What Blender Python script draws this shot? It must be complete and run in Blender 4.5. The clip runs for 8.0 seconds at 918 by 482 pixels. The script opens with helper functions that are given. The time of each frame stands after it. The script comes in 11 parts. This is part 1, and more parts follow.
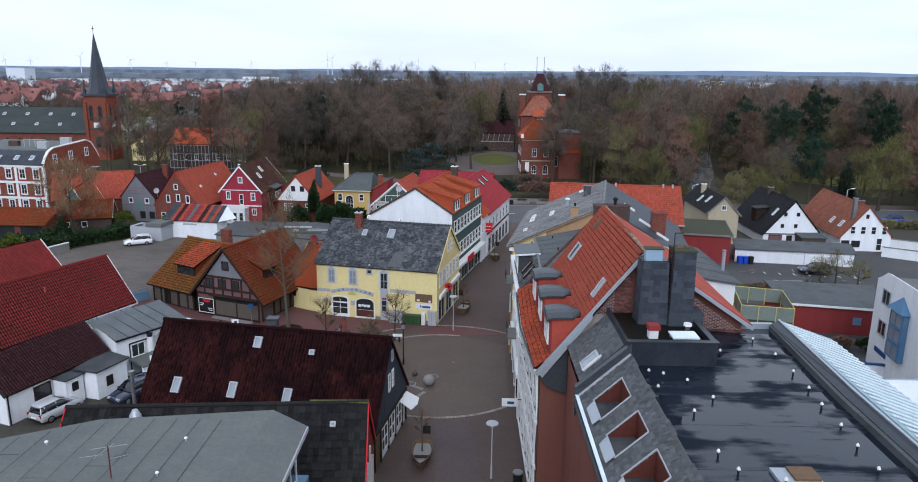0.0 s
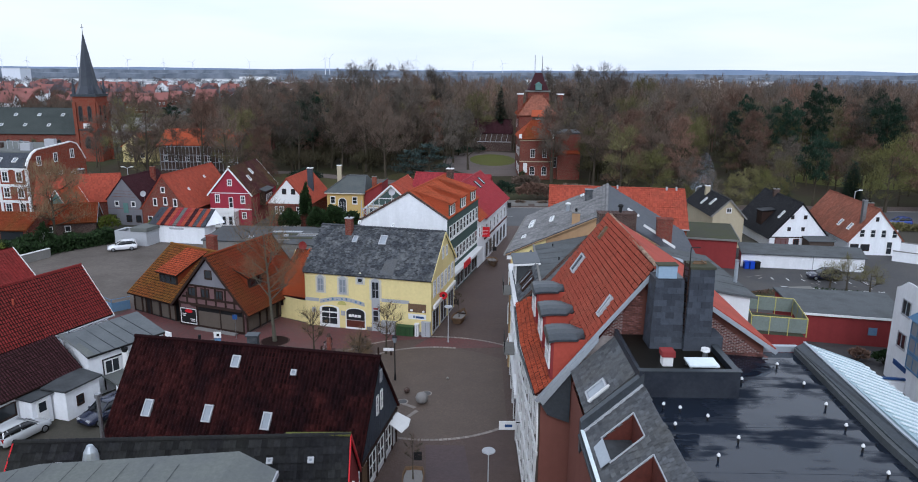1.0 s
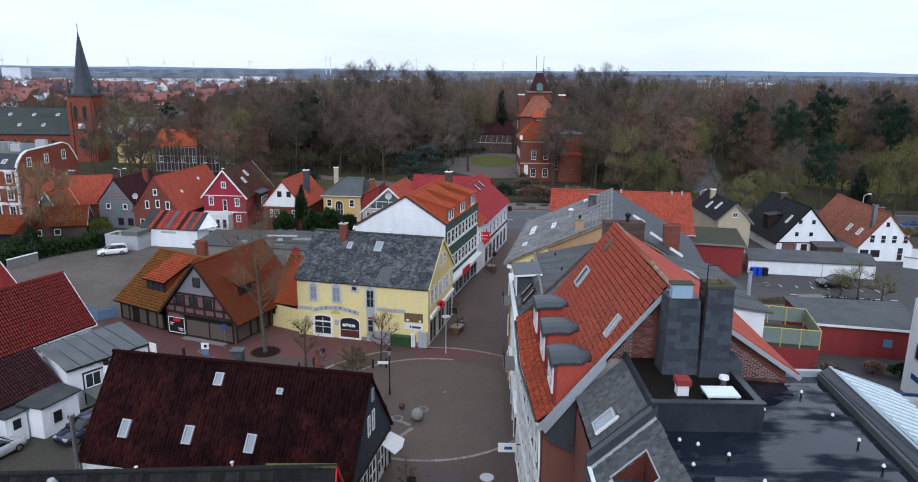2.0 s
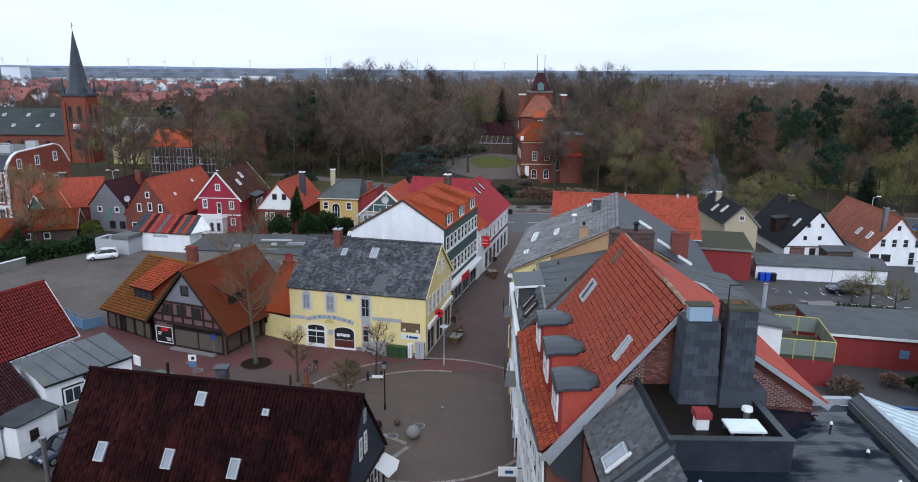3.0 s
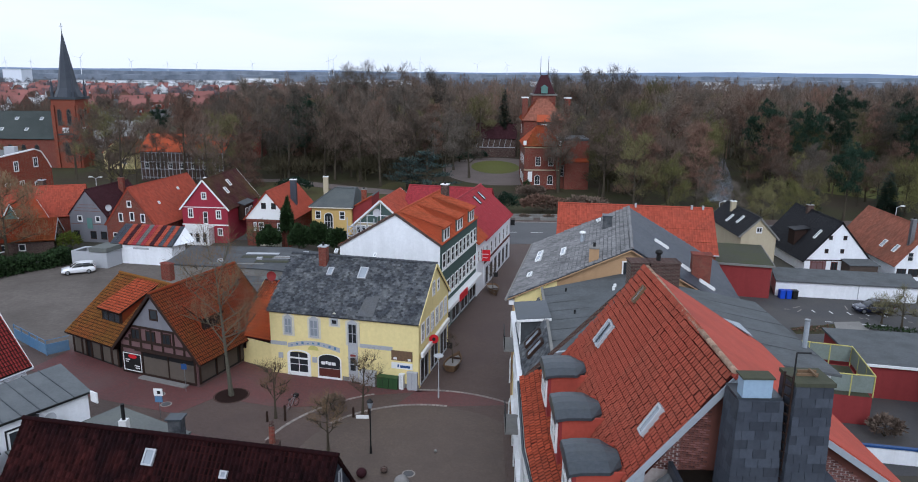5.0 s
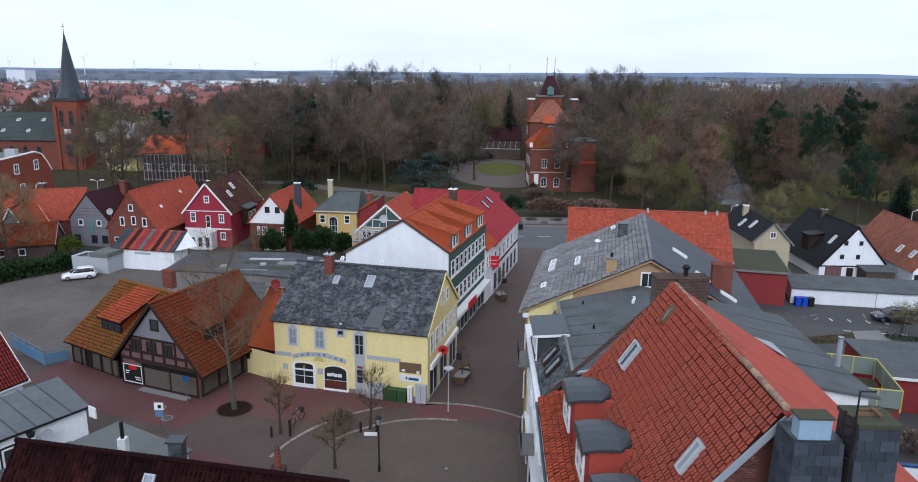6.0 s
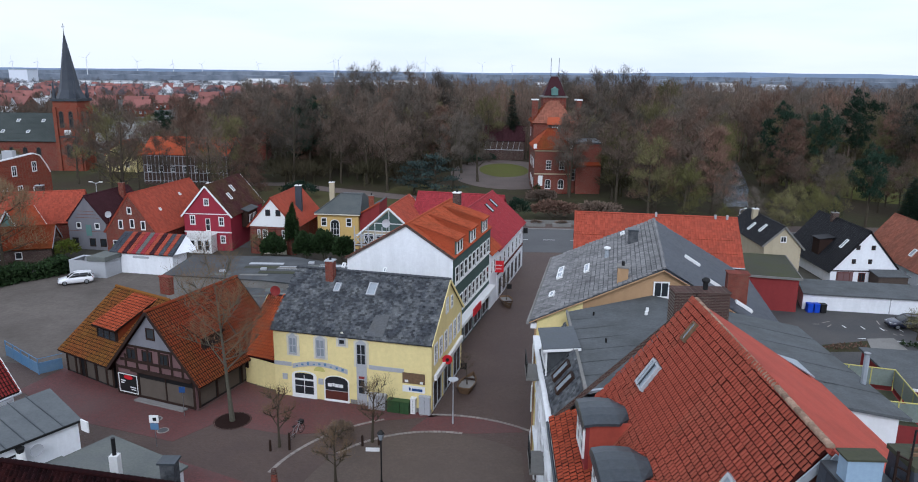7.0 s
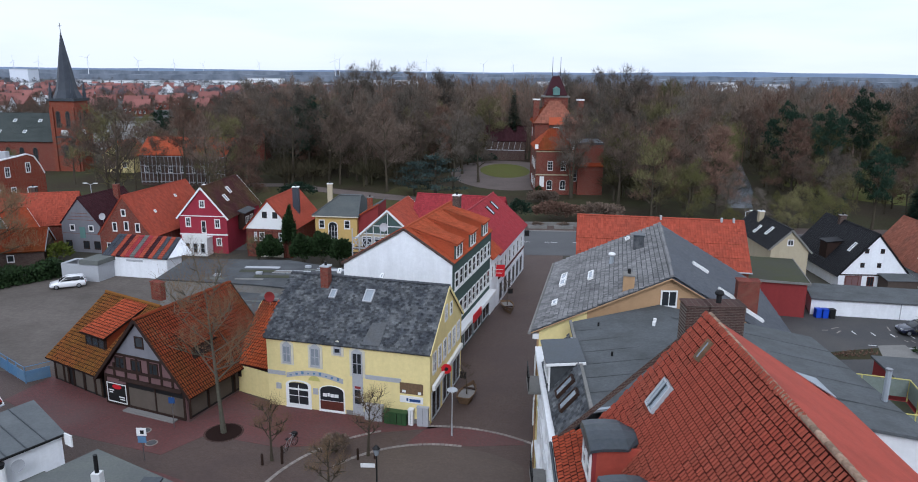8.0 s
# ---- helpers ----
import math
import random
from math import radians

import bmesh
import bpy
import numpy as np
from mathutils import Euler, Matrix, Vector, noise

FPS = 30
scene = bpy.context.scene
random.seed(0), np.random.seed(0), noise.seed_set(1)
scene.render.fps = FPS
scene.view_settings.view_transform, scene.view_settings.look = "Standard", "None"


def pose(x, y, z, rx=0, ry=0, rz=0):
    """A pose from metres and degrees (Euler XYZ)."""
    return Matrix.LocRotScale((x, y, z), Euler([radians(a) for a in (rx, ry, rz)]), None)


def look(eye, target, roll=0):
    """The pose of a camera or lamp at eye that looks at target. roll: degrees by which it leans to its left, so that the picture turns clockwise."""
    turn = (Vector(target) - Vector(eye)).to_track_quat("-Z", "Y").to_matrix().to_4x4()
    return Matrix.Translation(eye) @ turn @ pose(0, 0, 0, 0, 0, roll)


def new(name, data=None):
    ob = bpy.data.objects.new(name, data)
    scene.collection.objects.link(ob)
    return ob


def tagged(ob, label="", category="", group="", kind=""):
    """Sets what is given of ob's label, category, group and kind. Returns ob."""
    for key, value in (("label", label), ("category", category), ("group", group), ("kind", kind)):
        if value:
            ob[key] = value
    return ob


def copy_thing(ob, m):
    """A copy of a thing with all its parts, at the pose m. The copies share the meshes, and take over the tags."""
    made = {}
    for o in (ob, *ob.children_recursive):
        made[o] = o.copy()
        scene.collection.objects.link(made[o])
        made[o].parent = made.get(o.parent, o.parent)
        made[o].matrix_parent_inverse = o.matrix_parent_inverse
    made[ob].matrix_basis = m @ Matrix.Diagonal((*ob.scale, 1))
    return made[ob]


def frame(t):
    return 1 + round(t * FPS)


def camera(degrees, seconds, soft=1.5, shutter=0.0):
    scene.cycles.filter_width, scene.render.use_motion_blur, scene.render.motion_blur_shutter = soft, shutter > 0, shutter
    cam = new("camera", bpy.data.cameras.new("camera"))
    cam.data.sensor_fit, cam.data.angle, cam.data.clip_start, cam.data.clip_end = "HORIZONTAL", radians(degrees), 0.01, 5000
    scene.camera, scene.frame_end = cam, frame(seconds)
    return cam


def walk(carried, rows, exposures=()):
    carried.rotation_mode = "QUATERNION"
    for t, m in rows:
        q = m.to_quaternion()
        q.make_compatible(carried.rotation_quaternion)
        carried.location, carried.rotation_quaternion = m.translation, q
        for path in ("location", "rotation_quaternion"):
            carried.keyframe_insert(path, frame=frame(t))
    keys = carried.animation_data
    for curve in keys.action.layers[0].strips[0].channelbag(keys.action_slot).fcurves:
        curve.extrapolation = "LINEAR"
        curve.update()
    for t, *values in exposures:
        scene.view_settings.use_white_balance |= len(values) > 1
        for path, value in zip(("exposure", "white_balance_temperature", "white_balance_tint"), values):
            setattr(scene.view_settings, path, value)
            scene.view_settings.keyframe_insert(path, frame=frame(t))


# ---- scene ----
cam = camera(66.0, 8.0, soft=1.0)
PATH = [
    (0, (0.601, -0.226, 26.923), (0.574, 1.718, 26.455), 0.6),
    (0.5, (0.774, 1.784, 26.844), (0.752, 3.728, 26.376), 0.6),
    (1, (0.866, 3.593, 26.779), (0.844, 5.537, 26.31), 0.5),
    (1.5, (0.98, 5.134, 26.779), (0.958, 7.078, 26.311), 0.6),
    (3, (1.177, 9.285, 26.805), (1.152, 11.229, 26.335), 0.6),
    (3.5, (1.412, 11.133, 26.807), (1.387, 13.077, 26.338), 0.6),
    (4, (1.734, 13.029, 26.814), (1.708, 14.973, 26.347), 0.6),
    (4.5, (1.767, 14.501, 26.793), (1.738, 16.446, 26.328), 0.6),
    (6, (0.919, 17.709, 27.028), (0.879, 19.654, 26.564), 0.6),
    (6.5, (0.689, 18.677, 27.158), (0.646, 20.622, 26.692), 0.6),
    (7, (0.645, 19.576, 27.13), (0.599, 21.521, 26.666), 0.6),
    (7.5, (0.7, 20.513, 27.098), (0.653, 22.458, 26.634), 0.6),
    (8, (0.729, 21.561, 27.133), (0.68, 23.505, 26.668), 0.6),
]
walk(cam, [(t, look(eye, target, roll)) for t, eye, target, roll in PATH], [(0, 0.01, 5560, 12), (8, 0.01, 5560, 12)])

# ---- world and sun: a bright overcast winter sky ----
SUN_EL, SUN_ROT = radians(35), radians(182)
world = bpy.data.worlds.new("overcast_sky")
scene.world = world
world.use_nodes = True
wn, wl = world.node_tree.nodes, world.node_tree.links
sky = wn.new("ShaderNodeTexSky")
sky.sky_type, sky.sun_disc, sky.sun_elevation, sky.sun_rotation = "NISHITA", False, SUN_EL, SUN_ROT
sky.air_density, sky.dust_density = 1.0, 3.0
grey = wn.new("ShaderNodeHueSaturation")
grey.inputs["Saturation"].default_value = 0.35
wl.new(sky.outputs[0], grey.inputs["Color"])
cloud = wn.new("ShaderNodeTexNoise")
cloud.inputs["Scale"].default_value, cloud.inputs["Detail"].default_value = 3.0, 6.0
wco = wn.new("ShaderNodeTexCoord")
wmap = wn.new("ShaderNodeMapping")
wmap.inputs["Scale"].default_value = (1, 1, 6)
wl.new(wco.outputs["Generated"], wmap.inputs["Vector"])
wl.new(wmap.outputs[0], cloud.inputs["Vector"])
cramp = wn.new("ShaderNodeValToRGB")
cramp.color_ramp.elements[0].position, cramp.color_ramp.elements[0].color = 0.3, (9.6, 10.2, 10.5, 1)
cramp.color_ramp.elements[1].position, cramp.color_ramp.elements[1].color = 0.6, (11.2, 11.3, 11.4, 1)
wl.new(cloud.outputs["Fac"], cramp.inputs[0])
wmix = wn.new("ShaderNodeMix")
wmix.data_type = "RGBA"
wmix.inputs["Factor"].default_value = 0.8
wl.new(grey.outputs[0], wmix.inputs["A"])
wl.new(cramp.outputs[0], wmix.inputs["B"])
wl.new(wmix.outputs["Result"], wn["Background"].inputs["Color"])
wn["Background"].inputs["Strength"].default_value = 0.106
sun = new("sun", bpy.data.lights.new("sun", "SUN"))
sun.data.energy, sun.data.angle, sun.data.color = 1.25, radians(25), (1.0, 0.97, 0.93)
sun.matrix_world = look((0, 0, 0), (-math.sin(SUN_ROT) * math.cos(SUN_EL), -math.cos(SUN_ROT) * math.cos(SUN_EL), -math.sin(SUN_EL)))


# ---- materials ----
def mat(name, c1, c2=None, rough=0.8, scale=1.5, stain=None, stain_amount=0.5, stain_scale=0.25, bump=0.15, bump_scale=25.0,
        island=0.0, each=0.0, metal=0.0, spec=0.14, brick=None, streak=False):
    """A surface with fine grain, larger stains, optional bond pattern and a random shade for each piece."""
    m = bpy.data.materials.new(name)
    m.use_nodes = True
    n, l = m.node_tree.nodes, m.node_tree.links
    p = n["Principled BSDF"]
    p.inputs["Roughness"].default_value, p.inputs["Metallic"].default_value = rough, metal
    p.inputs["Specular IOR Level"].default_value = spec
    co = n.new("ShaderNodeTexCoord")
    src = co.outputs["Object"]
    if streak:
        mp = n.new("ShaderNodeMapping")
        mp.inputs["Scale"].default_value = (1, 1, 0.12)
        l.new(src, mp.inputs["Vector"])
        streaked = mp.outputs[0]
    c2 = c2 or tuple(v * 0.72 for v in c1)

    def noise_of(s, detail=5.0, vec=None):
        t = n.new("ShaderNodeTexNoise")
        t.inputs["Scale"].default_value, t.inputs["Detail"].default_value = s, detail
        t.inputs["Roughness"].default_value = 0.65
        l.new(vec or src, t.inputs["Vector"])
        return t.outputs["Fac"]

    def mixed(a, b, f):
        x = n.new("ShaderNodeMix")
        x.data_type = "RGBA"
        for sock, v in ((x.inputs["A"], a), (x.inputs["B"], b)):
            if isinstance(v, tuple):
                sock.default_value = (*v, 1)
            else:
                l.new(v, sock)
        l.new(f, x.inputs["Factor"])
        return x.outputs["Result"]

    def ramped(f, lo, hi, top=1.0):
        r = n.new("ShaderNodeMapRange")
        r.inputs["From Min"].default_value, r.inputs["From Max"].default_value, r.inputs["To Max"].default_value = lo, hi, top
        l.new(f, r.inputs["Value"])
        return r.outputs["Result"]

    col = mixed(c1, c2, ramped(noise_of(scale * 4), 0.3, 0.7))
    height = noise_of(bump_scale, 6.0)
    if brick:
        bw, bh, mortar, flat = brick
        b = n.new("ShaderNodeTexBrick")
        b.inputs["Scale"].default_value, b.inputs["Brick Width"].default_value, b.inputs["Row Height"].default_value = 1.0, bw, bh
        b.inputs["Mortar Size"].default_value = 0.008
        b.inputs["Color1"].default_value, b.inputs["Color2"].default_value = (0.62, 0.62, 0.62, 1), (1.15, 1.15, 1.15, 1)
        b.inputs["Mortar"].default_value = (1, 1, 1, 1)
        mp = n.new("ShaderNodeMapping")
        if not flat:
            mp.inputs["Rotation"].default_value = (radians(90), 0, 0)
        l.new(src, mp.inputs["Vector"])
        l.new(mp.outputs[0], b.inputs["Vector"])
        mul = n.new("ShaderNodeMix")
        mul.data_type, mul.blend_type = "RGBA", "MULTIPLY"
        mul.inputs["Factor"].default_value = 0.4 if flat else 0.8
        l.new(col, mul.inputs["A"])
        l.new(b.outputs["Color"], mul.inputs["B"])
        col = mixed(mul.outputs["Result"], mortar, b.outputs["Fac"])
    if stain:
        f = ramped(noise_of(stain_scale, 6.0, streaked if streak else None), 0.42, 0.68, stain_amount)
        col = mixed(col, stain, f)
    for k, piece in ((island, True), (each, False)):
        if not k:
            continue
        g = n.new("ShaderNodeNewGeometry").outputs["Random Per Island"] if piece else n.new("ShaderNodeObjectInfo").outputs["Random"]
        h = n.new("ShaderNodeHueSaturation")
        r = n.new("ShaderNodeMapRange")
        r.inputs["To Min"].default_value, r.inputs["To Max"].default_value = 1 - k, 1 + k
        l.new(g, r.inputs["Value"])
        l.new(r.outputs["Result"], h.inputs["Value"])
        l.new(col, h.inputs["Color"])
        col = h.outputs["Color"]
    l.new(col, p.inputs["Base Color"])
    if bump:
        bp = n.new("ShaderNodeBump")
        bp.inputs["Strength"].default_value, bp.inputs["Distance"].default_value = bump, 0.03
        l.new(height, bp.inputs["Height"])
        l.new(bp.outputs[0], p.inputs["Normal"])
    return m


def wet(name, dry, damp, puddle_scale, lo, hi, rough_dry=0.75):
    """A flat dark surface with standing water in its hollows."""
    m = mat(name, dry, damp, rough=rough_dry, scale=0.4, bump=0.0)
    n, l = m.node_tree.nodes, m.node_tree.links
    p = n["Principled BSDF"]
    co = n.new("ShaderNodeTexCoord")
    mp = n.new("ShaderNodeMapping")
    mp.inputs["Scale"].default_value = (0.3, 1.5, 1)
    t = n.new("ShaderNodeTexNoise")
    t.inputs["Scale"].default_value, t.inputs["Detail"].default_value = puddle_scale, 9
    t.inputs["Roughness"].default_value = 0.6
    r = n.new("ShaderNodeMapRange")
    r.inputs["From Min"].default_value, r.inputs["From Max"].default_value = lo, hi
    r.inputs["To Min"].default_value, r.inputs["To Max"].default_value = rough_dry, 0.04
    l.new(co.outputs["Object"], mp.inputs["Vector"])
    l.new(mp.outputs[0], t.inputs["Vector"])
    broad = n.new("ShaderNodeTexNoise")
    broad.inputs["Scale"].default_value, broad.inputs["Detail"].default_value = puddle_scale * 0.5, 3
    l.new(co.outputs["Object"], broad.inputs["Vector"])
    hollow = n.new("ShaderNodeMix")
    hollow.inputs["Factor"].default_value = 0.5
    l.new(t.outputs["Fac"], hollow.inputs["A"])
    l.new(broad.outputs["Fac"], hollow.inputs["B"])
    l.new(hollow.outputs["Result"], r.inputs["Value"])
    l.new(r.outputs["Result"], p.inputs["Roughness"])
    gloss = n.new("ShaderNodeMapRange")
    gloss.inputs["From Min"].default_value, gloss.inputs["From Max"].default_value = lo, hi
    gloss.inputs["To Min"].default_value, gloss.inputs["To Max"].default_value = 0.08, 0.45
    l.new(hollow.outputs["Result"], gloss.inputs["Value"])
    l.new(gloss.outputs["Result"], p.inputs["Specular IOR Level"])
    p.inputs["IOR"].default_value = 1.55
    return m


TILE_FOOT = mat("orange_red_foot_tile", (0.34, 0.068, 0.03), (0.24, 0.048, 0.024), rough=0.6, stain=(0.15, 0.045, 0.028), stain_amount=0.5, stain_scale=0.6, island=0.2, bump=0.1, spec=0.06)
TILE_RED = mat("red_clay_tile", (0.305, 0.068, 0.042), (0.235, 0.054, 0.035), rough=0.62, stain=(0.19, 0.078, 0.05), stain_amount=0.45, stain_scale=0.25, island=0.1, bump=0.1, spec=0.04)
TILE_RED_ONE = mat("red_clay_tile_single", (0.305, 0.068, 0.042), (0.235, 0.054, 0.035), rough=0.62, stain=(0.19, 0.078, 0.05), stain_amount=0.45, stain_scale=0.25, each=0.1, bump=0.1, spec=0.04)
TILE_BRIGHT = mat("bright_orange_pantile", (0.52, 0.115, 0.035), (0.40, 0.085, 0.03), rough=0.65, stain=(0.22, 0.06, 0.03), stain_amount=0.4, island=0.18, bump=0.1, spec=0.05)
TILE_ORANGE = mat("orange_clay_tile", (0.40, 0.085, 0.036), (0.30, 0.064, 0.03), rough=0.7, stain=(0.13, 0.06, 0.03), stain_amount=0.35, island=0.16, bump=0.1, spec=0.04)
TILE_PLAIN = mat("new_orange_tile", (0.38, 0.082, 0.048), (0.30, 0.064, 0.04), rough=0.65, island=0.16, bump=0.05, spec=0.04, stain=(0.2, 0.06, 0.042), stain_amount=0.4, stain_scale=0.4)
TILE_FADED = mat("faded_salmon_tile", (0.30, 0.115, 0.075), (0.22, 0.085, 0.058), rough=0.75, island=0.18, bump=0.05, spec=0.04, stain=(0.14, 0.075, 0.055), stain_amount=0.5, stain_scale=0.4)
SHEET_GREY = mat("grey_roof_sheet", (0.115, 0.125, 0.13), (0.09, 0.098, 0.104), rough=0.55, stain=(0.16, 0.17, 0.175), stain_amount=0.5, stain_scale=0.5, bump=0.05)
TILE_CRIMSON = mat("crimson_tile", (0.31, 0.042, 0.05), (0.25, 0.036, 0.042), rough=0.5, island=0.15, bump=0.05, spec=0.04)
TILE_MOSS = mat("mossy_clay_tile", (0.235, 0.045, 0.019), (0.155, 0.034, 0.016), rough=0.8, stain=(0.12, 0.062, 0.018), stain_amount=0.6, stain_scale=0.22, island=0.14, bump=0.15, spec=0.04)
TWIG_TAN = mat("tan_twigs", (0.20, 0.135, 0.075), (0.135, 0.092, 0.055), rough=0.9, island=0.25, bump=0.0, each=0.35, stain=(0.045, 0.036, 0.028), stain_amount=0.2, stain_scale=0.11)
TILE_DARK = mat("weathered_maroon_tile", (0.0135, 0.0045, 0.0052), (0.0065, 0.003, 0.0038), rough=0.6, scale=2.2, stain=(0.062, 0.015, 0.0125), stain_amount=0.55, stain_scale=0.35, island=0.6, bump=0.25, spec=0.03)
TILE_DARK_ONE = mat("weathered_maroon_tile_single", (0.0135, 0.0045, 0.0052), (0.0065, 0.003, 0.0038), rough=0.6, scale=2.2, stain=(0.062, 0.015, 0.0125), stain_amount=0.55, stain_scale=0.35, each=0.6, bump=0.25, spec=0.03)
TILE_BARN = mat("deep_red_tile", (0.21, 0.03, 0.028), (0.15, 0.023, 0.022), rough=0.7, stain=(0.08, 0.025, 0.02), stain_amount=0.5, island=0.12, bump=0.1, spec=0.04)
TILE_GREY = mat("grey_concrete_tile", (0.023, 0.023, 0.025), (0.013, 0.013, 0.015), rough=0.65, stain=(0.042, 0.043, 0.03), stain_amount=0.3, island=0.35, bump=0.1, spec=0.04)
TILE_BLACK = mat("black_tile", (0.017, 0.017, 0.019), (0.012, 0.012, 0.014), rough=0.5, island=0.2, bump=0.05)
TILE_PLUM_MOSS = mat("mossed_plum_tile", (0.075, 0.03, 0.03), (0.05, 0.022, 0.022), rough=0.7, stain=(0.085, 0.068, 0.026), stain_amount=0.75, stain_scale=0.22, island=0.25, bump=0.1, spec=0.04)
TILE_PLUM = mat("plum_tile", (0.055, 0.021, 0.025), (0.035, 0.015, 0.018), rough=0.6, island=0.25, bump=0.1, spec=0.04)
SLATE = mat("lichened_slate", (0.06, 0.064, 0.073), (0.03, 0.033, 0.038), rough=0.65, scale=2.0, stain=(0.17, 0.175, 0.175), stain_amount=0.6, stain_scale=1.1, island=0.5, bump=0.2)
SLATE_WARM = mat("brown_grey_slate", (0.112, 0.118, 0.128), (0.072, 0.074, 0.078), rough=0.6, scale=2.0, stain=(0.085, 0.08, 0.066), stain_amount=0.5, stain_scale=0.6, island=0.3, bump=0.1)
SLATE_BLUE = mat("blue_slate", (0.055, 0.062, 0.078), (0.038, 0.044, 0.056), rough=0.45, stain=(0.085, 0.092, 0.10), stain_amount=0.4, island=0.28, bump=0.1)
CORRUGATED = mat("grey_fibre_cement", (0.235, 0.23, 0.23), (0.16, 0.158, 0.158), rough=0.75, stain=(0.055, 0.056, 0.058), stain_amount=0.55, stain_scale=0.6, island=0.22, bump=0.15)
FELT = mat("grey_roofing_felt", (0.150, 0.158, 0.146), (0.115, 0.122, 0.114), rough=0.8, stain=(0.095, 0.10, 0.11), stain_amount=0.5, stain_scale=0.5, island=0.1, bump=0.1)
FELT_MID = mat("worn_grey_felt", (0.112, 0.119, 0.124), (0.078, 0.084, 0.089), rough=0.75, stain=(0.05, 0.053, 0.05), stain_amount=0.6, stain_scale=0.5, bump=0.1)
YARD = mat("dark_worn_asphalt", (0.072, 0.071, 0.072), (0.055, 0.054, 0.056), rough=0.7, stain=(0.095, 0.088, 0.08), stain_amount=0.6, stain_scale=0.15, bump=0.3, bump_scale=60)
FELT_DARK = mat("dark_roofing_felt", (0.052, 0.056, 0.06), (0.036, 0.039, 0.042), rough=0.55, stain=(0.11, 0.115, 0.12), stain_amount=0.5, stain_scale=0.4, island=0.12, bump=0.1)
FELT_MOSS = mat("mossy_roofing_felt", (0.07, 0.07, 0.05), (0.05, 0.052, 0.04), rough=0.9, stain=(0.06, 0.065, 0.025), stain_amount=0.7, bump=0.2)
LEAD = mat("weathered_lead", (0.075, 0.084, 0.096), (0.052, 0.06, 0.07), rough=0.36, metal=0.3, stain=(0.06, 0.065, 0.06), stain_amount=0.4, stain_scale=1.0, bump=0.05)
ZINC = mat("zinc_sheet", (0.42, 0.46, 0.50), (0.36, 0.39, 0.43), rough=0.42, metal=0.35, stain=(0.25, 0.27, 0.27), stain_amount=0.4, bump=0.03)
METAL_ROOF = mat("pale_metal_sheet", (0.80, 0.87, 0.89), (0.72, 0.80, 0.83), rough=0.45, metal=0.0, stain=(0.42, 0.46, 0.46), stain_amount=0.45, stain_scale=0.5, bump=0.03)
WET_LEAD = mat("wet_dark_sheet", (0.028, 0.032, 0.042), (0.018, 0.021, 0.028), rough=0.35, stain=(0.06, 0.066, 0.075), stain_amount=0.4, stain_scale=0.8, bump=0.1)
METAL_SLOPE = mat("blue_grey_metal_sheet", (0.40, 0.51, 0.55), (0.33, 0.43, 0.47), rough=0.4, metal=0.1, stain=(0.26, 0.32, 0.34), stain_amount=0.5, stain_scale=0.4, bump=0.03)
METAL_SHEET = mat("worn_pale_sheet", (0.42, 0.46, 0.5), (0.32, 0.36, 0.4), rough=0.4, metal=0.2, stain=(0.24, 0.27, 0.29), stain_amount=0.5, stain_scale=0.8, bump=0.05)
METAL_SEAM = mat("white_metal_seam", (0.72, 0.77, 0.79), (0.62, 0.68, 0.7), rough=0.4, metal=0.1, bump=0.0)
STEEL = mat("dull_steel", (0.34, 0.35, 0.36), rough=0.4, metal=0.8, bump=0.0)
ROOF_SHEET = mat("grey_green_roof_sheet", (0.085, 0.095, 0.095), (0.062, 0.07, 0.07), rough=0.5, stain=(0.12, 0.125, 0.115), stain_amount=0.5, stain_scale=0.5, bump=0.08)
BLUE_GLASS = mat("pale_blue_sheet", (0.30, 0.40, 0.50), (0.26, 0.35, 0.45), rough=0.25, bump=0.0)
TILE_OLIVE = mat("olive_mossed_tile", (0.20, 0.088, 0.022), (0.14, 0.07, 0.02), rough=0.85, stain=(0.24, 0.06, 0.025), stain_amount=0.6, stain_scale=0.3, island=0.14, bump=0.15, spec=0.04)
TILE_SMOOTH = mat("smooth_red_roof", (0.42, 0.085, 0.058), (0.35, 0.07, 0.048), rough=0.6, stain=(0.2, 0.05, 0.035), stain_amount=0.5, stain_scale=0.5, bump=0.2, bump_scale=8, spec=0.04)
# tile red dulled so that its colour carries the far town's haze
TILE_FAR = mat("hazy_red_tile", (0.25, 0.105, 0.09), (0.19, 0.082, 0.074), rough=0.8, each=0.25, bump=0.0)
RIDGE = mat("lichened_ridge_tile", (0.36, 0.25, 0.18), (0.23, 0.14, 0.095), rough=0.85, each=0.35, stain=(0.16, 0.15, 0.10), bump=0.2)
UNDER_RED = mat("dark_clay_underside", (0.04, 0.01, 0.008), (0.03, 0.009, 0.008), rough=0.9, bump=0.1, spec=0.04)
UNDERLAY = mat("dark_roof_underlay", (0.020, 0.009, 0.007), rough=0.9, bump=0.0)
# blue cast of the base adds the tint of sky reflected in the film
ROOF_WET = wet("wet_flat_roof", (0.007, 0.011, 0.02), (0.011, 0.016, 0.027), 0.75, 0.415, 0.51)
PIT_WET = mat("dark_wet_pit", (0.006, 0.0055, 0.005), (0.012, 0.01, 0.007), rough=0.5, bump=0.05)


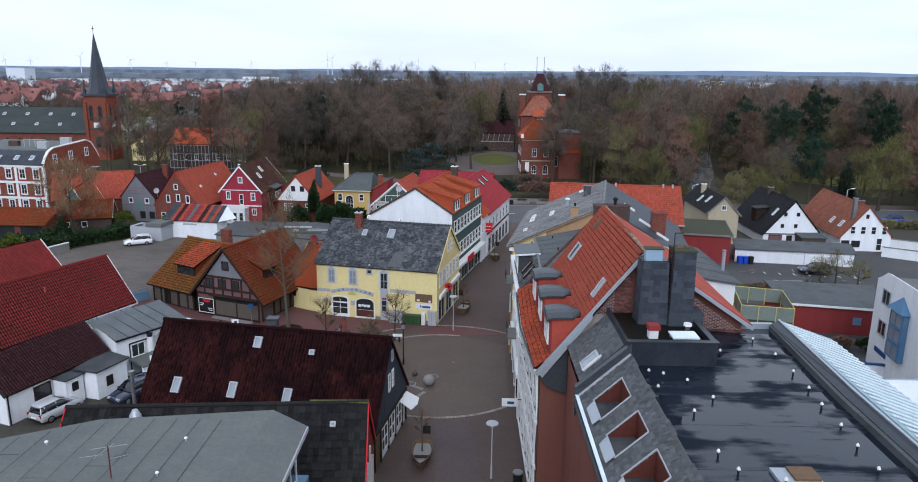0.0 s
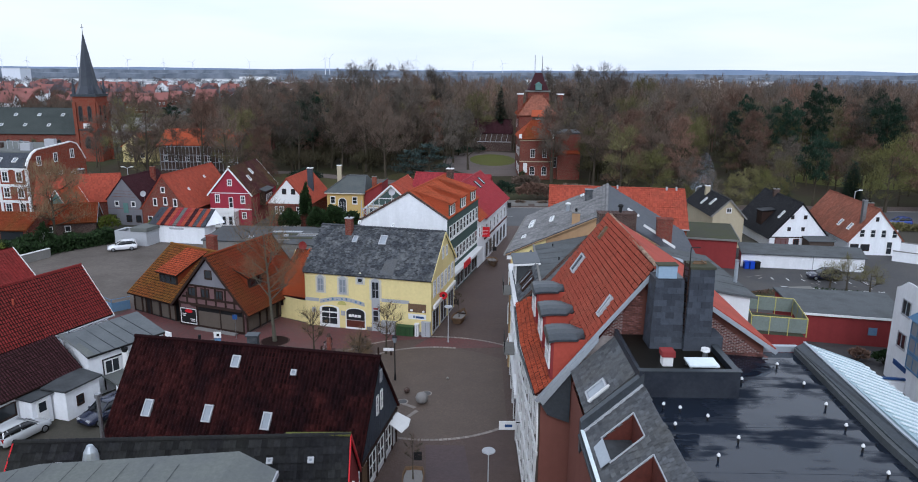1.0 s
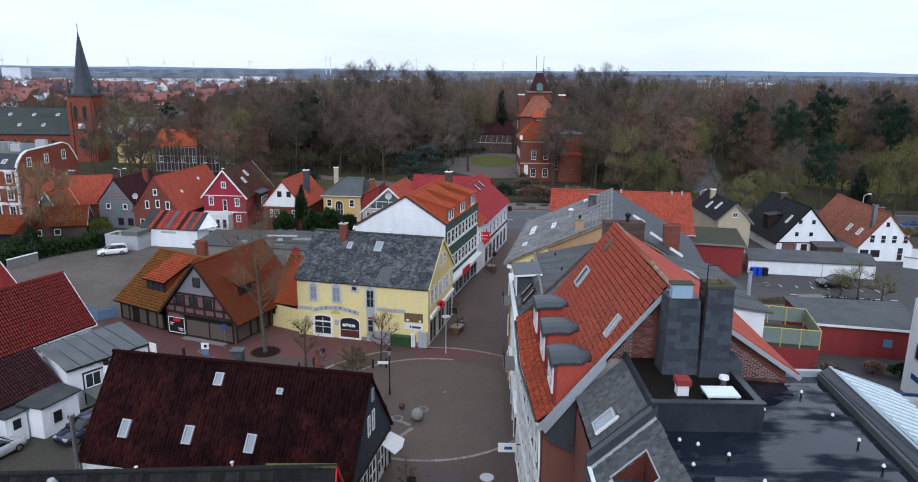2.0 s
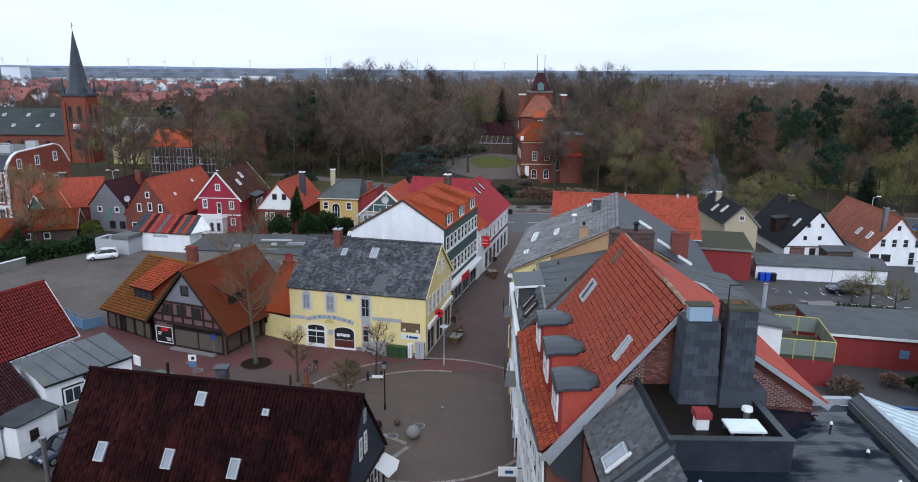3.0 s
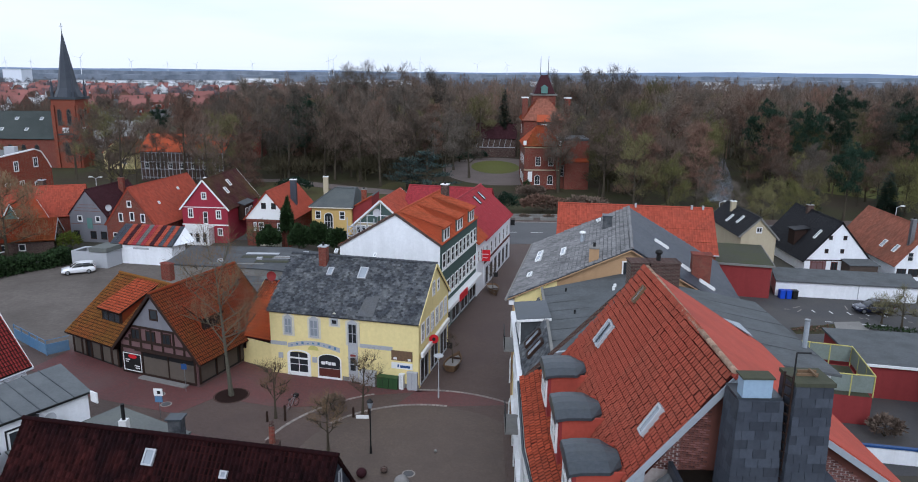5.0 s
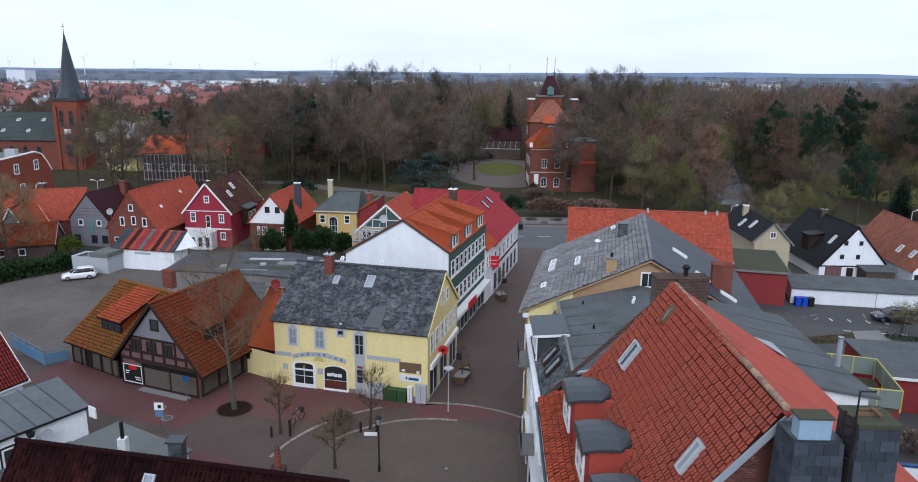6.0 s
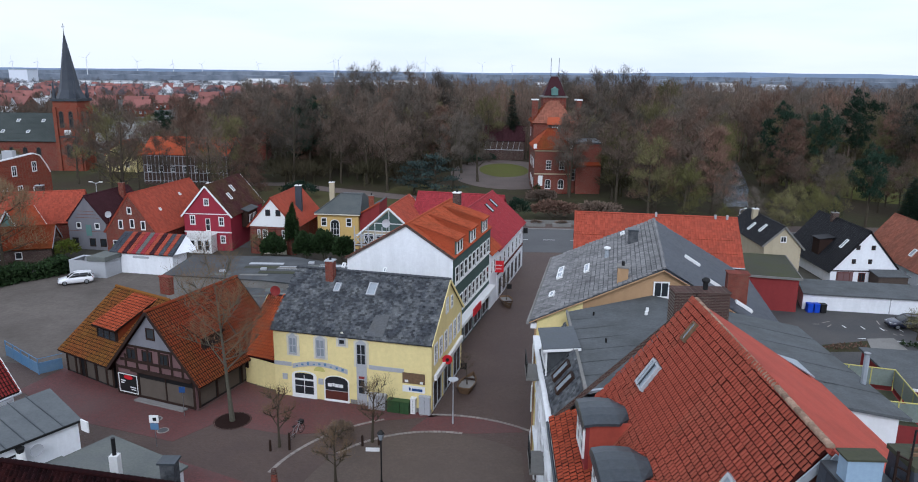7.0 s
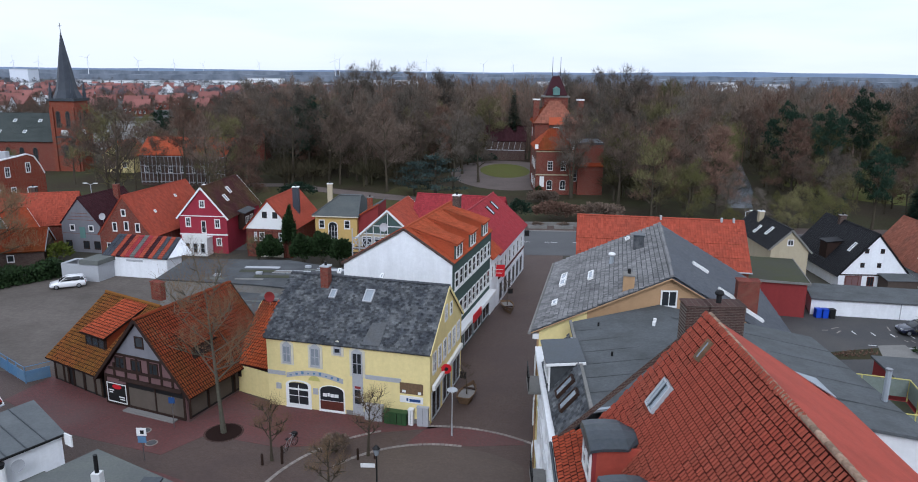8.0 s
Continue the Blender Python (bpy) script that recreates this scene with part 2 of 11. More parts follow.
def plaster(name, c, dirt=0.3):
    return mat(name, c, tuple(v * 0.9 for v in c), rough=0.85, scale=0.8, stain=tuple(v * 0.62 for v in c), stain_amount=dirt, stain_scale=0.8, bump=0.08, streak=True)


WHITE = plaster("white_render", (0.83, 0.845, 0.87))
STUCCO = plaster("ornate_white_stucco", (0.80, 0.80, 0.80), 0.3)
YELLOW = plaster("pale_yellow_render", (0.80, 0.675, 0.32), 0.2)
YELLOW_D = plaster("ochre_render", (0.62, 0.43, 0.16), 0.25)
TAN = plaster("tan_render", (0.42, 0.27, 0.15), 0.3)
CREAM = plaster("cream_render", (0.46, 0.40, 0.28), 0.3)
CREAMW = plaster("cream_white_surround", (0.66, 0.62, 0.5), 0.25)
GREENW = plaster("grey_green_render", (0.07, 0.105, 0.095), 0.25)
REDW = plaster("crimson_render", (0.30, 0.035, 0.055), 0.25)
REDB = plaster("red_oxide_render", (0.25, 0.042, 0.042), 0.35)
RUST = plaster("brown_red_render", (0.19, 0.078, 0.06), 0.35)
PINK = plaster("dusty_pink_infill", (0.17, 0.10, 0.10), 0.35)
BROWNW = plaster("brown_shop_front", (0.085, 0.066, 0.055), 0.3)
GREYW = plaster("grey_boarding", (0.20, 0.20, 0.22), 0.35)
TAUPE = plaster("taupe_blind", (0.115, 0.095, 0.078), 0.25)
FROSTED = mat("frosted_panel", (0.23, 0.27, 0.245), (0.18, 0.21, 0.19), rough=0.3, bump=0.0, stain=(0.13, 0.15, 0.11), stain_amount=0.4, stain_scale=0.6, spec=0.4)
BLUEGREY = mat("blue_grey_boards", (0.055, 0.065, 0.085), (0.042, 0.05, 0.065), rough=0.6, island=0.2, bump=0.1)
TEAL = plaster("teal_boarding", (0.13, 0.24, 0.22), 0.3)
LILAC = plaster("pale_lilac_render", (0.74, 0.77, 0.84), 0.2)
BRICK = mat("red_brick", (0.205, 0.043, 0.028), (0.145, 0.034, 0.024), rough=0.85, brick=(0.25, 0.075, (0.20, 0.13, 0.10), False), stain=(0.10, 0.04, 0.03), stain_amount=0.35, bump=0.3)
BRICK_O = mat("orange_brick", (0.25, 0.052, 0.026), (0.18, 0.04, 0.022), rough=0.85, brick=(0.25, 0.075, (0.21, 0.12, 0.09), False), bump=0.3)
BRICK_D = mat("brown_brick", (0.085, 0.046, 0.038), (0.058, 0.032, 0.027), rough=0.85, brick=(0.25, 0.075, (0.16, 0.14, 0.12), False), stain=(0.05, 0.035, 0.03), bump=0.3)
BRICK_PIECE = mat("mottled_brick", (0.23, 0.11, 0.095), (0.11, 0.052, 0.047), rough=0.85, each=0.5, island=0.6, bump=0.2)
MORTAR = mat("lime_mortar", (0.46, 0.41, 0.39), rough=0.95, bump=0.2)
TIMBER = mat("dark_brown_timber", (0.035, 0.02, 0.016), (0.025, 0.015, 0.012), rough=0.7, bump=0.2, streak=True, stain=(0.05, 0.03, 0.02))
TIMBER_RED = mat("brown_red_timber", (0.12, 0.035, 0.025), (0.08, 0.026, 0.02), rough=0.7, bump=0.2)
WPAINT = mat("white_paint", (0.78, 0.78, 0.77), (0.70, 0.70, 0.69), rough=0.5, bump=0.02)
GPAINT = mat("light_grey_paint", (0.42, 0.43, 0.45), (0.36, 0.37, 0.39), rough=0.55, bump=0.03)
RPAINT = mat("signal_red_paint", (0.55, 0.02, 0.03), (0.48, 0.02, 0.025), rough=0.4, bump=0.0)
BPAINT = mat("blue_paint", (0.03, 0.075, 0.21), (0.025, 0.065, 0.18), rough=0.4, bump=0.0)
BIN_BLUE = mat("bright_blue_plastic", (0.02, 0.07, 0.5), (0.018, 0.06, 0.42), rough=0.45, bump=0.0)
LBLUE = mat("faded_blue_paint", (0.10, 0.21, 0.36), (0.08, 0.17, 0.30), rough=0.6, stain=(0.2, 0.25, 0.27), bump=0.05)
YPAINT = mat("faded_yellow_paint", (0.55, 0.50, 0.16), (0.46, 0.42, 0.14), rough=0.5, bump=0.0)
GREENP = mat("dark_green_plastic", (0.045, 0.095, 0.04), (0.035, 0.075, 0.03), rough=0.5, bump=0.02)
BLACK = mat("black_metal", (0.015, 0.015, 0.016), (0.02, 0.02, 0.02), rough=0.45, bump=0.0)
RUBBER = mat("black_rubber", (0.012, 0.012, 0.012), rough=0.8, bump=0.1)
GLASS = mat("dark_window_glass", (0.018, 0.022, 0.026), (0.03, 0.034, 0.038), rough=0.08, scale=0.2, bump=0.0, spec=0.6)
# pale base colour paints the sky's reflection into the panes
SKYGLASS = mat("sky_toned_glass", (0.22, 0.25, 0.28), (0.28, 0.31, 0.34), rough=0.06, scale=0.2, bump=0.0, spec=0.9)
CARGLASS = mat("car_glass", (0.01, 0.012, 0.014), rough=0.05, bump=0.0, spec=0.7)
TAIL = mat("red_lamp_lens", (0.30, 0.01, 0.01), rough=0.2, bump=0.0)
STONE = mat("grey_granite", (0.26, 0.25, 0.24), (0.20, 0.19, 0.18), rough=0.8, bump=0.2, scale=5)
WOODB = mat("weathered_boards", (0.19, 0.12, 0.07), (0.13, 0.085, 0.05), rough=0.8, bump=0.25, streak=True, stain=(0.08, 0.055, 0.04))
PAVER = mat("brown_clay_pavers", (0.116, 0.081, 0.066), (0.076, 0.053, 0.045), rough=0.62, brick=(0.24, 0.12, (0.12, 0.095, 0.086), True), stain=(0.076, 0.054, 0.05), stain_amount=0.75, stain_scale=0.16, bump=0.25)
PAVER_LANE = mat("violet_brown_pavers", (0.108, 0.075, 0.075), (0.08, 0.056, 0.058), rough=0.55, brick=(0.24, 0.12, (0.085, 0.066, 0.064), True), stain=(0.072, 0.055, 0.058), stain_amount=0.7, stain_scale=0.2, bump=0.2)
PAVER_COBBLE = mat("yellow_brown_cobbles", (0.15, 0.113, 0.09), (0.094, 0.07, 0.058), rough=0.6, scale=2.5, brick=(0.14, 0.12, (0.085, 0.07, 0.06), True), stain=(0.085, 0.066, 0.056), stain_amount=0.6, stain_scale=0.35, bump=0.35, bump_scale=14)
PAVER_PINK = mat("dull_red_pavers", (0.175, 0.066, 0.062), (0.12, 0.047, 0.045), rough=0.62, brick=(0.2, 0.1, (0.09, 0.06, 0.055), True), stain=(0.11, 0.075, 0.07), stain_amount=0.6, stain_scale=0.2, bump=0.2)
PAVER_PALE = mat("pale_stone_sett", (0.29, 0.255, 0.23), (0.22, 0.195, 0.178), rough=0.7, island=0.2, bump=0.2)
ASPHALT = mat("worn_asphalt", (0.115, 0.115, 0.118), (0.09, 0.09, 0.093), rough=0.7, stain=(0.065, 0.066, 0.07), stain_amount=0.6, stain_scale=0.1, bump=0.3, bump_scale=60)
GRAVEL = mat("damp_gravel", (0.07, 0.062, 0.05), (0.05, 0.045, 0.037), rough=0.8, scale=0.6, stain=(0.062, 0.06, 0.045), stain_amount=0.7, stain_scale=0.12, bump=0.4)
TARMAC = mat("pale_worn_tarmac", (0.148, 0.127, 0.112), (0.108, 0.093, 0.082), rough=0.85, scale=0.5, stain=(0.07, 0.06, 0.052), stain_amount=0.7, stain_scale=0.14, bump=0.35)
BARK_PALE = mat("pale_smooth_bark", (0.115, 0.105, 0.082), (0.075, 0.07, 0.055), rough=0.9, bump=0.3, stain=(0.08, 0.085, 0.05), stain_amount=0.5)
CONCRETE = mat("weathered_concrete", (0.24, 0.23, 0.215), (0.18, 0.175, 0.165), rough=0.85, stain=(0.10, 0.10, 0.085), stain_amount=0.5, bump=0.2)
GRASS = mat("winter_lawn", (0.115, 0.122, 0.03), (0.08, 0.086, 0.023), rough=0.95, scale=0.5, stain=(0.10, 0.085, 0.035), stain_amount=0.5, bump=0.6)
GRASS_DULL = mat("dull_winter_grass", (0.074, 0.072, 0.026), (0.05, 0.046, 0.02), rough=0.95, scale=0.4, stain=(0.06, 0.046, 0.024), stain_amount=0.7, stain_scale=0.12, bump=0.6)
PAVER_PATH = mat("pinkish_gravel_path", (0.16, 0.13, 0.118), (0.125, 0.102, 0.094), rough=0.85, scale=0.6, stain=(0.085, 0.066, 0.056), stain_amount=0.5, stain_scale=0.15, bump=0.2)
SOIL = mat("leaf_litter", (0.048, 0.036, 0.022), (0.032, 0.026, 0.016), rough=0.95, scale=0.4, stain=(0.05, 0.058, 0.02), stain_amount=0.6, stain_scale=0.05, bump=0.6)
LAND = mat("open_country", (0.095, 0.10, 0.085), (0.07, 0.072, 0.07), rough=0.95, scale=0.004, stain=(0.11, 0.11, 0.11), stain_amount=0.8, stain_scale=0.006, bump=0.0)
# lightened grey base stands in for sky mirrored by the pond
WATER = mat("still_pond_water", (0.10, 0.115, 0.13), (0.2, 0.22, 0.24), rough=0.06, scale=0.05, bump=0.0, spec=0.8)
BARK = mat("grey_brown_bark", (0.075, 0.06, 0.045), (0.05, 0.04, 0.03), rough=0.9, bump=0.4, stain=(0.08, 0.09, 0.04), stain_amount=0.4)
TWIG_BROWN = mat("brown_twigs", (0.16, 0.118, 0.09), (0.104, 0.078, 0.062), rough=0.9, island=0.25, bump=0.0, each=0.35, stain=(0.045, 0.036, 0.028), stain_amount=0.6, stain_scale=0.11)
TWIG_RED = mat("russet_twigs", (0.205, 0.122, 0.088), (0.135, 0.085, 0.064), rough=0.9, island=0.25, bump=0.0, each=0.35, stain=(0.045, 0.036, 0.028), stain_amount=0.6, stain_scale=0.11)
TWIG_OLIVE = mat("olive_twigs", (0.175, 0.158, 0.07), (0.118, 0.108, 0.05), rough=0.9, island=0.25, bump=0.0, each=0.35, stain=(0.045, 0.036, 0.028), stain_amount=0.6, stain_scale=0.11)
# darkened twig tone stands in for the shade beneath the park trees
TWIG_SHADED = mat("shaded_undergrowth_twigs", (0.075, 0.062, 0.036), (0.05, 0.042, 0.026), rough=0.9, island=0.3, bump=0.0, stain=(0.04, 0.045, 0.02), stain_amount=0.6, stain_scale=0.08)
TWIG_LIME = mat("yellow_green_twigs", (0.135, 0.13, 0.045), (0.09, 0.088, 0.034), rough=0.9, island=0.25, bump=0.0, each=0.3, stain=(0.06, 0.05, 0.03), stain_amount=0.5, stain_scale=0.11)
# grey-blue of these twigs is aerial haze put into the base colour
TWIG_FAR = mat("haze_grey_twigs", (0.125, 0.125, 0.138), (0.095, 0.094, 0.105), rough=0.9, island=0.25, bump=0.0)
TWIG_GREY = mat("grey_twigs", (0.145, 0.123, 0.10), (0.098, 0.084, 0.07), rough=0.9, island=0.25, bump=0.0, each=0.35, stain=(0.045, 0.036, 0.028), stain_amount=0.6, stain_scale=0.11)
FIR = mat("dark_conifer_needles", (0.026, 0.05, 0.03), (0.015, 0.031, 0.021), rough=0.85, island=0.35, bump=0.0, each=0.25)
CEDAR = mat("blue_cedar_needles", (0.045, 0.068, 0.062), (0.034, 0.052, 0.048), rough=0.85, island=0.4, bump=0.0)
LEAF = mat("evergreen_leaves", (0.026, 0.048, 0.016), (0.018, 0.034, 0.012), rough=0.7, island=0.5, bump=0.0)
LEAF_LIME = mat("yellow_green_leaves", (0.11, 0.13, 0.02), (0.08, 0.10, 0.018), rough=0.7, island=0.4, bump=0.0)
# blue and pale tones of both hold the haze of distance
HILLS = mat("haze_blue_hills", (0.25, 0.32, 0.45), (0.22, 0.285, 0.40), rough=1.0, scale=0.002, bump=0.0)
FARWOOD = mat("hazed_wooded_plain", (0.24, 0.27, 0.32), (0.105, 0.125, 0.16), rough=1.0, scale=0.006, bump=0.0)


# ---- mesh helpers (world metres) ----
class Mesh:
    def __init__(self):
        self.v, self.f = [], []

    def add(self, verts, faces):
        k = len(self.v)
        self.v += [tuple(p) for p in verts]
        self.f += [tuple(i + k for i in f) for f in faces]
        return self

    def box(self, x0, x1, y0, y1, z0, z1, m=None):
        p = [Vector((x, y, z)) for z in (z0, z1) for x, y in ((x0, y0), (x1, y0), (x1, y1), (x0, y1))]
        if m:
            p = [m @ q for q in p]
        return self.add(p, [(3, 2, 1, 0), (4, 5, 6, 7), (0, 1, 5, 4), (1, 2, 6, 5), (2, 3, 7, 6), (3, 0, 4, 7)])

    def lattice(self, xs, zs, y0, y1):
        """A flat grating in one piece: bars between the 1st and 2nd, 3rd and 4th ... lines of xs and of zs."""
        nx, nz = len(xs), len(zs)
        at = lambda i, j, k: (j * nx + i) * 2 + k
        full = lambda i, j: 0 <= i < nx - 1 and 0 <= j < nz - 1 and (i % 2 == 0 or j % 2 == 0)
        faces = []
        for j in range(nz - 1):
            for i in range(nx - 1):
                if not full(i, j):
                    continue
                faces += [(at(i, j, 0), at(i + 1, j, 0), at(i + 1, j + 1, 0), at(i, j + 1, 0)), (at(i, j + 1, 1), at(i + 1, j + 1, 1), at(i + 1, j, 1), at(i, j, 1))]
                for di, dj, a, b in ((-1, 0, (i, j + 1), (i, j)), (1, 0, (i + 1, j), (i + 1, j + 1)), (0, -1, (i, j), (i + 1, j)), (0, 1, (i + 1, j + 1), (i, j + 1))):
                    if not full(i + di, j + dj):
                        faces.append((at(*a, 0), at(*a, 1), at(*b, 1), at(*b, 0)))
        return self.add([(x, y, z) for z in zs for x in xs for y in (y0, y1)], faces)

    def slab(self, pts, off):
        """A polygon thickened by the vector off."""
        a = [Vector(p) for p in pts]
        b = [p + Vector(off) for p in a]
        n = len(a)
        return self.add(a + b, [tuple(range(n)), tuple(range(2 * n - 1, n - 1, -1))] + [(i, i + n, (i + 1) % n + n, (i + 1) % n) for i in range(n)])

    def tube(self, p0, p1, r0, r1=None, n=8, caps=True):
        p0, p1 = Vector(p0), Vector(p1)
        r1 = r0 if r1 is None else r1
        q = (p1 - p0).to_track_quat("Z", "Y")
        ring = [Vector((math.cos(6.2832 * i / n), math.sin(6.2832 * i / n), 0)) for i in range(n)]
        vs = [p0 + q @ (c * r0) for c in ring] + [p1 + q @ (c * r1) for c in ring]
        fs = [(i, (i + 1) % n, (i + 1) % n + n, i + n) for i in range(n)]
        if caps:
            fs += [tuple(range(n - 1, -1, -1)), tuple(range(n, 2 * n))]
        return self.add(vs, fs)

    def beam(self, p0, p1, w, h):
        """A rectangular bar from p0 to p1, w wide (level) and h deep."""
        p0, p1 = Vector(p0), Vector(p1)
        d = (p1 - p0).normalized()
        s = d.cross(Vector((0, 0, 1)))
        s = s.normalized() if s.length > 1e-4 else Vector((1, 0, 0))
        u = s.cross(d).normalized()
        c = [s * (w / 2) * a + u * (h / 2) * b for a, b in ((-1, -1), (1, -1), (1, 1), (-1, 1))]
        return self.add([p0 + q for q in c] + [p1 + q for q in c], [(3, 2, 1, 0), (4, 5, 6, 7), (0, 1, 5, 4), (1, 2, 6, 5), (2, 3, 7, 6), (3, 0, 4, 7)])

    def sweep(self, rings, closed=True, caps=True):
        """One skin through a row of rings of points, all of the same count."""
        n = len(rings[0])
        vs = [p for r in rings for p in r]
        fs = [(k * n + i, k * n + (i + 1) % n, (k + 1) * n + (i + 1) % n, (k + 1) * n + i) for k in range(len(rings) - 1) for i in range(n if closed else n - 1)]
        if caps and closed:
            fs += [tuple(range(n - 1, -1, -1)), tuple(range((len(rings) - 1) * n, len(rings) * n))]
        return self.add(vs, fs)

    def ball(self, c, rx, ry, rz, n=10, k=6):
        vs, fs = [], []
        for j in range(k + 1):
            a = math.pi * j / k
            for i in range(n):
                b = 6.2832 * i / n
                vs.append((c[0] + rx * math.sin(a) * math.cos(b), c[1] + ry * math.sin(a) * math.sin(b), c[2] - rz * math.cos(a)))
        for j in range(k):
            for i in range(n):
                fs.append((j * n + i, j * n + (i + 1) % n, (j + 1) * n + (i + 1) % n, (j + 1) * n + i))
        return self.add(vs, fs)


def from_arrays(name, verts, faces):
    me = bpy.data.meshes.new(name)
    me.from_pydata(verts, [], faces)
    me.update()
    return me


def thing(name, x, y, z, label, category, group="", kind="", yaw=0.0):
    e = new(name)
    e.empty_display_size = 0.3
    e.matrix_world = pose(x, y, z, 0, 0, yaw)
    return tagged(e, label, category, group, kind)


def root_of(ob):
    while ob.parent:
        ob = ob.parent
    return ob


def part(name, mesh, material, parent, label="", m=None, smooth=False, kind=""):
    """Links a mesh built in world metres (or, with m, a shared mesh at the world pose m) as one object under a thing or part."""
    base = root_of(parent).matrix_basis
    if isinstance(mesh, Mesh):
        inv = base.inverted()
        me = from_arrays(name, [inv @ Vector(v) for v in mesh.v] if m is None else mesh.v, mesh.f)
    else:
        me = mesh
    if not me.materials:
        me.materials.append(material)
    if smooth:
        me.polygons.foreach_set("use_smooth", [True] * len(me.polygons))
    ob = new(name, me)
    ob.parent = parent
    if m is not None:
        ob.matrix_basis = base.inverted() @ m if not parent.parent else parent.matrix_basis.inverted() @ base.inverted() @ m
    if label:
        ob["label"] = label
    if kind:
        ob["kind"] = kind
    return ob


def solid(name, mesh, material, label, category="", kind="", smooth=False, group=""):
    me = from_arrays(name, mesh.v, mesh.f)
    me.materials.append(material)
    if smooth:
        me.polygons.foreach_set("use_smooth", [True] * len(me.polygons))
    return tagged(new(name, me), label, category, group, kind)


# tile shapes in (across, up the slope, height), one column wide and one course long
def tile_shape(kind, cw, ch):
    if kind == "pan":
        us, hs = (0.0, 0.13, 0.31, 0.48, 0.61, 0.7), (0.0, 0.035, 0.05, 0.04, 0.012, 0.0)
        lift = 0.032
    elif kind == "flat":
        us, hs = (0.03, 0.97), (0.0, 0.0)
        lift = 0.022
    elif kind == "wave":
        us, hs = (0.0, 0.2, 0.42, 0.64, 0.82), (0.0, 0.04, 0.055, 0.04, 0.0)
        lift = 0.02
    else:  # "low": a pantile seen from afar
        us, hs = (0.0, 0.5, 1.0), (0.05, 0.0, 0.05)
        lift = 0.04
    k = len(us)
    foot = ch * 0.2 if kind == "pan" else 0.0
    vs = [(u * cw, foot, h + lift) for u, h in zip(us, hs)] + [(u * cw, ch * 1.06, h) for u, h in zip(us, hs)] + [(u * cw, foot + ch * 0.1, -0.005) for u in us]
    fs = [(i, i + 1, k + i + 1, k + i) for i in range(k - 1)] + [(2 * k + i, 2 * k + i + 1, i + 1, i) for i in range(k - 1)]
    return np.array(vs), fs


def inside(poly, u, v):
    ok = np.zeros(len(u), bool)
    n = len(poly)
    for i in range(n):
        (x0, y0), (x1, y1) = poly[i], poly[(i + 1) % n]
        cross = ((y0 > v) != (y1 > v)) & (u < (x1 - x0) * (v - y0) / (y1 - y0 + 1e-9) + x0)
        ok ^= cross
    return ok


class Plane:
    """A roof slope: pts run round it as seen from outside, the first edge being the eave."""

    def __init__(self, pts):
        self.pts = [Vector(p) for p in pts]
        self.o = self.pts[0]
        self.u = (self.pts[1] - self.pts[0]).normalized()
        self.n = self.u.cross(self.pts[2] - self.pts[0]).normalized()
        self.v = self.n.cross(self.u)
        self.poly = [((p - self.o).dot(self.u), (p - self.o).dot(self.v)) for p in self.pts]

    def at(self, u, v, h=0.0):
        return self.o + self.u * u + self.v * v + self.n * h

    def over(self, x, y, h=0.0):
        """The point of the slope over the plan point (x, y)."""
        z = self.o.z - (self.n.x * (x - self.o.x) + self.n.y * (y - self.o.y)) / self.n.z
        return Vector((x, y, z)) + self.n * h

    def basis_at(self, p):
        m = Matrix((self.u, self.v, self.n)).transposed().to_4x4()
        m.translation = p
        return m


def tile_grid(plane, cw, ch, stagger=False):
    us, vs = [p[0] for p in plane.poly], [p[1] for p in plane.poly]
    cols, rows = np.arange(math.floor(min(us) / cw), math.ceil(max(us) / cw)), np.arange(0, math.ceil(max(vs) / ch))
    g = np.array([(c * cw + (cw / 2 if stagger and int(r) % 2 else 0), r * ch) for r in rows for c in cols])
    return g[inside(plane.poly, g[:, 0] + cw / 2, g[:, 1] + ch / 2)]


def tiles(plane, kind, cw, ch, seed=1, keep=None):
    """All the tiles of a slope as one mesh."""
    g = tile_grid(plane, cw, ch, kind == "flat")
    if keep is not None:
        g = g[[keep(plane.at(u, v)) for u, v in g]]
    shape, faces = tile_shape(kind, cw, ch)
    rng = np.random.default_rng(seed)
    jit = rng.normal(0, 0.006, (len(g), 3))
    p = shape[None] + np.concatenate([g, np.zeros((len(g), 1))], 1)[:, None] + jit[:, None]
    p[:, :, 2] += rng.normal(0, 0.007, (len(g), 1)) * (shape[None, :, 1] < ch / 2)
    basis = np.array([plane.u, plane.v, plane.n])
    w = p.reshape(-1, 3) @ basis + np.array(plane.o)
    k = len(shape)
    m = Mesh()
    m.v = [tuple(q) for q in w]
    m.f = [tuple(i + k * t for i in f) for t in range(len(g)) for f in faces]
    return m


STYLES = {"pan": ("pan", 0.235, 0.34), "low": ("low", 0.3, 0.38), "slate": ("flat", 0.25, 0.2), "wave": ("pan", 0.26, 0.34), "far": ("low", 0.42, 0.5)}


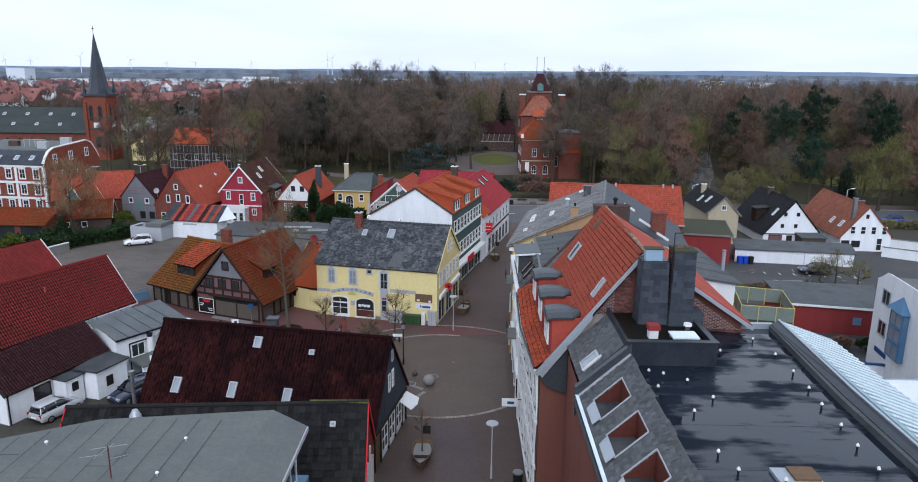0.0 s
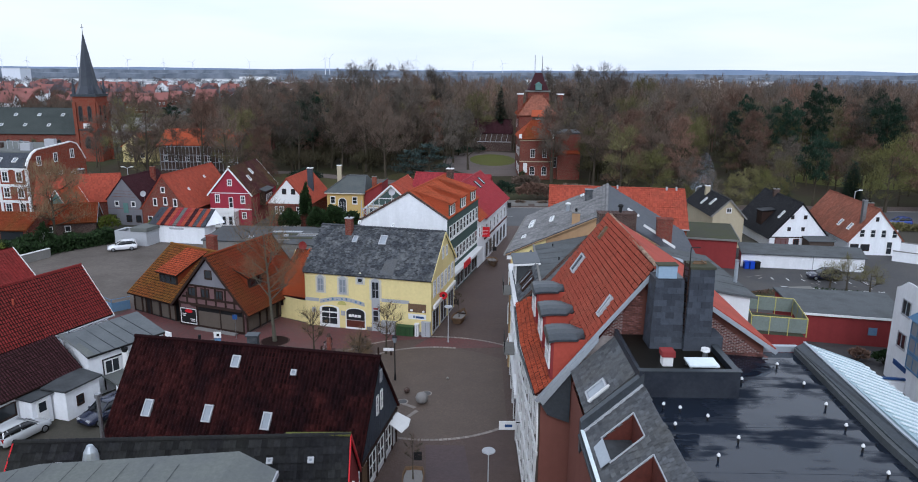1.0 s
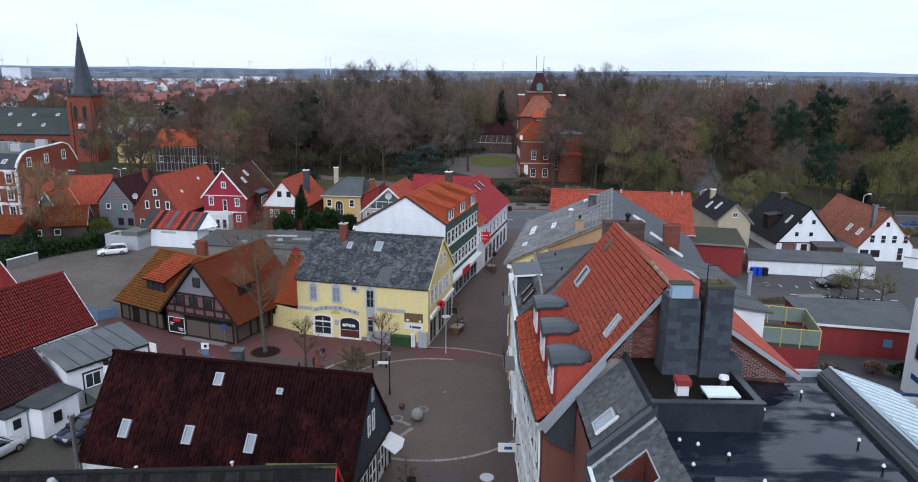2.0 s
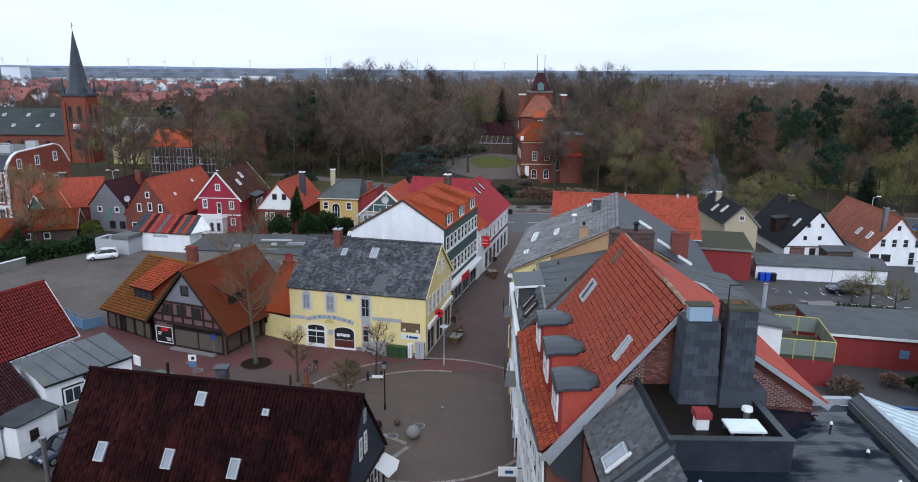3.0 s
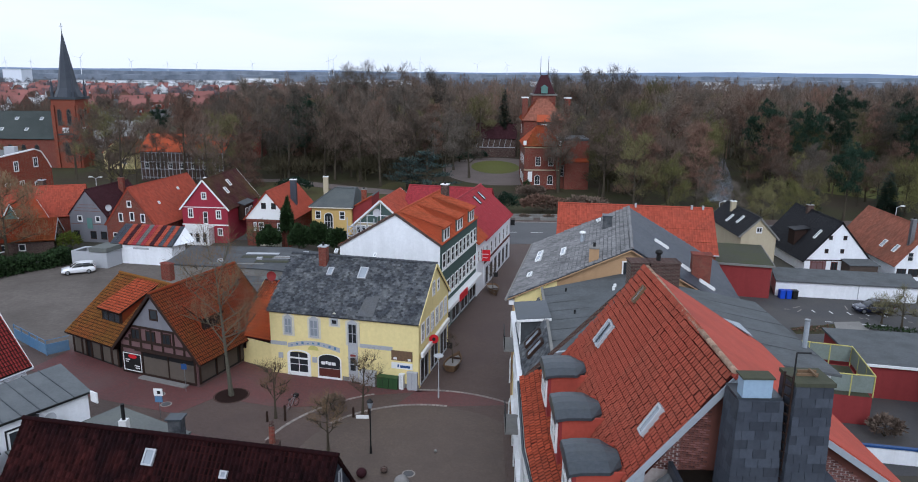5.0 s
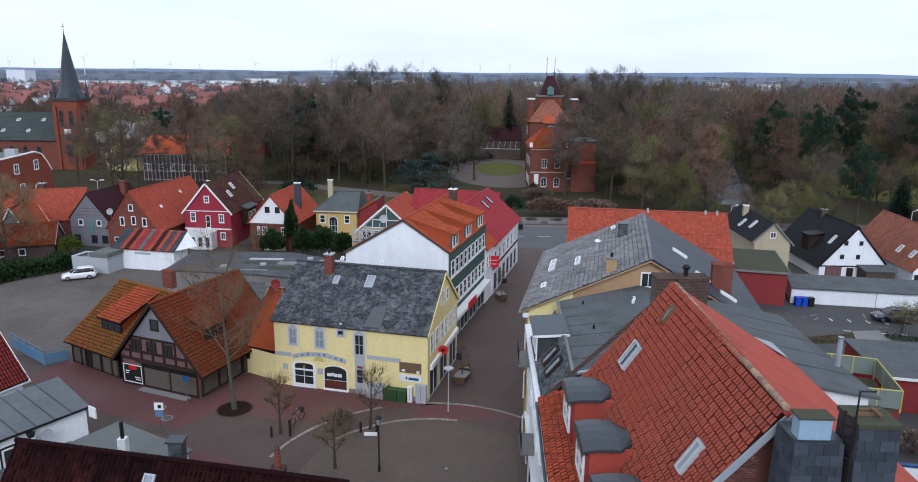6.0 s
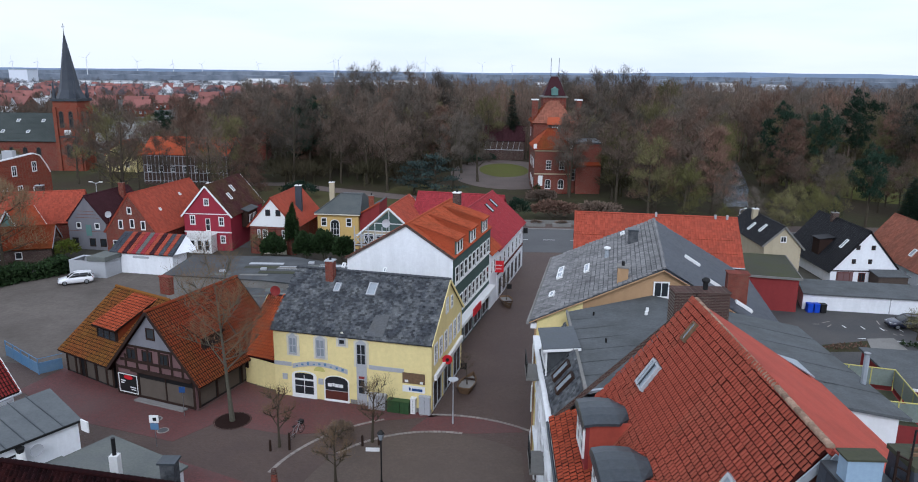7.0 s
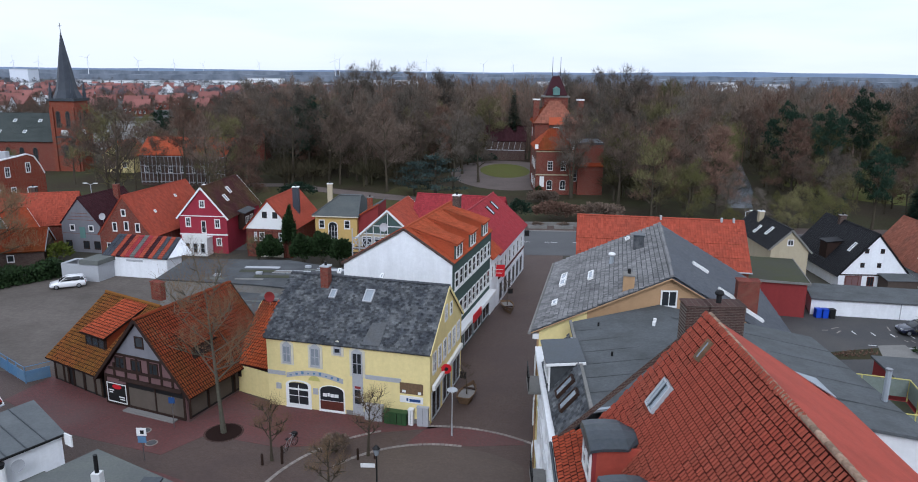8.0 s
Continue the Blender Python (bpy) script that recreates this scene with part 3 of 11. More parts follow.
def slope(parent, pts, style, material, thick=0.14, name="roof", label="", seed=1, under=None, skip=None):
    pl = Plane(pts)
    r = part(name, Mesh().slab([p - pl.n * 0.005 for p in pl.pts], pl.n * -thick), under or (UNDERLAY if style == "pan" else FELT_DARK if style == "wave" else material), parent, label)
    if style:
        part("roof_tiles", tiles(pl, *STYLES[style], seed=seed, keep=skip), material, r, kind="stuff")
    pl.ob = r
    return pl


def ridge(parent, a, b, material, r=0.13, step=0.4, single=False):
    """Half-round ridge tiles; single: each one an object of its own."""
    a, b = Vector(a), Vector(b)
    L = (b - a).length
    n = max(2, int(L / step))
    if single:
        q = Mesh().sweep([[(rr * math.cos(t), rr * math.sin(t) * 0.9, z) for t in np.linspace(-0.3, math.pi + 0.3, 8)] + [(0, -0.06, z)] for z, rr in ((0, r * 1.12), (L / n * 1.1, r * 0.95))])
        me = from_arrays("ridge_tile", q.v, q.f)
        me.materials.append(material)
        d = (b - a).normalized()
        s = Vector((0, 0, 1)).cross(d).normalized()
        m = Matrix((s, d.cross(s), d)).transposed().to_4x4()
        for i in range(n):
            mm = m.copy()
            mm.translation = a.lerp(b, i / n)
            part("ridge_tile", me, material, parent, m=mm)
        return None
    rings = []
    d = (b - a).normalized()
    s = Vector((0, 0, 1)).cross(d).normalized()
    u = d.cross(s)
    for i in range(n):
        for k, rr in ((i, r * 1.1), (i + 0.96, r * 0.94)):
            c = a.lerp(b, k / n)
            rings.append([c + s * rr * math.cos(t) + u * rr * math.sin(t) * 0.9 for t in np.linspace(0, math.pi, 5)] + [c - u * 0.05])
    return part("ridge_cap", Mesh().sweep(rings), material, parent)


def rake(parent, a, b, material, w=0.06, h=0.24, name="bargeboard"):
    return part(name, Mesh().beam(a, b, w, h), material, parent)


def walls(parent, pts, material, base=0.0, label="", name="wall"):
    """Walls round a plan, each corner with its own height; the first three numbers of a point are x, y and the wall's top."""
    n = len(pts)
    m = Mesh()
    vs = [(x, y, base) for x, y, z in pts] + [(x, y, z) for x, y, z in pts]
    inner_c = Vector((sum(p[0] for p in pts) / n, sum(p[1] for p in pts) / n))
    ins = []
    for x, y, z in pts:
        d = (inner_c - Vector((x, y))).normalized() * 0.35
        ins.append((x + d.x, y + d.y, z - 0.12))
    vs += ins
    fs = [(i, (i + 1) % n, (i + 1) % n + n, i + n) for i in range(n)] + [(i + n, (i + 1) % n + n, (i + 1) % n + 2 * n, i + 2 * n) for i in range(n)]
    m.add(vs, fs)
    return part(name, m, material, parent, label)


class Face:
    """One wall face in plan, from p0 to p1, left to right as seen from outside."""

    def __init__(self, p0, p1):
        self.p0, d = Vector((*p0, 0)), Vector((p1[0] - p0[0], p1[1] - p0[1], 0))
        self.len, self.d = d.length, d.normalized()
        self.out = Vector((self.d.y, -self.d.x, 0))

    def p(self, s, z, off=0.0):
        return self.p0 + self.d * s + self.out * off + Vector((0, 0, z))

    def m(self, s, z, off=0.0):
        m = Matrix((self.d, -self.out, Vector((0, 0, 1)))).transposed().to_4x4()
        m.translation = self.p(s, z, off)
        return m


_shared = {}


def ring_mesh(w, h, t, nx, nz, arch=0.0, bar=0.045):
    """A window frame with its bars, its lower left corner at the origin, the outside towards -y."""
    m = Mesh()
    d0, d1 = -0.07, 0.02
    if not arch:
        xs, zs = [-0.0, t], [-0.06, t]
        for i in range(1, nx):
            xs += [w * i / nx - bar / 2, w * i / nx + bar / 2]
        for i in range(1, nz):
            zs += [h * i / nz - bar / 2, h * i / nz + bar / 2]
        return m.lattice(xs + [w - t, w], zs + [h - t, h], d0, d1)
    m.box(-0.02, w + 0.02, -0.12, d1, -0.07, 0.0)
    m.box(0, t, d0, d1, 0, h)
    m.box(w - t, w, d0, d1, 0, h)
    m.box(t, w - t, d0, d1, 0, t)
    if arch:
        n = 8
        for i in range(n):
            a0, a1 = math.pi * i / n, math.pi * (i + 1) / n
            pts = [(w / 2 - math.cos(a) * r, h + math.sin(a) * r * arch / (w / 2)) for a, r in ((a0, w / 2), (a1, w / 2), (a1, w / 2 - t), (a0, w / 2 - t))]
            m.slab([(x, d0, z) for x, z in pts], (0, d1 - d0, 0))
    else:
        m.box(t, w - t, d0, d1, h - t, h)
    for i in range(1, nx):
        x = w * i / nx
        m.box(x - bar / 2, x + bar / 2, d0 + 0.015, d1, t, h - t * (not arch))
    for i in range(1, nz):
        z = h * i / nz
        m.box(t, w - t, d0 + 0.02, d1, z - bar / 2, z + bar / 2)
    return m


def pane_mesh(w, h, t, arch=0.0):
    pts = [(t * 0.8, -0.025, t * 0.8), (w - t * 0.8, -0.025, t * 0.8), (w - t * 0.8, -0.025, h)]
    if arch:
        pts += [(w / 2 + math.cos(a) * (w / 2 - t * 0.8), -0.025, h + math.sin(a) * (arch - t * 0.8)) for a in (0.4, 0.8, 1.2, 1.57, 1.94, 2.34, 2.74)]
    pts.append((t * 0.8, -0.025, h))
    if not arch:
        pts = [(x, y, min(z, h - t * 0.8)) for x, y, z in pts]
    return Mesh().slab(pts, (0, 0.02, 0))


def window(parent, face, s, z, w, h, nx=2, nz=2, paint=None, glass=None, arch=0.0, t=0.09, name="window", off=0.0, m=None):
    paint, glass = paint or WPAINT, glass or GLASS
    key = (round(w, 2), round(h, 2), nx, nz, paint.name, round(arch, 2), t, glass.name)
    if key not in _shared:
        a, b = ring_mesh(w, h, t, nx, nz, arch), pane_mesh(w, h, t, arch)
        ma, mb = from_arrays("window_frame", a.v, a.f), from_arrays("pane", b.v, b.f)
        ma.materials.append(paint), mb.materials.append(glass)
        _shared[key] = (ma, mb)
    mm = m if m is not None else face.m(s, z, off)
    o = part(name, _shared[key][0], paint, parent, m=mm)
    part("pane", _shared[key][1], glass, o, m=mm)
    return o


def skylight(parent, plane, x, y, w=0.8, h=1.2, paint=None, name="roof_window"):
    """A roof window lying on a slope, centred over the plan point."""
    key = ("sky", w, h, (paint or GPAINT).name)
    if key not in _shared:
        a, b = Mesh(), Mesh()
        t = 0.09
        for x0, x1, y0, y1 in ((-w / 2, w / 2, -h / 2, -h / 2 + t), (-w / 2, w / 2, h / 2 - t, h / 2), (-w / 2, -w / 2 + t, -h / 2 + t, h / 2 - t), (w / 2 - t, w / 2, -h / 2 + t, h / 2 - t)):
            a.box(x0, x1, y0, y1, 0.0, 0.17)
        b.box(-w / 2 + t, w / 2 - t, -h / 2 + t, h / 2 - t, 0.06, 0.12)
        ma, mb = from_arrays("frame", a.v, a.f), from_arrays("pane", b.v, b.f)
        ma.materials.append(paint or GPAINT), mb.materials.append(SKYGLASS)
        _shared[key] = (ma, mb)
    m = plane.basis_at(plane.over(x, y, 0.01))
    o = part(name, _shared[key][0], GPAINT, parent, m=m)
    part("pane", _shared[key][1], SKYGLASS, o, m=m)
    return o


def chimney(parent, x, y, z0, z1, w, d, material, cap=None, yaw=0.0, pot=True):
    m = pose(x, y, 0, 0, 0, yaw)
    c = part("chimney", Mesh().box(-w / 2, w / 2, -d / 2, d / 2, z0, z1, m), material, parent)
    part("chimney_cap", Mesh().box(-w / 2 - 0.06, w / 2 + 0.06, -d / 2 - 0.06, d / 2 + 0.06, z1, z1 + 0.1, m), cap or CONCRETE, c)
    if pot:
        part("flue", Mesh().tube(m @ Vector((0, 0, z1 + 0.1)), m @ Vector((0, 0, z1 + 0.4)), 0.11, 0.1), BLACK, c)
    return c


def house(name, label, corner, yaw, w, d, e0, e1, top, axis, wallmat, roofmat, style="low", rp=0.5, oe=0.35, og=0.25, trim=None, category="house", group="", base=0.0, caps=True, seed=1, single=False):
    """A gabled house. corner: its front left corner in plan; axis 'y': the gable looks to the front, 'x': an eave does.
    e0, e1: left and right (or front and back) eaves; rp: where across the ridge lies."""
    M = pose(corner[0], corner[1], 0, 0, 0, yaw)
    c = M @ Vector((w / 2, d / 2, 0))
    h = thing(name, c.x, c.y, 0, label, category, group)
    P = lambda x, y, z: M @ Vector((x, y, z))
    X = lambda x, y, z: tuple(P(x, y, z))
    h_roof = {}
    if axis == "y":
        rx = w * rp
        walls(h, [X(0, 0, e0), X(rx, 0, top - 0.05), X(w, 0, e1), X(w, d, e1), X(rx, d, top - 0.05), X(0, d, e0)], wallmat, base)
        sl, sr = (top - e0) / rx, (top - e1) / (w - rx)
        lift = 0.12
        a0, b0 = P(-oe, -og, e0 - oe * sl + lift), P(-oe, d + og, e0 - oe * sl + lift)
        a1, b1 = P(w + oe, -og, e1 - oe * sr + lift), P(w + oe, d + og, e1 - oe * sr + lift)
        r0, r1 = P(rx, -og, top + lift), P(rx, d + og, top + lift)
        h_roof["L"] = slope(h, [b0, a0, r0, r1], style, roofmat, seed=seed)
        h_roof["R"] = slope(h, [a1, b1, r1, r0], style, roofmat, seed=seed + 1)
        ends = ((a0, r0), (a1, r0), (b0, r1), (b1, r1))
    else:
        ry = d * rp
        walls(h, [X(0, 0, e0), X(w, 0, e0), X(w, ry, top - 0.05), X(w, d, e1), X(0, d, e1), X(0, ry, top - 0.05)], wallmat, base)
        sf, sb = (top - e0) / ry, (top - e1) / (d - ry)
        lift = 0.12
        a0, b0 = P(-og, -oe, e0 - oe * sf + lift), P(w + og, -oe, e0 - oe * sf + lift)
        a1, b1 = P(-og, d + oe, e1 - oe * sb + lift), P(w + og, d + oe, e1 - oe * sb + lift)
        r0, r1 = P(-og, ry, top + lift), P(w + og, ry, top + lift)
        h_roof["F"] = slope(h, [a0, b0, r1, r0], style, roofmat, seed=seed)
        h_roof["B"] = slope(h, [b1, a1, r0, r1], style, roofmat, seed=seed + 1)
        ends = ((a0, r0), (b0, r1), (a1, r0), (b1, r1))
    if caps:
        ridge(h, r0 + Vector((0, 0, 0.02)), r1 + Vector((0, 0, 0.02)), roofmat, single=single)
    if trim:
        for a, b in ends:
            rake(h, a - Vector((0, 0, 0.07)), b - Vector((0, 0, 0.07)), trim)
    front = Face(P(0, 0, 0).xy, P(w, 0, 0).xy)
    right = Face(P(w, 0, 0).xy, P(w, d, 0).xy)
    left = Face(P(0, d, 0).xy, P(0, 0, 0).xy)
    return h, h_roof, front, right, left


# ---- ground, streets and water ----
def sheet(name, pts, z, material, label, thick=0.05, category="ground"):
    return solid(name, Mesh().slab([(x, y, z) for x, y in pts], (0, 0, -thick)), material, label, category, "structure")


sheet("ground", [(-4600, -600), (4600, -600), (4600, 4300), (-4600, 4300)], 0.0, LAND, "flat open winter country of fields and woods", 0.5)
sheet("ground_town", [(-110, -20), (110, -20), (110, 150), (-110, 150)], 0.012, GRAVEL, "damp brown gravel and bare ground between houses")
sheet("pavement_square", [(-46, -10), (6.6, -10), (6.6, 80), (14, 126.4), (-1.5, 126.4), (-5, 84), (-46, 84)], 0.024, PAVER, "brown clay paver street and small square", category="pavement")
sheet("road", [(-110, 126.5), (110, 126.5), (110, 143.5), (-110, 143.5)], 0.03, ASPHALT, "grey asphalt cross road", category="road")
sheet("ground_car_park", [(-62, 83), (-38.6, 80.2), (-36, 88), (-36, 112), (-62, 112)], 0.036, TARMAC, "worn pale grey tarmac car park", category="ground")
sheet("ground_yard", [(-37, 44), (-24.2, 44), (-24.2, 64), (-31, 58), (-37, 56)], 0.036, GRAVEL, "damp gravel courtyard beside white sheds", category="ground")
sheet("pavement_yard", [(22, 60), (80, 60), (80, 112), (22, 112)], 0.03, YARD, "wet grey asphalt yard and parking court", category="pavement")
sheet("pavement_red_front", [(-38.6, 75.0), (-30.5, 69.8), (-21.8, 67.0), (-19.6, 70.0), (-13.6, 68.4), (-10.2, 68.9), (-6.4, 71.0), (-2.0, 71.9), (0.9, 71.9), (4.4, 70.6), (4.6, 69.6), (0.8, 69.2), (-4.3, 69.4), (-2.6, 72.4), (-16.5, 75.6), (-19.6, 77.6), (-21.6, 71.9), (-29.7, 75.2), (-37.3, 79.8)], 0.036, PAVER_PINK, "dull red clay paver strip along the house fronts", category="pavement")
sheet("pavement_lane", [(-1.6, -10), (2.0, -10), (1.75, 42), (0.85, 50.5), (-2.0, 50.5), (-1.4, 42)], 0.036, PAVER_LANE, "violet-brown paver lane in the middle of the street", category="pavement")
sheet("pavement_ring", [(-2 + 8.9 * math.cos(radians(a)), 60.3 + 8.9 * math.sin(radians(a))) for a in range(-74, 290, 7) if -2 + 8.9 * math.cos(radians(a)) < 4.5], 0.032, PAVER_COBBLE, "yellow-brown cobbles inside the ring of the square", category="pavement")
sheet("pavement_red_near", [(-26.5, 62.2), (-20.5, 60.6), (-15.5, 59.0), (-13.8, 61.5), (-20.6, 64.6), (-25.6, 66.4)], 0.036, PAVER_PINK, "dull red clay paver strip beside low roofs", category="pavement")
sheet("ground_park", [(-260, 149), (300, 149), (300, 420), (-260, 420)], 0.03, SOIL, "brown leaf litter under bare park trees")
sheet("pavement_north", [(-110, 143.5), (110, 143.5), (110, 149), (-110, 149)], 0.05, PAVER, "brown paver footway along the park", category="pavement")


def ellipse(cx, cy, rx, ry, n=36, a0=0.0, a1=6.2832):
    return [(cx + rx * math.cos(a0 + (a1 - a0) * i / n), cy + ry * math.sin(a0 + (a1 - a0) * i / n)) for i in range(n)]


sheet("lawn", ellipse(8.5, 222, 7.0, 14.5), 0.06, GRASS, "oval winter lawn in front of the town hall", category="lawn")
sheet("park_drive", ellipse(9, 216, 15.5, 29), 0.045, PAVER_PATH, "grey-brown park drive round the lawn", category="path")
sheet("park_path", [(-62, 186), (-46, 188), (-34, 180.5), (-24, 174.5), (-12, 170), (2, 172.5), (2, 178), (-11, 175.5), (-21, 180), (-32, 185.5), (-46, 193), (-62, 191)], 0.047, PAVER_PATH, "pale pinkish park path between lawns", category="path")
sheet("lawn_west", [(-62, 152), (4, 152), (2, 172), (-12, 169.5), (-24, 174), (-34, 180), (-46, 187.5), (-62, 185)], 0.04, GRASS_DULL, "rough brown-green winter grass beside the park path", category="lawn")
sheet("lawn_island", [(-20.5, 180.5), (-11, 176), (-5, 176.5), (-1, 182), (-3, 190), (-12, 193), (-19, 189)], 0.04, GRASS_DULL, "dull winter lawn enclosed by park paths", category="lawn")
sheet("ground_planting", [(36.63, 89.29), (42.12, 90.72), (41.1, 87.77), (36.48, 87.38)], 0.045, SOIL, "bare brown planting strip by the parking court", category="ground")
sheet("ground_slab", [(42.41, 91.34), (45.41, 91.68), (44.79, 87.18), (41.01, 87.57)], 0.05, CONCRETE, "pale wet concrete slab by the parking court", category="ground")
sheet("pond", [(53.2, 168.5), (58.4, 168.5), (61.6, 178), (66.5, 190), (71.5, 206), (84.6, 250), (80.2, 250), (65.6, 206), (58.6, 186)], 0.05, WATER, "still grey pond between bare trees", category="water")
sheet("ground_lot", [(-131, 255), (-197, 392), (-170, 403), (-117, 280)], 0.04, CONCRETE, "pale open lot behind the church", category="ground")
sheet("lawn_east", ellipse(104, 205, 26, 34), 0.045, GRASS, "light green glade between bare trees", category="lawn")


# pale setts in two rings round the square
def sett_ring(r, w, a0, a1, name, label):
    ringm = Mesh()
    n = int(abs(a1 - a0) * r / 0.32)
    for i in range(n):
        b0, b1 = a0 + (a1 - a0) * (i + 0.06) / n, a0 + (a1 - a0) * (i + 0.94) / n
        pts = [(-2 + rr * math.cos(b), 60.3 + rr * math.sin(b), 0.052) for rr, b in ((r, b0), (r + w, b0), (r + w, b1), (r, b1))]
        ringm.slab(pts[::-1], (0, 0, -0.03))
    return tagged(solid(name, ringm, PAVER_PALE, label, "paving", "structure"), kind="structure")


sett_ring(8.95, 0.26, radians(78), radians(142), "paving_ring_north", "curved band of pale stone setts in the square")
sett_ring(8.95, 0.26, radians(236), radians(322), "paving_ring_south", "curved band of pale stone setts in the square")
sett_ring(11.6, 0.26, radians(112), radians(166), "paving_ring_outer_west", "outer curved band of pale stone setts")
sett_ring(11.75, 0.26, radians(44), radians(98), "paving_ring_outer_east", "outer curved band of pale stone setts")
stripe = Mesh()
for (ax, ay), (bx, by) in (((-5.0, 52.6), (-2.9, 56.0)), ((-5.0, 57.6), (-3.0, 56.2))):
    L = math.hypot(bx - ax, by - ay)
    dx, dy = (bx - ax) / L, (by - ay) / L
    for i in range(int(L / 0.32)):
        s = i * 0.32
        q = [(ax + dx * (s + e) - dy * o, ay + dy * (s + e) + dx * o, 0.05) for e, o in ((0, -0.17), (0.3, -0.17), (0.3, 0.17), (0, 0.17))]
        stripe.slab(q, (0, 0, -0.02))
solid("paving_stripe", stripe, PAVER_PALE, "straight bands of pale stone setts", "paving", "structure")
kerb = Mesh()
for x0 in range(-108, 108, 2):
    kerb.box(x0 + 0.02, x0 + 1.98, 143.3, 143.55, 0.0, 0.14)
solid("kerb", kerb, STONE, "grey granite kerb along the road", "kerb", "structure")


# ---- right side: flat-roofed corner building with slate slope ----
def flat_building():
    h = thing("corner_building", 12.5, 22, 0, "large dark flat-roofed building with slate slopes and wet roof", "building")
    walls(h, [(6.3, 4, 11.4), (17.4, 4, 13.2), (17.0, 37.0, 13.2), (6.3, 37.0, 11.4)], RUST, label="brown-red rendered wall")
    fl = part("flat_roof", Mesh().slab([(8.5, 4, 13.2), (17.0, 4, 13.2), (17.3, 36.9, 13.2), (8.5, 36.9, 13.2)], (0, 0, -0.25)), ROOF_WET, h, "wet dark felt flat roof with puddles")
    seams = Mesh()
    for y in np.arange(6, 32, 3.3):
        seams.box(8.7, 16.9, y, y + 0.04, 13.2, 13.206)
    part("felt_seam", seams, ROOF_WET, fl, kind="stuff")
    # slate slope to the street, in pieces round three cut-in balconies
    lo, hi = (6.0, 11.5), (8.45, 13.75)
    nrm = Vector((-(hi[1] - lo[1]), 0, hi[0] - lo[0])).normalized()

    def on(k, y, off=0.0):
        p = Vector((lo[0] + (hi[0] - lo[0]) * k, y, lo[1] + (hi[1] - lo[1]) * k))
        return p + nrm * off

    cuts = [(28.3, 30.2), (25.15, 26.95), (21.95, 23.85)]
    ks = (0.22, 0.74)
    ys = sorted({4.0, 31.6, *[v for c in cuts for v in c]})
    pieces = []
    for a, b in zip(ys, ys[1:]):
        if (a, b) in cuts:
            pieces += [(a, b, 0.0, ks[0]), (a, b, ks[1], 1.0)]
        else:
            pieces.append((a, b, 0.0, 1.0))
    for i, (a, b, k0, k1) in enumerate(pieces):
        slope(h, [on(k0, b), on(k0, a), on(k1, a), on(k1, b)], "slate", SLATE_WARM, name="slate_slope", seed=20 + i)
    for a, b in cuts:
        p0, p1 = on(ks[0], a), on(ks[1], a)
        bal = part("cut_in_balcony", Mesh().slab([(p0.x, a, p0.z), (p1.x, a, p1.z), (p1.x, a, p0.z)], (0, 0.05, 0)), TIMBER_RED, h, "dark brown recess in the slate slope")
        part("cheek", Mesh().slab([(p0.x, b, p0.z), (p1.x, b, p1.z), (p1.x, b, p0.z)], (0, -0.05, 0)), TIMBER_RED, bal)
        part("back_wall", Mesh().box(p1.x - 0.06, p1.x, a + 0.05, b - 0.05, p0.z, p1.z), TIMBER_RED, bal)
        part("floor", Mesh().box(p0.x, p1.x, a + 0.05, b - 0.05, p0.z - 0.08, p0.z), FELT_DARK, bal)
        fr = Mesh()
        for k, y0, k2, y2 in ((ks[0], a, ks[1], a), (ks[0], b, ks[1], b), (ks[1], a, ks[1], b)):
            fr.beam(on(k, y0, 0.05), on(k2, y2, 0.05), 0.04, 0.06)
        part("edge_trim", fr, GPAINT, bal)
        part("sill_sheet", Mesh().slab([on(0.1, a, 0.09), on(0.1, b - 0.35, 0.09), on(ks[0] + 0.03, b - 0.2, 0.09), on(ks[0] + 0.03, a, 0.09)][::-1], nrm * 0.03), ZINC, bal, "pale metal sheet below the recess")
    g = Mesh()
    g.beam((5.9, 4, 11.38), (5.9, 31.6, 11.38), 0.2, 0.14)
    part("gutter", g, LEAD, h)
    t2 = Mesh()
    t2.beam(on(0.02, 4, 0.1), on(0.02, 31.6, 0.1), 0.16, 0.05)
    part("eave_trim", t2, METAL_ROOF, h)
    # stepped slate end beside the neighbour's gable
    slope(h, [(6.2, 36.9, 12.0), (6.2, 32.4, 12.0), (8.3, 32.4, 13.95), (8.3, 36.9, 13.95)], "slate", SLATE_WARM, name="slate_slope", seed=31)
    part("dark_cheek", Mesh().slab([(5.9, 31.6, 10.5), (8.5, 31.6, 13.75), (8.5, 31.6, 14.3), (5.9, 31.6, 12.0)], (0, 0.35, 0)), LEAD, h, "dark lead-clad step between slate slopes")
    part("cheek_trim", Mesh().beam((6.0, 31.55, 11.55), (8.45, 31.55, 13.8), 0.1, 0.1), GPAINT, h)
    m = Plane([(6.2, 36.9, 12.0), (6.2, 32.4, 12.0), (8.3, 32.4, 13.95), (8.3, 36.9, 13.95)])
    skylight(h, m, 6.9, 33.3, 0.9, 1.1)
    part("tooth_strip", Mesh().beam(m.over(6.5, 32.75, 0.18), m.over(7.4, 32.75, 0.18), 0.05, 0.1), WPAINT, h)
    # curb round the sunken light well
    curb = Mesh()
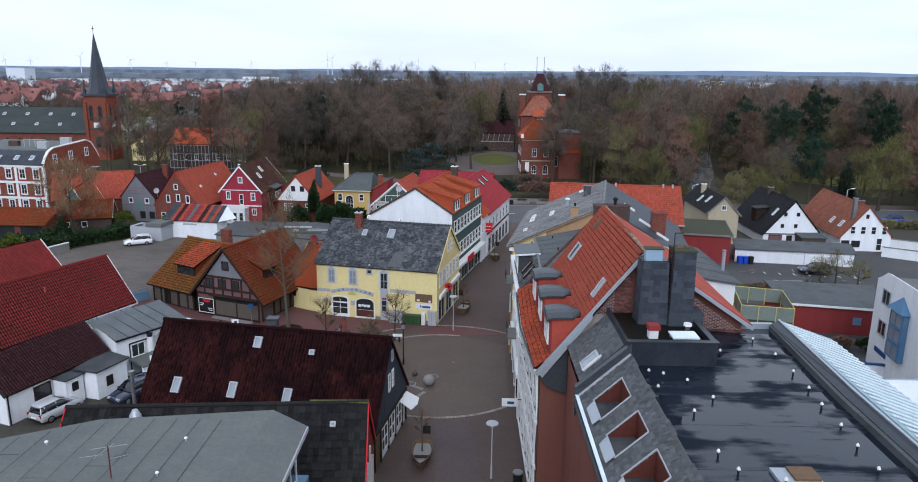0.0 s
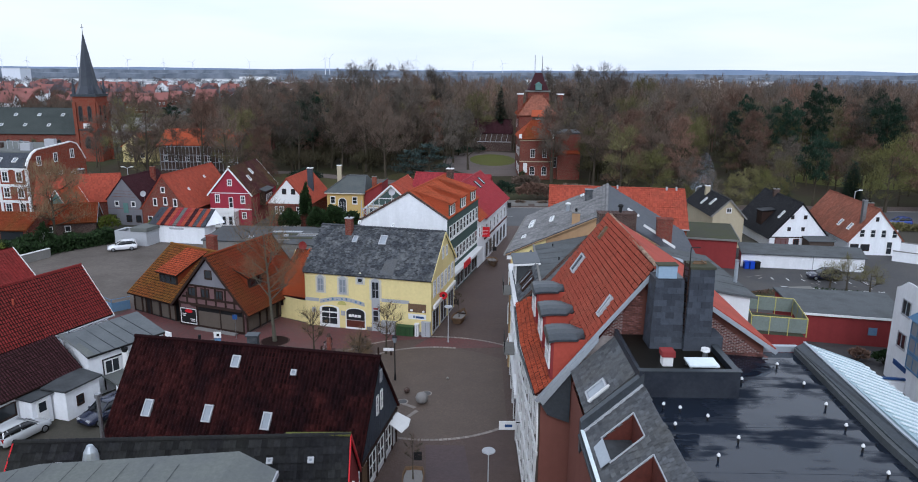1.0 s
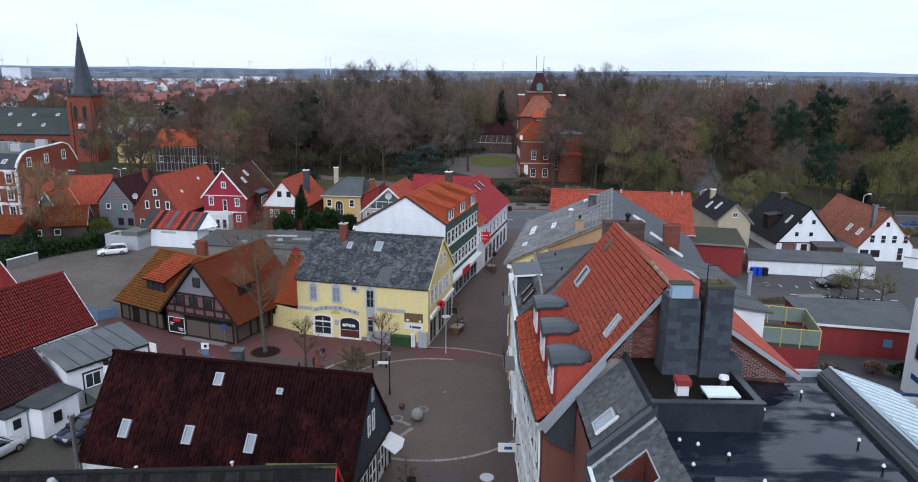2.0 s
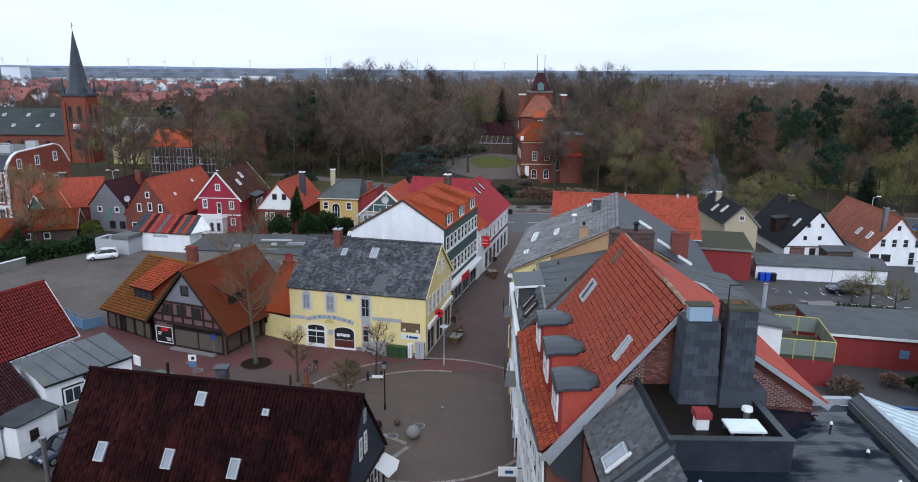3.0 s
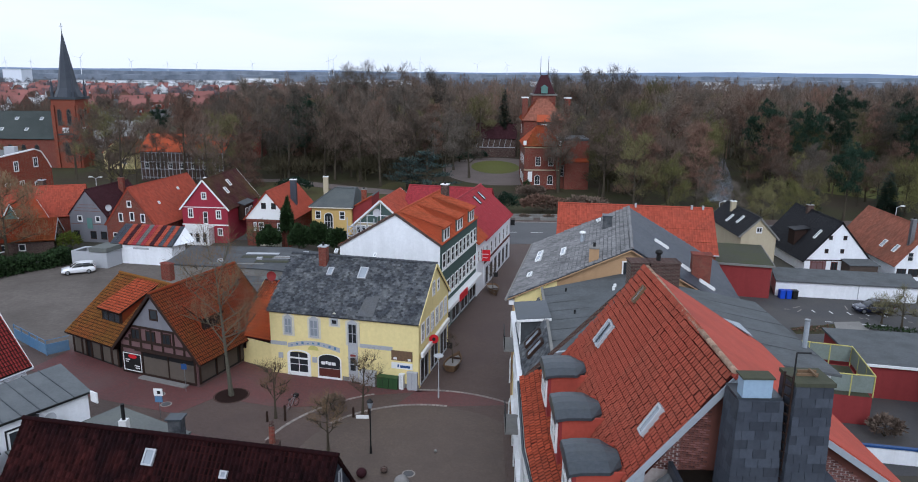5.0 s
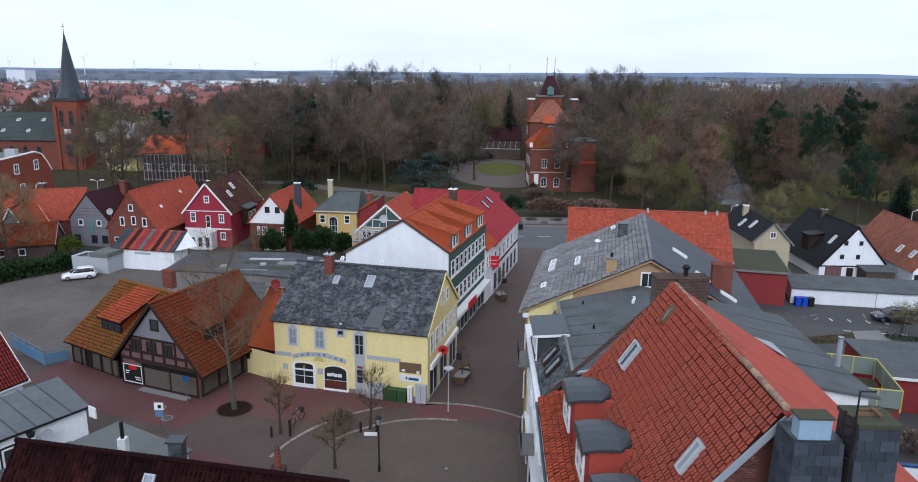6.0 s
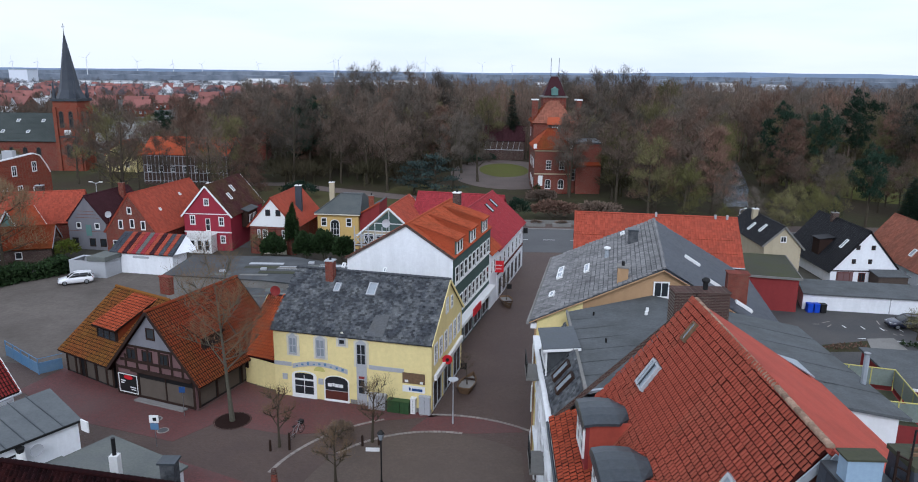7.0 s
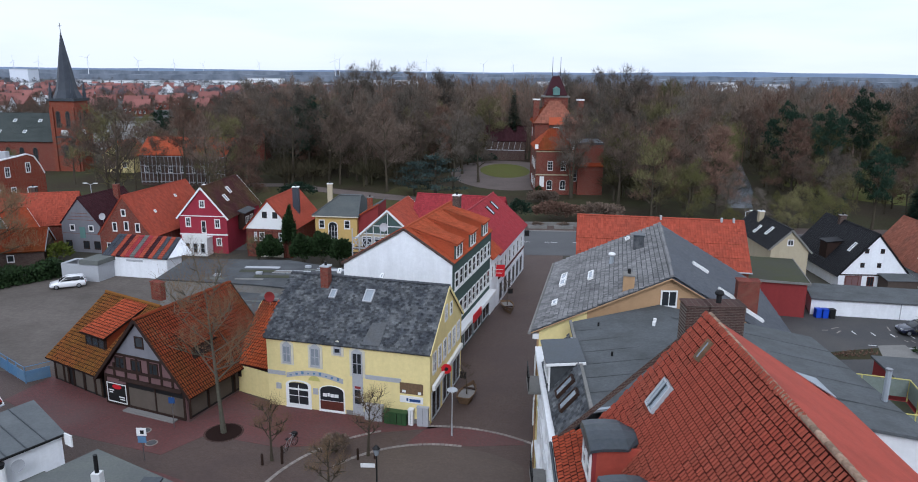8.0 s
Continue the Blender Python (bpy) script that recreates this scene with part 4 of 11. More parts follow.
    curb.box(8.3, 12.6, 31.65, 31.85, 13.0, 14.4)
    curb.box(8.3, 8.45, 31.85, 37, 13.0, 14.3)
    curb.box(12.42, 12.6, 31.85, 35.0, 13.0, 14.35)
    part("curb", curb, WET_LEAD, h, "slate-clad upstand round the sunken area")
    cap = Mesh()
    cap.box(8.25, 12.66, 31.6, 31.9, 14.4, 14.44)
    cap.box(12.37, 12.66, 31.9, 35.0, 14.35, 14.39)
    part("curb_cap", cap, LEAD, h)
    part("sunken_floor", Mesh().box(8.46, 12.41, 31.86, 36.9, 13.21, 14.05), PIT_WET, h, "dark wet sunken roof")
    # metal edge and the pale standing-seam slope behind it
    e = Mesh()
    e.slab([(16.2, 4, 13.1), (16.6, 28, 13.1), (17.2, 36.7, 13.1), (17.75, 36.7, 13.1), (17.2, 28, 13.1), (16.8, 4, 13.1)], (0, 0, 0.4))
    part("parapet", e, FELT_MID, h, "mossy concrete parapet")
    part("parapet_cap", Mesh().slab([(16.3, 4, 13.5), (16.8, 28, 13.5), (17.3, 36.8, 13.5), (17.7, 36.8, 13.72), (17.2, 28, 13.72), (16.7, 4, 13.72)], (0, 0, 0.05)), LEAD, h)
    part("cap_strip", Mesh().beam((16.7, 4, 13.8), (17.2, 28, 13.8), 0.12, 0.06).beam((17.2, 28, 13.8), (17.7, 36.8, 13.8), 0.12, 0.06), ZINC, h)
    pl = Plane([(20.4, 4, 12.6), (20.75, 36.9, 12.7), (17.72, 36.8, 13.78), (16.72, 4, 13.78)])
    r = part("metal_slope", Mesh().slab(pl.pts, pl.n * -0.1), METAL_SLOPE, h, "pale standing-seam metal slope")
    s = Mesh()
    for u in np.arange(0.3, 32.6, 0.55):
        a, b = pl.at(u, 0.02, 0.03), pl.at(u, 3.1 + (32.9 - u) * 0.02, 0.03)
        s.beam(a, b, 0.12, 0.05)
    part("standing_seam", s, METAL_SEAM, r)
    walls(h, [(17.4, 4, 12.4), (20.5, 4, 12.4), (20.8, 36.5, 12.6), (17.4, 36.5, 12.6)], LILAC, name="side_wall")
    # row of roof vents with white caps
    vents = [(9.1, 30.6), (9.7, 30.3), (9.1, 28.9), (10.6, 29.6), (11.2, 27.9), (10.0, 26.6), (13.3, 33.2), (15.6, 34.9), (15.9, 32.8), (15.9, 30.8), (15.8, 29.0), (15.6, 27.4), (15.5, 25.6), (15.3, 24.0), (15.2, 22.4), (9.9, 23.4), (10.2, 22.2), (11.6, 21.6), (12.3, 35.6)]
    for x, y in vents:
        v = part("roof_vent", Mesh().tube((x, y, 13.2), (x, y, 13.38), 0.04), BLACK, h)
        part("vent_cap", Mesh().tube((x, y, 13.38), (x, y, 13.42), 0.06, 0.075).tube((x, y, 13.42), (x, y, 13.5), 0.075, 0.035), WPAINT, v, "white plastic cap")
    box = part("roof_hatch", Mesh().box(11.4, 12.9, 21.6, 22.5, 13.2, 13.33), ZINC, h, "low metal roof hatch with weathered slatted lid")
    part("lid", Mesh().box(11.95, 12.85, 21.65, 22.45, 13.33, 13.42), WOODB, box)
    v = part("vent_box", Mesh().box(9.65, 10.1, 33.0, 33.45, 14.05, 14.5), WPAINT, h, "white vent box with red lid")
    part("lid", Mesh().box(9.58, 10.17, 32.93, 33.52, 14.5, 14.75), REDB, v)
    v = part("cover_plate", Mesh().box(10.65, 11.95, 32.35, 33.3, 14.3, 14.38), METAL_ROOF, h, "pale metal cover plate on short legs")
    lg = Mesh()
    for x, y in ((10.75, 32.45), (11.85, 32.45), (10.75, 33.2), (11.85, 33.2)):
        lg.box(x - 0.04, x + 0.04, y - 0.04, y + 0.04, 14.05, 14.3)
    part("leg", lg, STEEL, v)
    v = part("mushroom_vent", Mesh().tube((11.75, 33.75, 14.05), (11.75, 33.75, 14.5), 0.12), STEEL, h)
    part("vent_cap", Mesh().tube((11.75, 33.75, 14.5), (11.75, 33.75, 14.63), 0.22, 0.2), WPAINT, v)
    return h


flat_building()


def slate_chimney(x0, x1, y0, y1, z0, z1, grow, label, cap):
    """A big stack clad in rows of slates, a little wider at its foot."""
    cx, cy = (x0 + x1) / 2, (y0 + y1) / 2
    h = thing("chimney_stack", cx, cy, z0, label, "chimney")
    n = len(range(0, int((z1 - z0) / 0.3)))
    core = Mesh()
    core.add([(x, y, z0) for x, y in ((x0 - grow, y0 - grow), (x1 + grow, y0 - grow), (x1 + grow, y1), (x0 - grow, y1))] + [(x, y, z1) for x, y in ((x0, y0), (x1, y0), (x1, y1), (x0, y1))],
             [(3, 2, 1, 0), (4, 5, 6, 7), (0, 1, 5, 4), (1, 2, 6, 5), (2, 3, 7, 6), (3, 0, 4, 7)])
    part("core", core, SLATE_BLUE, h)
    rng = random.Random(int(x0 * 10))
    sl = Mesh()
    for face in range(3):
        for i in range(n):
            z = z0 + 0.3 * i
            k = 1 - (z - z0) / (z1 - z0)
            g = grow * k + 0.008
            a, b = ((x0 - g, y0 - g), (x1 + g, y0 - g)) if face == 0 else ((x1 + g, y0 - g), (x1 + g, y1)) if face == 1 else ((x0 - g, y1), (x0 - g, y0 - g))
            L = math.hypot(b[0] - a[0], b[1] - a[1])
            d = Vector((b[0] - a[0], b[1] - a[1], 0)) / L
            o = Vector((d.y, -d.x, 0))
            s = -0.2 * (i % 2)
            while s < L:
                s0, s1 = max(0, s + 0.006), min(L, s + 0.394)
                if s1 - s0 > 0.05:
                    p = Vector((*a, 0))
                    lift = 0.02 + rng.random() * 0.012
                    top = min(z + 0.33, z1)
                    q = [p + d * s0 + o * lift + Vector((0, 0, z)), p + d * s1 + o * lift + Vector((0, 0, z)), p + d * s1 + o * 0.004 + Vector((0, 0, top)), p + d * s0 + o * 0.004 + Vector((0, 0, top))]
                    sl.slab(q, o * -0.012)
                s += 0.4
    part("slate_cladding", sl, SLATE_BLUE, h, "rows of blue-grey slates", kind="stuff")
    cap(h, x0, x1, y0, y1, z1)
    return h


def cap_glass(h, x0, x1, y0, y1, z1):
    part("cap_curb", Mesh().box(x0 - 0.02, x1 + 0.02, y0 + 0.1, y1 + 0.02, z1, z1 + 0.06), LEAD, h)
    part("cap_box", Mesh().box(x0 + 0.1, x1 - 0.33, y0 + 0.06, y0 + 0.5, z1 + 0.06, z1 + 0.66), BLUE_GLASS, h, "pale blue sheet box on the stack")
    part("cap_slab", Mesh().box(x0 + 0.05, x1 - 0.28, y0 + 0.02, y0 + 0.6, z1 + 0.66, z1 + 0.71), FELT_MOSS, h)


def cap_moss(h, x0, x1, y0, y1, z1):
    part("cap_slab", Mesh().box(x0 - 0.06, x1 + 0.06, y0 - 0.06, y1 + 0.06, z1, z1 + 0.12), FELT_MOSS, h, "mossy cap slab")
    f = Mesh()
    cx, cy = (x0 + x1) / 2, (y0 + y1) / 2
    f.box(cx - 0.35, cx + 0.3, cy - 0.05, cy, z1 + 0.12, z1 + 0.2)
    f.box(cx + 0.1, cx + 0.16, cy - 0.3, cy + 0.2, z1 + 0.2, z1 + 0.26)
    f.box(cx - 0.2, cx + 0.35, cy + 0.2, cy + 0.26, z1 + 0.12, z1 + 0.2)
    part("cap_timber", f, WOODB, h)
    part("foot_skirt", Mesh().box(x0 - 0.1, x1 + 0.65, y0 - 0.12, y1 + 0.1, 13.2, 14.75), SLATE_BLUE, h)


slate_chimney(9.68, 10.98, 35.2, 36.3, 14.05, 17.4, 0.1, "tall blue slate-clad chimney stack with pale blue box on top", cap_glass)
slate_chimney(11.2, 12.26, 34.95, 36.0, 14.05, 18.0, 0.08, "tall blue slate-clad chimney stack with mossy cap slab", cap_moss)


def ladder():
    h = thing("roof_ladder", 11.08, 35.2, 14.05, "rusty steel ladder between two slate chimney stacks", "ladder")
    for x in (11.0, 11.13):
        part("rail", Mesh().beam((x, 35.35 - (x - 11.0) * 2.2, 14.05), (x, 35.35 - (x - 11.0) * 2.2, 18.3), 0.05, 0.05), TIMBER, h)
    for i in range(14):
        z = 14.3 + i * 0.3
        part("rung", Mesh().beam((11.0, 35.35, z), (11.13, 35.06, z), 0.04, 0.04), TIMBER, h)
    part("hook", Mesh().tube((11.13, 35.06, 18.3), (11.13, 35.06, 19.0), 0.025).tube((11.13, 35.06, 19.0), (11.55, 35.06, 19.0), 0.025), BLACK, h)


ladder()


# ---- right side: red-tiled gabled house with three lead dormers ----
RED_W = [(4.55, 51.2, 10.5), (4.65, 37.55, 10.3), (10.0, 36.55, 17.7), (10.2, 48.8, 17.7)]


def red_house():
    h = thing("gabled_house", 10, 43.5, 0, "tall gabled house with worn red pantile roof and white timbered front", "house")
    walls(h, [(4.9, 38.2, 10.2), (10.05, 37.15, 17.4), (15.5, 36.3, 13.75), (15.8, 49.0, 13.75), (10.2, 48.6, 17.4), (4.8, 50.9, 10.3)], RUST, label="brown-red rendered wall")
    # steep upper slope and flatter, bell-cast foot
    k0, k1 = Vector((5.9, 50.6, 11.6)), Vector((5.97, 37.3, 11.6))
    up = Plane([k0, k1, Vector(RED_W[2]), Vector(RED_W[3])])
    r = part("roof", Mesh().slab([p - up.n * 0.005 for p in up.pts], up.n * -0.15), UNDER_RED, h, "worn red pantile slope")
    up.ob = r
    foot = Plane([(4.35, 51.25, 10.75), (4.2, 44.5, 10.45), k0.lerp(k1, 0.5), k0])
    foot2 = Plane([(4.2, 44.5, 10.45), (4.48, 37.6, 10.4), k1, k0.lerp(k1, 0.5)])
    for i, f in enumerate((foot, foot2)):
        q = part("roof_foot", Mesh().slab([p - f.n * 0.005 for p in f.pts], f.n * -0.13), UNDER_RED, h, "flatter bell-cast foot of the red roof")
        part("roof_tiles", tiles(f, "pan", 0.235, 0.3, seed=41 + i), TILE_FOOT, q, kind="stuff")
    east = slope(h, [(15.95, 35.9, 13.8), (16.2, 49.2, 13.8), (10.2, 48.9, 17.7), (10.0, 36.4, 17.7)], None, TILE_SMOOTH, name="roof_east", label="smooth orange-red east slope", under=TILE_SMOOTH, seed=45)
    part("sheet_patch", Mesh().slab([(14.0, 50.7, 14.75), (14.6, 48.9, 14.85), (15.45, 48.4, 14.4), (15.55, 50.4, 14.35)], (0, 0, 0.04)), METAL_SHEET, h, "pale sheet patch at the roof edge")
    ridge(h, (10.0, 36.5, 17.74), (10.2, 48.85, 17.74), RIDGE, 0.105, 0.3, single=True)
    rake(h, (4.55, 37.46, 10.08), (10.0, 36.42, 17.5), ZINC, 0.05, 0.2)
    rake(h, (10.0, 36.33, 17.55), (15.95, 35.8, 13.6), ZINC, 0.05, 0.2)
    part("coping", Mesh().box(12.7, 17.5, 36.92, 37.2, 13.21, 13.5), ZINC, h, "pale metal coping at the foot of the gable")
    rake(h, (4.45, 51.25, 10.6), (10.2, 48.9, 17.65), BRICK_D, 0.1, 0.2)
    part("gutter", Mesh().tube((4.3, 51.2, 10.55), (4.12, 44.5, 10.3), 0.07).tube((4.12, 44.5, 10.3), (4.5, 37.9, 10.25), 0.07), LEAD, h)
    part("gable_flashing", Mesh().slab([(4.75, 37.8, 9.9), (6.3, 37.45, 12.0), (6.3, 37.45, 11.3), (6.3, 37.45, 8.9), (5.2, 37.7, 9.2)], (0.02, -0.06, 0)), LEAD, h, "grey lead sheet on the gable corner")
    part("verge_flashing", Mesh().slab([(4.68, 37.4, 10.2), (7.5, 36.9, 14.0), (7.5, 36.9, 13.65), (4.9, 37.36, 9.9)], (0.01, -0.05, 0)), ZINC, h, "pale zinc strip below the verge")
    part("eave_box", Mesh().box(4.55, 5.0, 37.7, 38.3, 9.9, 10.25), WPAINT, h)
    # roof windows and the ladder hatch near the ridge
    for x, y, w, hh in ((8.05, 47.3, 0.95, 1.3), (8.15, 38.6, 0.5, 1.25)):
        skylight(h, up, x, y, w, hh)
    q = up.over(8.05, 47.3, 0.16)
    part("glazing_bar", Mesh().beam(q - up.v * 0.62, q + up.v * 0.62, 0.07, 0.05), LEAD, h)
    skylight(h, up, 9.45, 46.8, 0.4, 0.9, WOODB, "roof_hatch")
    # dormers
    for i, y in enumerate((46.8, 42.7, 38.75)):
        x0 = 5.25
        w = 1.0
        zt = 13.38
        d = part("dormer", Mesh().box(x0 + 0.02, x0 + 0.16, y - w, y + w, 11.2, zt), REDB, h, "white-framed dormer with red cheeks and a curved lead roof")
        xb = up.over(0, y).x
        for s in (-1, 1):
            yy = y + s * w
            z_at = lambda x: up.over(x, yy).z
            xe = 6.0 + (zt - 11.6) / (17.7 - 11.6) * 4.1
            part("cheek", Mesh().slab([(x0 + 0.16, yy, 11.0), (x0 + 0.16, yy, zt), (xe + 0.05, yy, zt), (6.0, yy, 11.45)], (0, -0.06 * s, 0)), TILE_SMOOTH, d, "red painted cheek")
        f = Face((x0, y + w), (x0, y - w))
        window(d, f, 0.08, 11.75, 0.82, 1.25, 1, 2, off=0.0)
        window(d, f, 1.0, 11.75, 0.82, 1.25, 1, 2, off=0.0)
        prof = [(x0 - 0.16, zt - 0.02, 1.0), (x0 - 0.12, zt + 0.14, 1.0), (x0 + 0.3, zt + 0.22, 1.0), (x0 + 0.8, zt + 0.24, 1.0), (x0 + 1.3, zt + 0.22, 0.97), (x0 + 1.8, zt + 0.16, 0.5)]
        rings = []
        for px, pz, k in prof:
            ww = (w + 0.2) * k
            rings.append([Vector((px, y - ww, pz - 0.14)), Vector((px, y - ww * 0.5, pz - 0.03)), Vector((px, y, pz)), Vector((px, y + ww * 0.5, pz - 0.03)), Vector((px, y + ww, pz - 0.14)), Vector((px, y + ww, pz - 0.26)), Vector((px, y - ww, pz - 0.26))])
        top = Mesh().sweep(rings)
        part("dormer_roof", top, LEAD, d, "curved grey lead roof")
    # street front: white plaster with dark framed curves
    f = Face((4.8, 50.9), (4.9, 38.2))
    part("front", Mesh().slab([f.p(0.02, 0, 0.02), f.p(f.len - 0.02, 0, 0.02), f.p(f.len - 0.02, 10.1, 0.02), f.p(0.02, 10.1, 0.02)], f.out * 0.06), BROWNW, h, "brown front with raised white plaster bands")
    for s in (0.9, 3.4, 5.9, 8.4, 10.9):
        for z in (1.2, 4.2, 7.2):
            window(h, f, s - 0.45, z, 1.1, 1.9, 1, 2, off=0.09)
    for s in (0.15, 2.35, 4.85, 7.35, 9.85, 12.3):
        rings = []
        for i in range(22):
            z0 = 0.2 + i * 0.455
            c = s + 0.28 * math.sin(z0 * 1.05)
            rings.append([f.p(c - 0.09, z0, 0.07), f.p(c + 0.09, z0, 0.07), f.p(c + 0.07, z0, 0.17), f.p(c - 0.07, z0, 0.17)])
        b = Mesh().sweep(rings)
        part("plaster_band", b, WPAINT, h, "wavy raised white plaster band")
    for z in (0.5, 3.6, 6.6, 9.7):
        part("plaster_string", Mesh().beam(f.p(0, z, 0.13), f.p(f.len, z, 0.13), 0.12, 0.2), WPAINT, h)
    return h, up


red_home, RED_UP = red_house()


# ---- right side: white stucco house with low felt roof and mansard ----
def white_house():
    h = thing("stucco_house", 12.5, 57.5, 0, "white stucco house with grey felt roof and slate mansard front", "house")
    walls(h, [(4.75, 51.3, 10.4), (12, 50.6, 12.8), (20.2, 49.7, 11.9), (21.5, 63.9, 11.0), (12.3, 64.5, 12.6), (5.0, 63.4, 10.4)], STUCCO, label="white stucco wall")
    A, B, C, D = (6.1, 51.1, 12.35), (6.75, 63.6, 12.0), (12.4, 64.6, 12.9), (11.9, 50.3, 13.2)
    west = slope(h, [B, A, D, C], None, FELT_MID, name="felt_roof", label="ribbed grey felt roof")
    east = slope(h, [(20.6, 49.4, 12.05), (21.9, 64.0, 11.15), C, D], None, FELT_MID, name="felt_roof_east", label="grey felt roof")
    for pl, nn in ((west, 7), (east, 5)):
        L = (pl.pts[1] - pl.pts[0]).length
        hgt = max(p[1] for p in pl.poly)
        rib = Mesh()
        for i in range(1, nn):
            u = L * i / nn
            rib.beam(pl.at(u, 0.03, 0.015), pl.at(u, hgt * 0.97, 0.004), 0.1, 0.016)
        part("felt_lap", rib, FELT_MID, pl.ob, kind="stuff")
    part("roof_edge", Mesh().beam((6.05, 51.0, 12.38), (6.7, 63.6, 12.03), 0.16, 0.18), CONCRETE, h)
    part("edge_flashing", Mesh().beam((6.1, 51.0, 12.3), (7.6, 50.9, 12.6), 0.2, 0.12), ZINC, h)
    ms = slope(h, [(4.7, 60.6, 10.5), (4.6, 51.3, 10.5), (6.1, 51.1, 12.3), (6.58, 60.6, 12.03)], "slate", SLATE, name="mansard", label="dark slate mansard slope")
    for y in (53.6, 55.2):
        skylight(h, ms, 5.45, y, 0.75, 1.3, TIMBER)
    # box dormer of dark sheet
    d = part("box_dormer", Mesh().box(4.75, 6.5, 56.6, 59.6, 10.6, 12.15), FELT_DARK, h, "dark sheet-clad box dormer")
    part("dormer_roof", Mesh().slab([(4.5, 56.4, 12.15), (6.6, 56.4, 12.3), (6.6, 59.8, 12.3), (4.5, 59.8, 12.15)], (0, 0, 0.1)), LEAD, d)
    part("dormer_trim", Mesh().beam((4.5, 56.35, 12.16), (6.6, 56.35, 12.3), 0.06, 0.14).beam((4.72, 56.55, 10.6), (4.72, 56.55, 12.1), 0.08, 0.08), WPAINT, d)
    f = Face((5.0, 63.4), (4.75, 51.3))
    window(d, Face((4.75, 59.6), (4.75, 56.6)), 0.4, 10.9, 2.2, 1.0, 3, 1)
    for s in (1.0, 3.7, 6.4, 9.1):
        for z in (4.6, 7.6):
            window(h, f, s, z, 1.1, 1.9, 2, 3)
            part("window_hood", Mesh().box(-0.15, 1.25, -0.25, 0.0, 1.95, 2.15, f.m(s, z)), STUCCO, h)
        window(h, f, s - 0.4, 0.5, 1.9, 2.6, 2, 1, paint=TIMBER)
    for z, o, t in ((3.7, 0.3, 0.3), (6.9, 0.2, 0.25), (10.15, 0.45, 0.4)):
        part("cornice", Mesh().beam(f.p(-0.1, z, o / 2), f.p(f.len + 0.2, z, o / 2), o, t), STUCCO, h, "white moulded cornice")
    for s in (0.2, 3.0, 5.8, 8.5, 11.9):
        part("pilaster", Mesh().box(-0.2, 0.2, -0.14, 0, 0, 10.0, f.m(s, 0)), STUCCO, h)
    for s, z in ((0.0, 8.4), (5.9, 5.4)):
        b = part("balcony", Mesh().box(0, 2.4, -0.95, 0.0, -0.15, 0.0, f.m(s, z)), CONCRETE, h)
        m = f.m(s, z)
        for k in range(13):
            part("baluster", Mesh().box(k * 0.2 - 0.015, k * 0.2 + 0.015, -0.93, -0.9, 0, 0.93, m), BLACK, b)
        part("balcony_rail", Mesh().box(-0.02, 2.42, -0.95, -0.88, 0.93, 1.0, m), BLACK, b)
    # south gable facing the square, above the lower red roof
    g = Face((4.75, 51.3), (12, 50.6))
    window(h, g, 0.25, 6.6, 0.75, 2.1, 1, 3, off=0.02)
    window(h, g, 0.25, 3.0, 0.75, 2.1, 1, 3, off=0.02)
    for x, y in ((11.2, 61.0), (11.4, 61.6)):
        v = part("roof_vent", Mesh().tube(west.over(x, y), west.over(x, y) + Vector((0, 0, 0.3)), 0.1), WPAINT, h)
    for x, y in ((8.2, 62.2), (8.1, 57.2)):
        part("roof_vent", Mesh().tube(west.over(x, y), west.over(x, y) + Vector((0, 0, 0.25)), 0.06), BLACK, h)
    pp = part("vent_pipe", Mesh().tube((20.6, 53.6, 11.3), (20.6, 53.6, 13.45), 0.14, 0.14), ZINC, h, "grey metal vent pipe with dark rim")
    part("pipe_rim", Mesh().tube((20.6, 53.6, 13.45), (20.6, 53.6, 13.53), 0.17, 0.17), STEEL, pp)
    # twin brick stack behind the red ridge
    for x0, x1 in ((9.88, 10.85), (10.9, 12.42)):
        c = part("chimney", Mesh().box(x0, x1, 50.9, 51.9, 12.4, 17.35), BRICK_D, h, "broad brown brick chimney")
        part("chimney_cap", Mesh().box(x0 - 0.04, x1 + 0.04, 50.86, 51.94, 17.35, 17.41), BRICK_D, c)
    part("cowl", Mesh().tube((11.4, 51.4, 17.41), (11.4, 51.4, 17.75), 0.12).ball((11.4, 51.4, 17.85), 0.2, 0.2, 0.15), BLACK, h)
    return h


white_house()


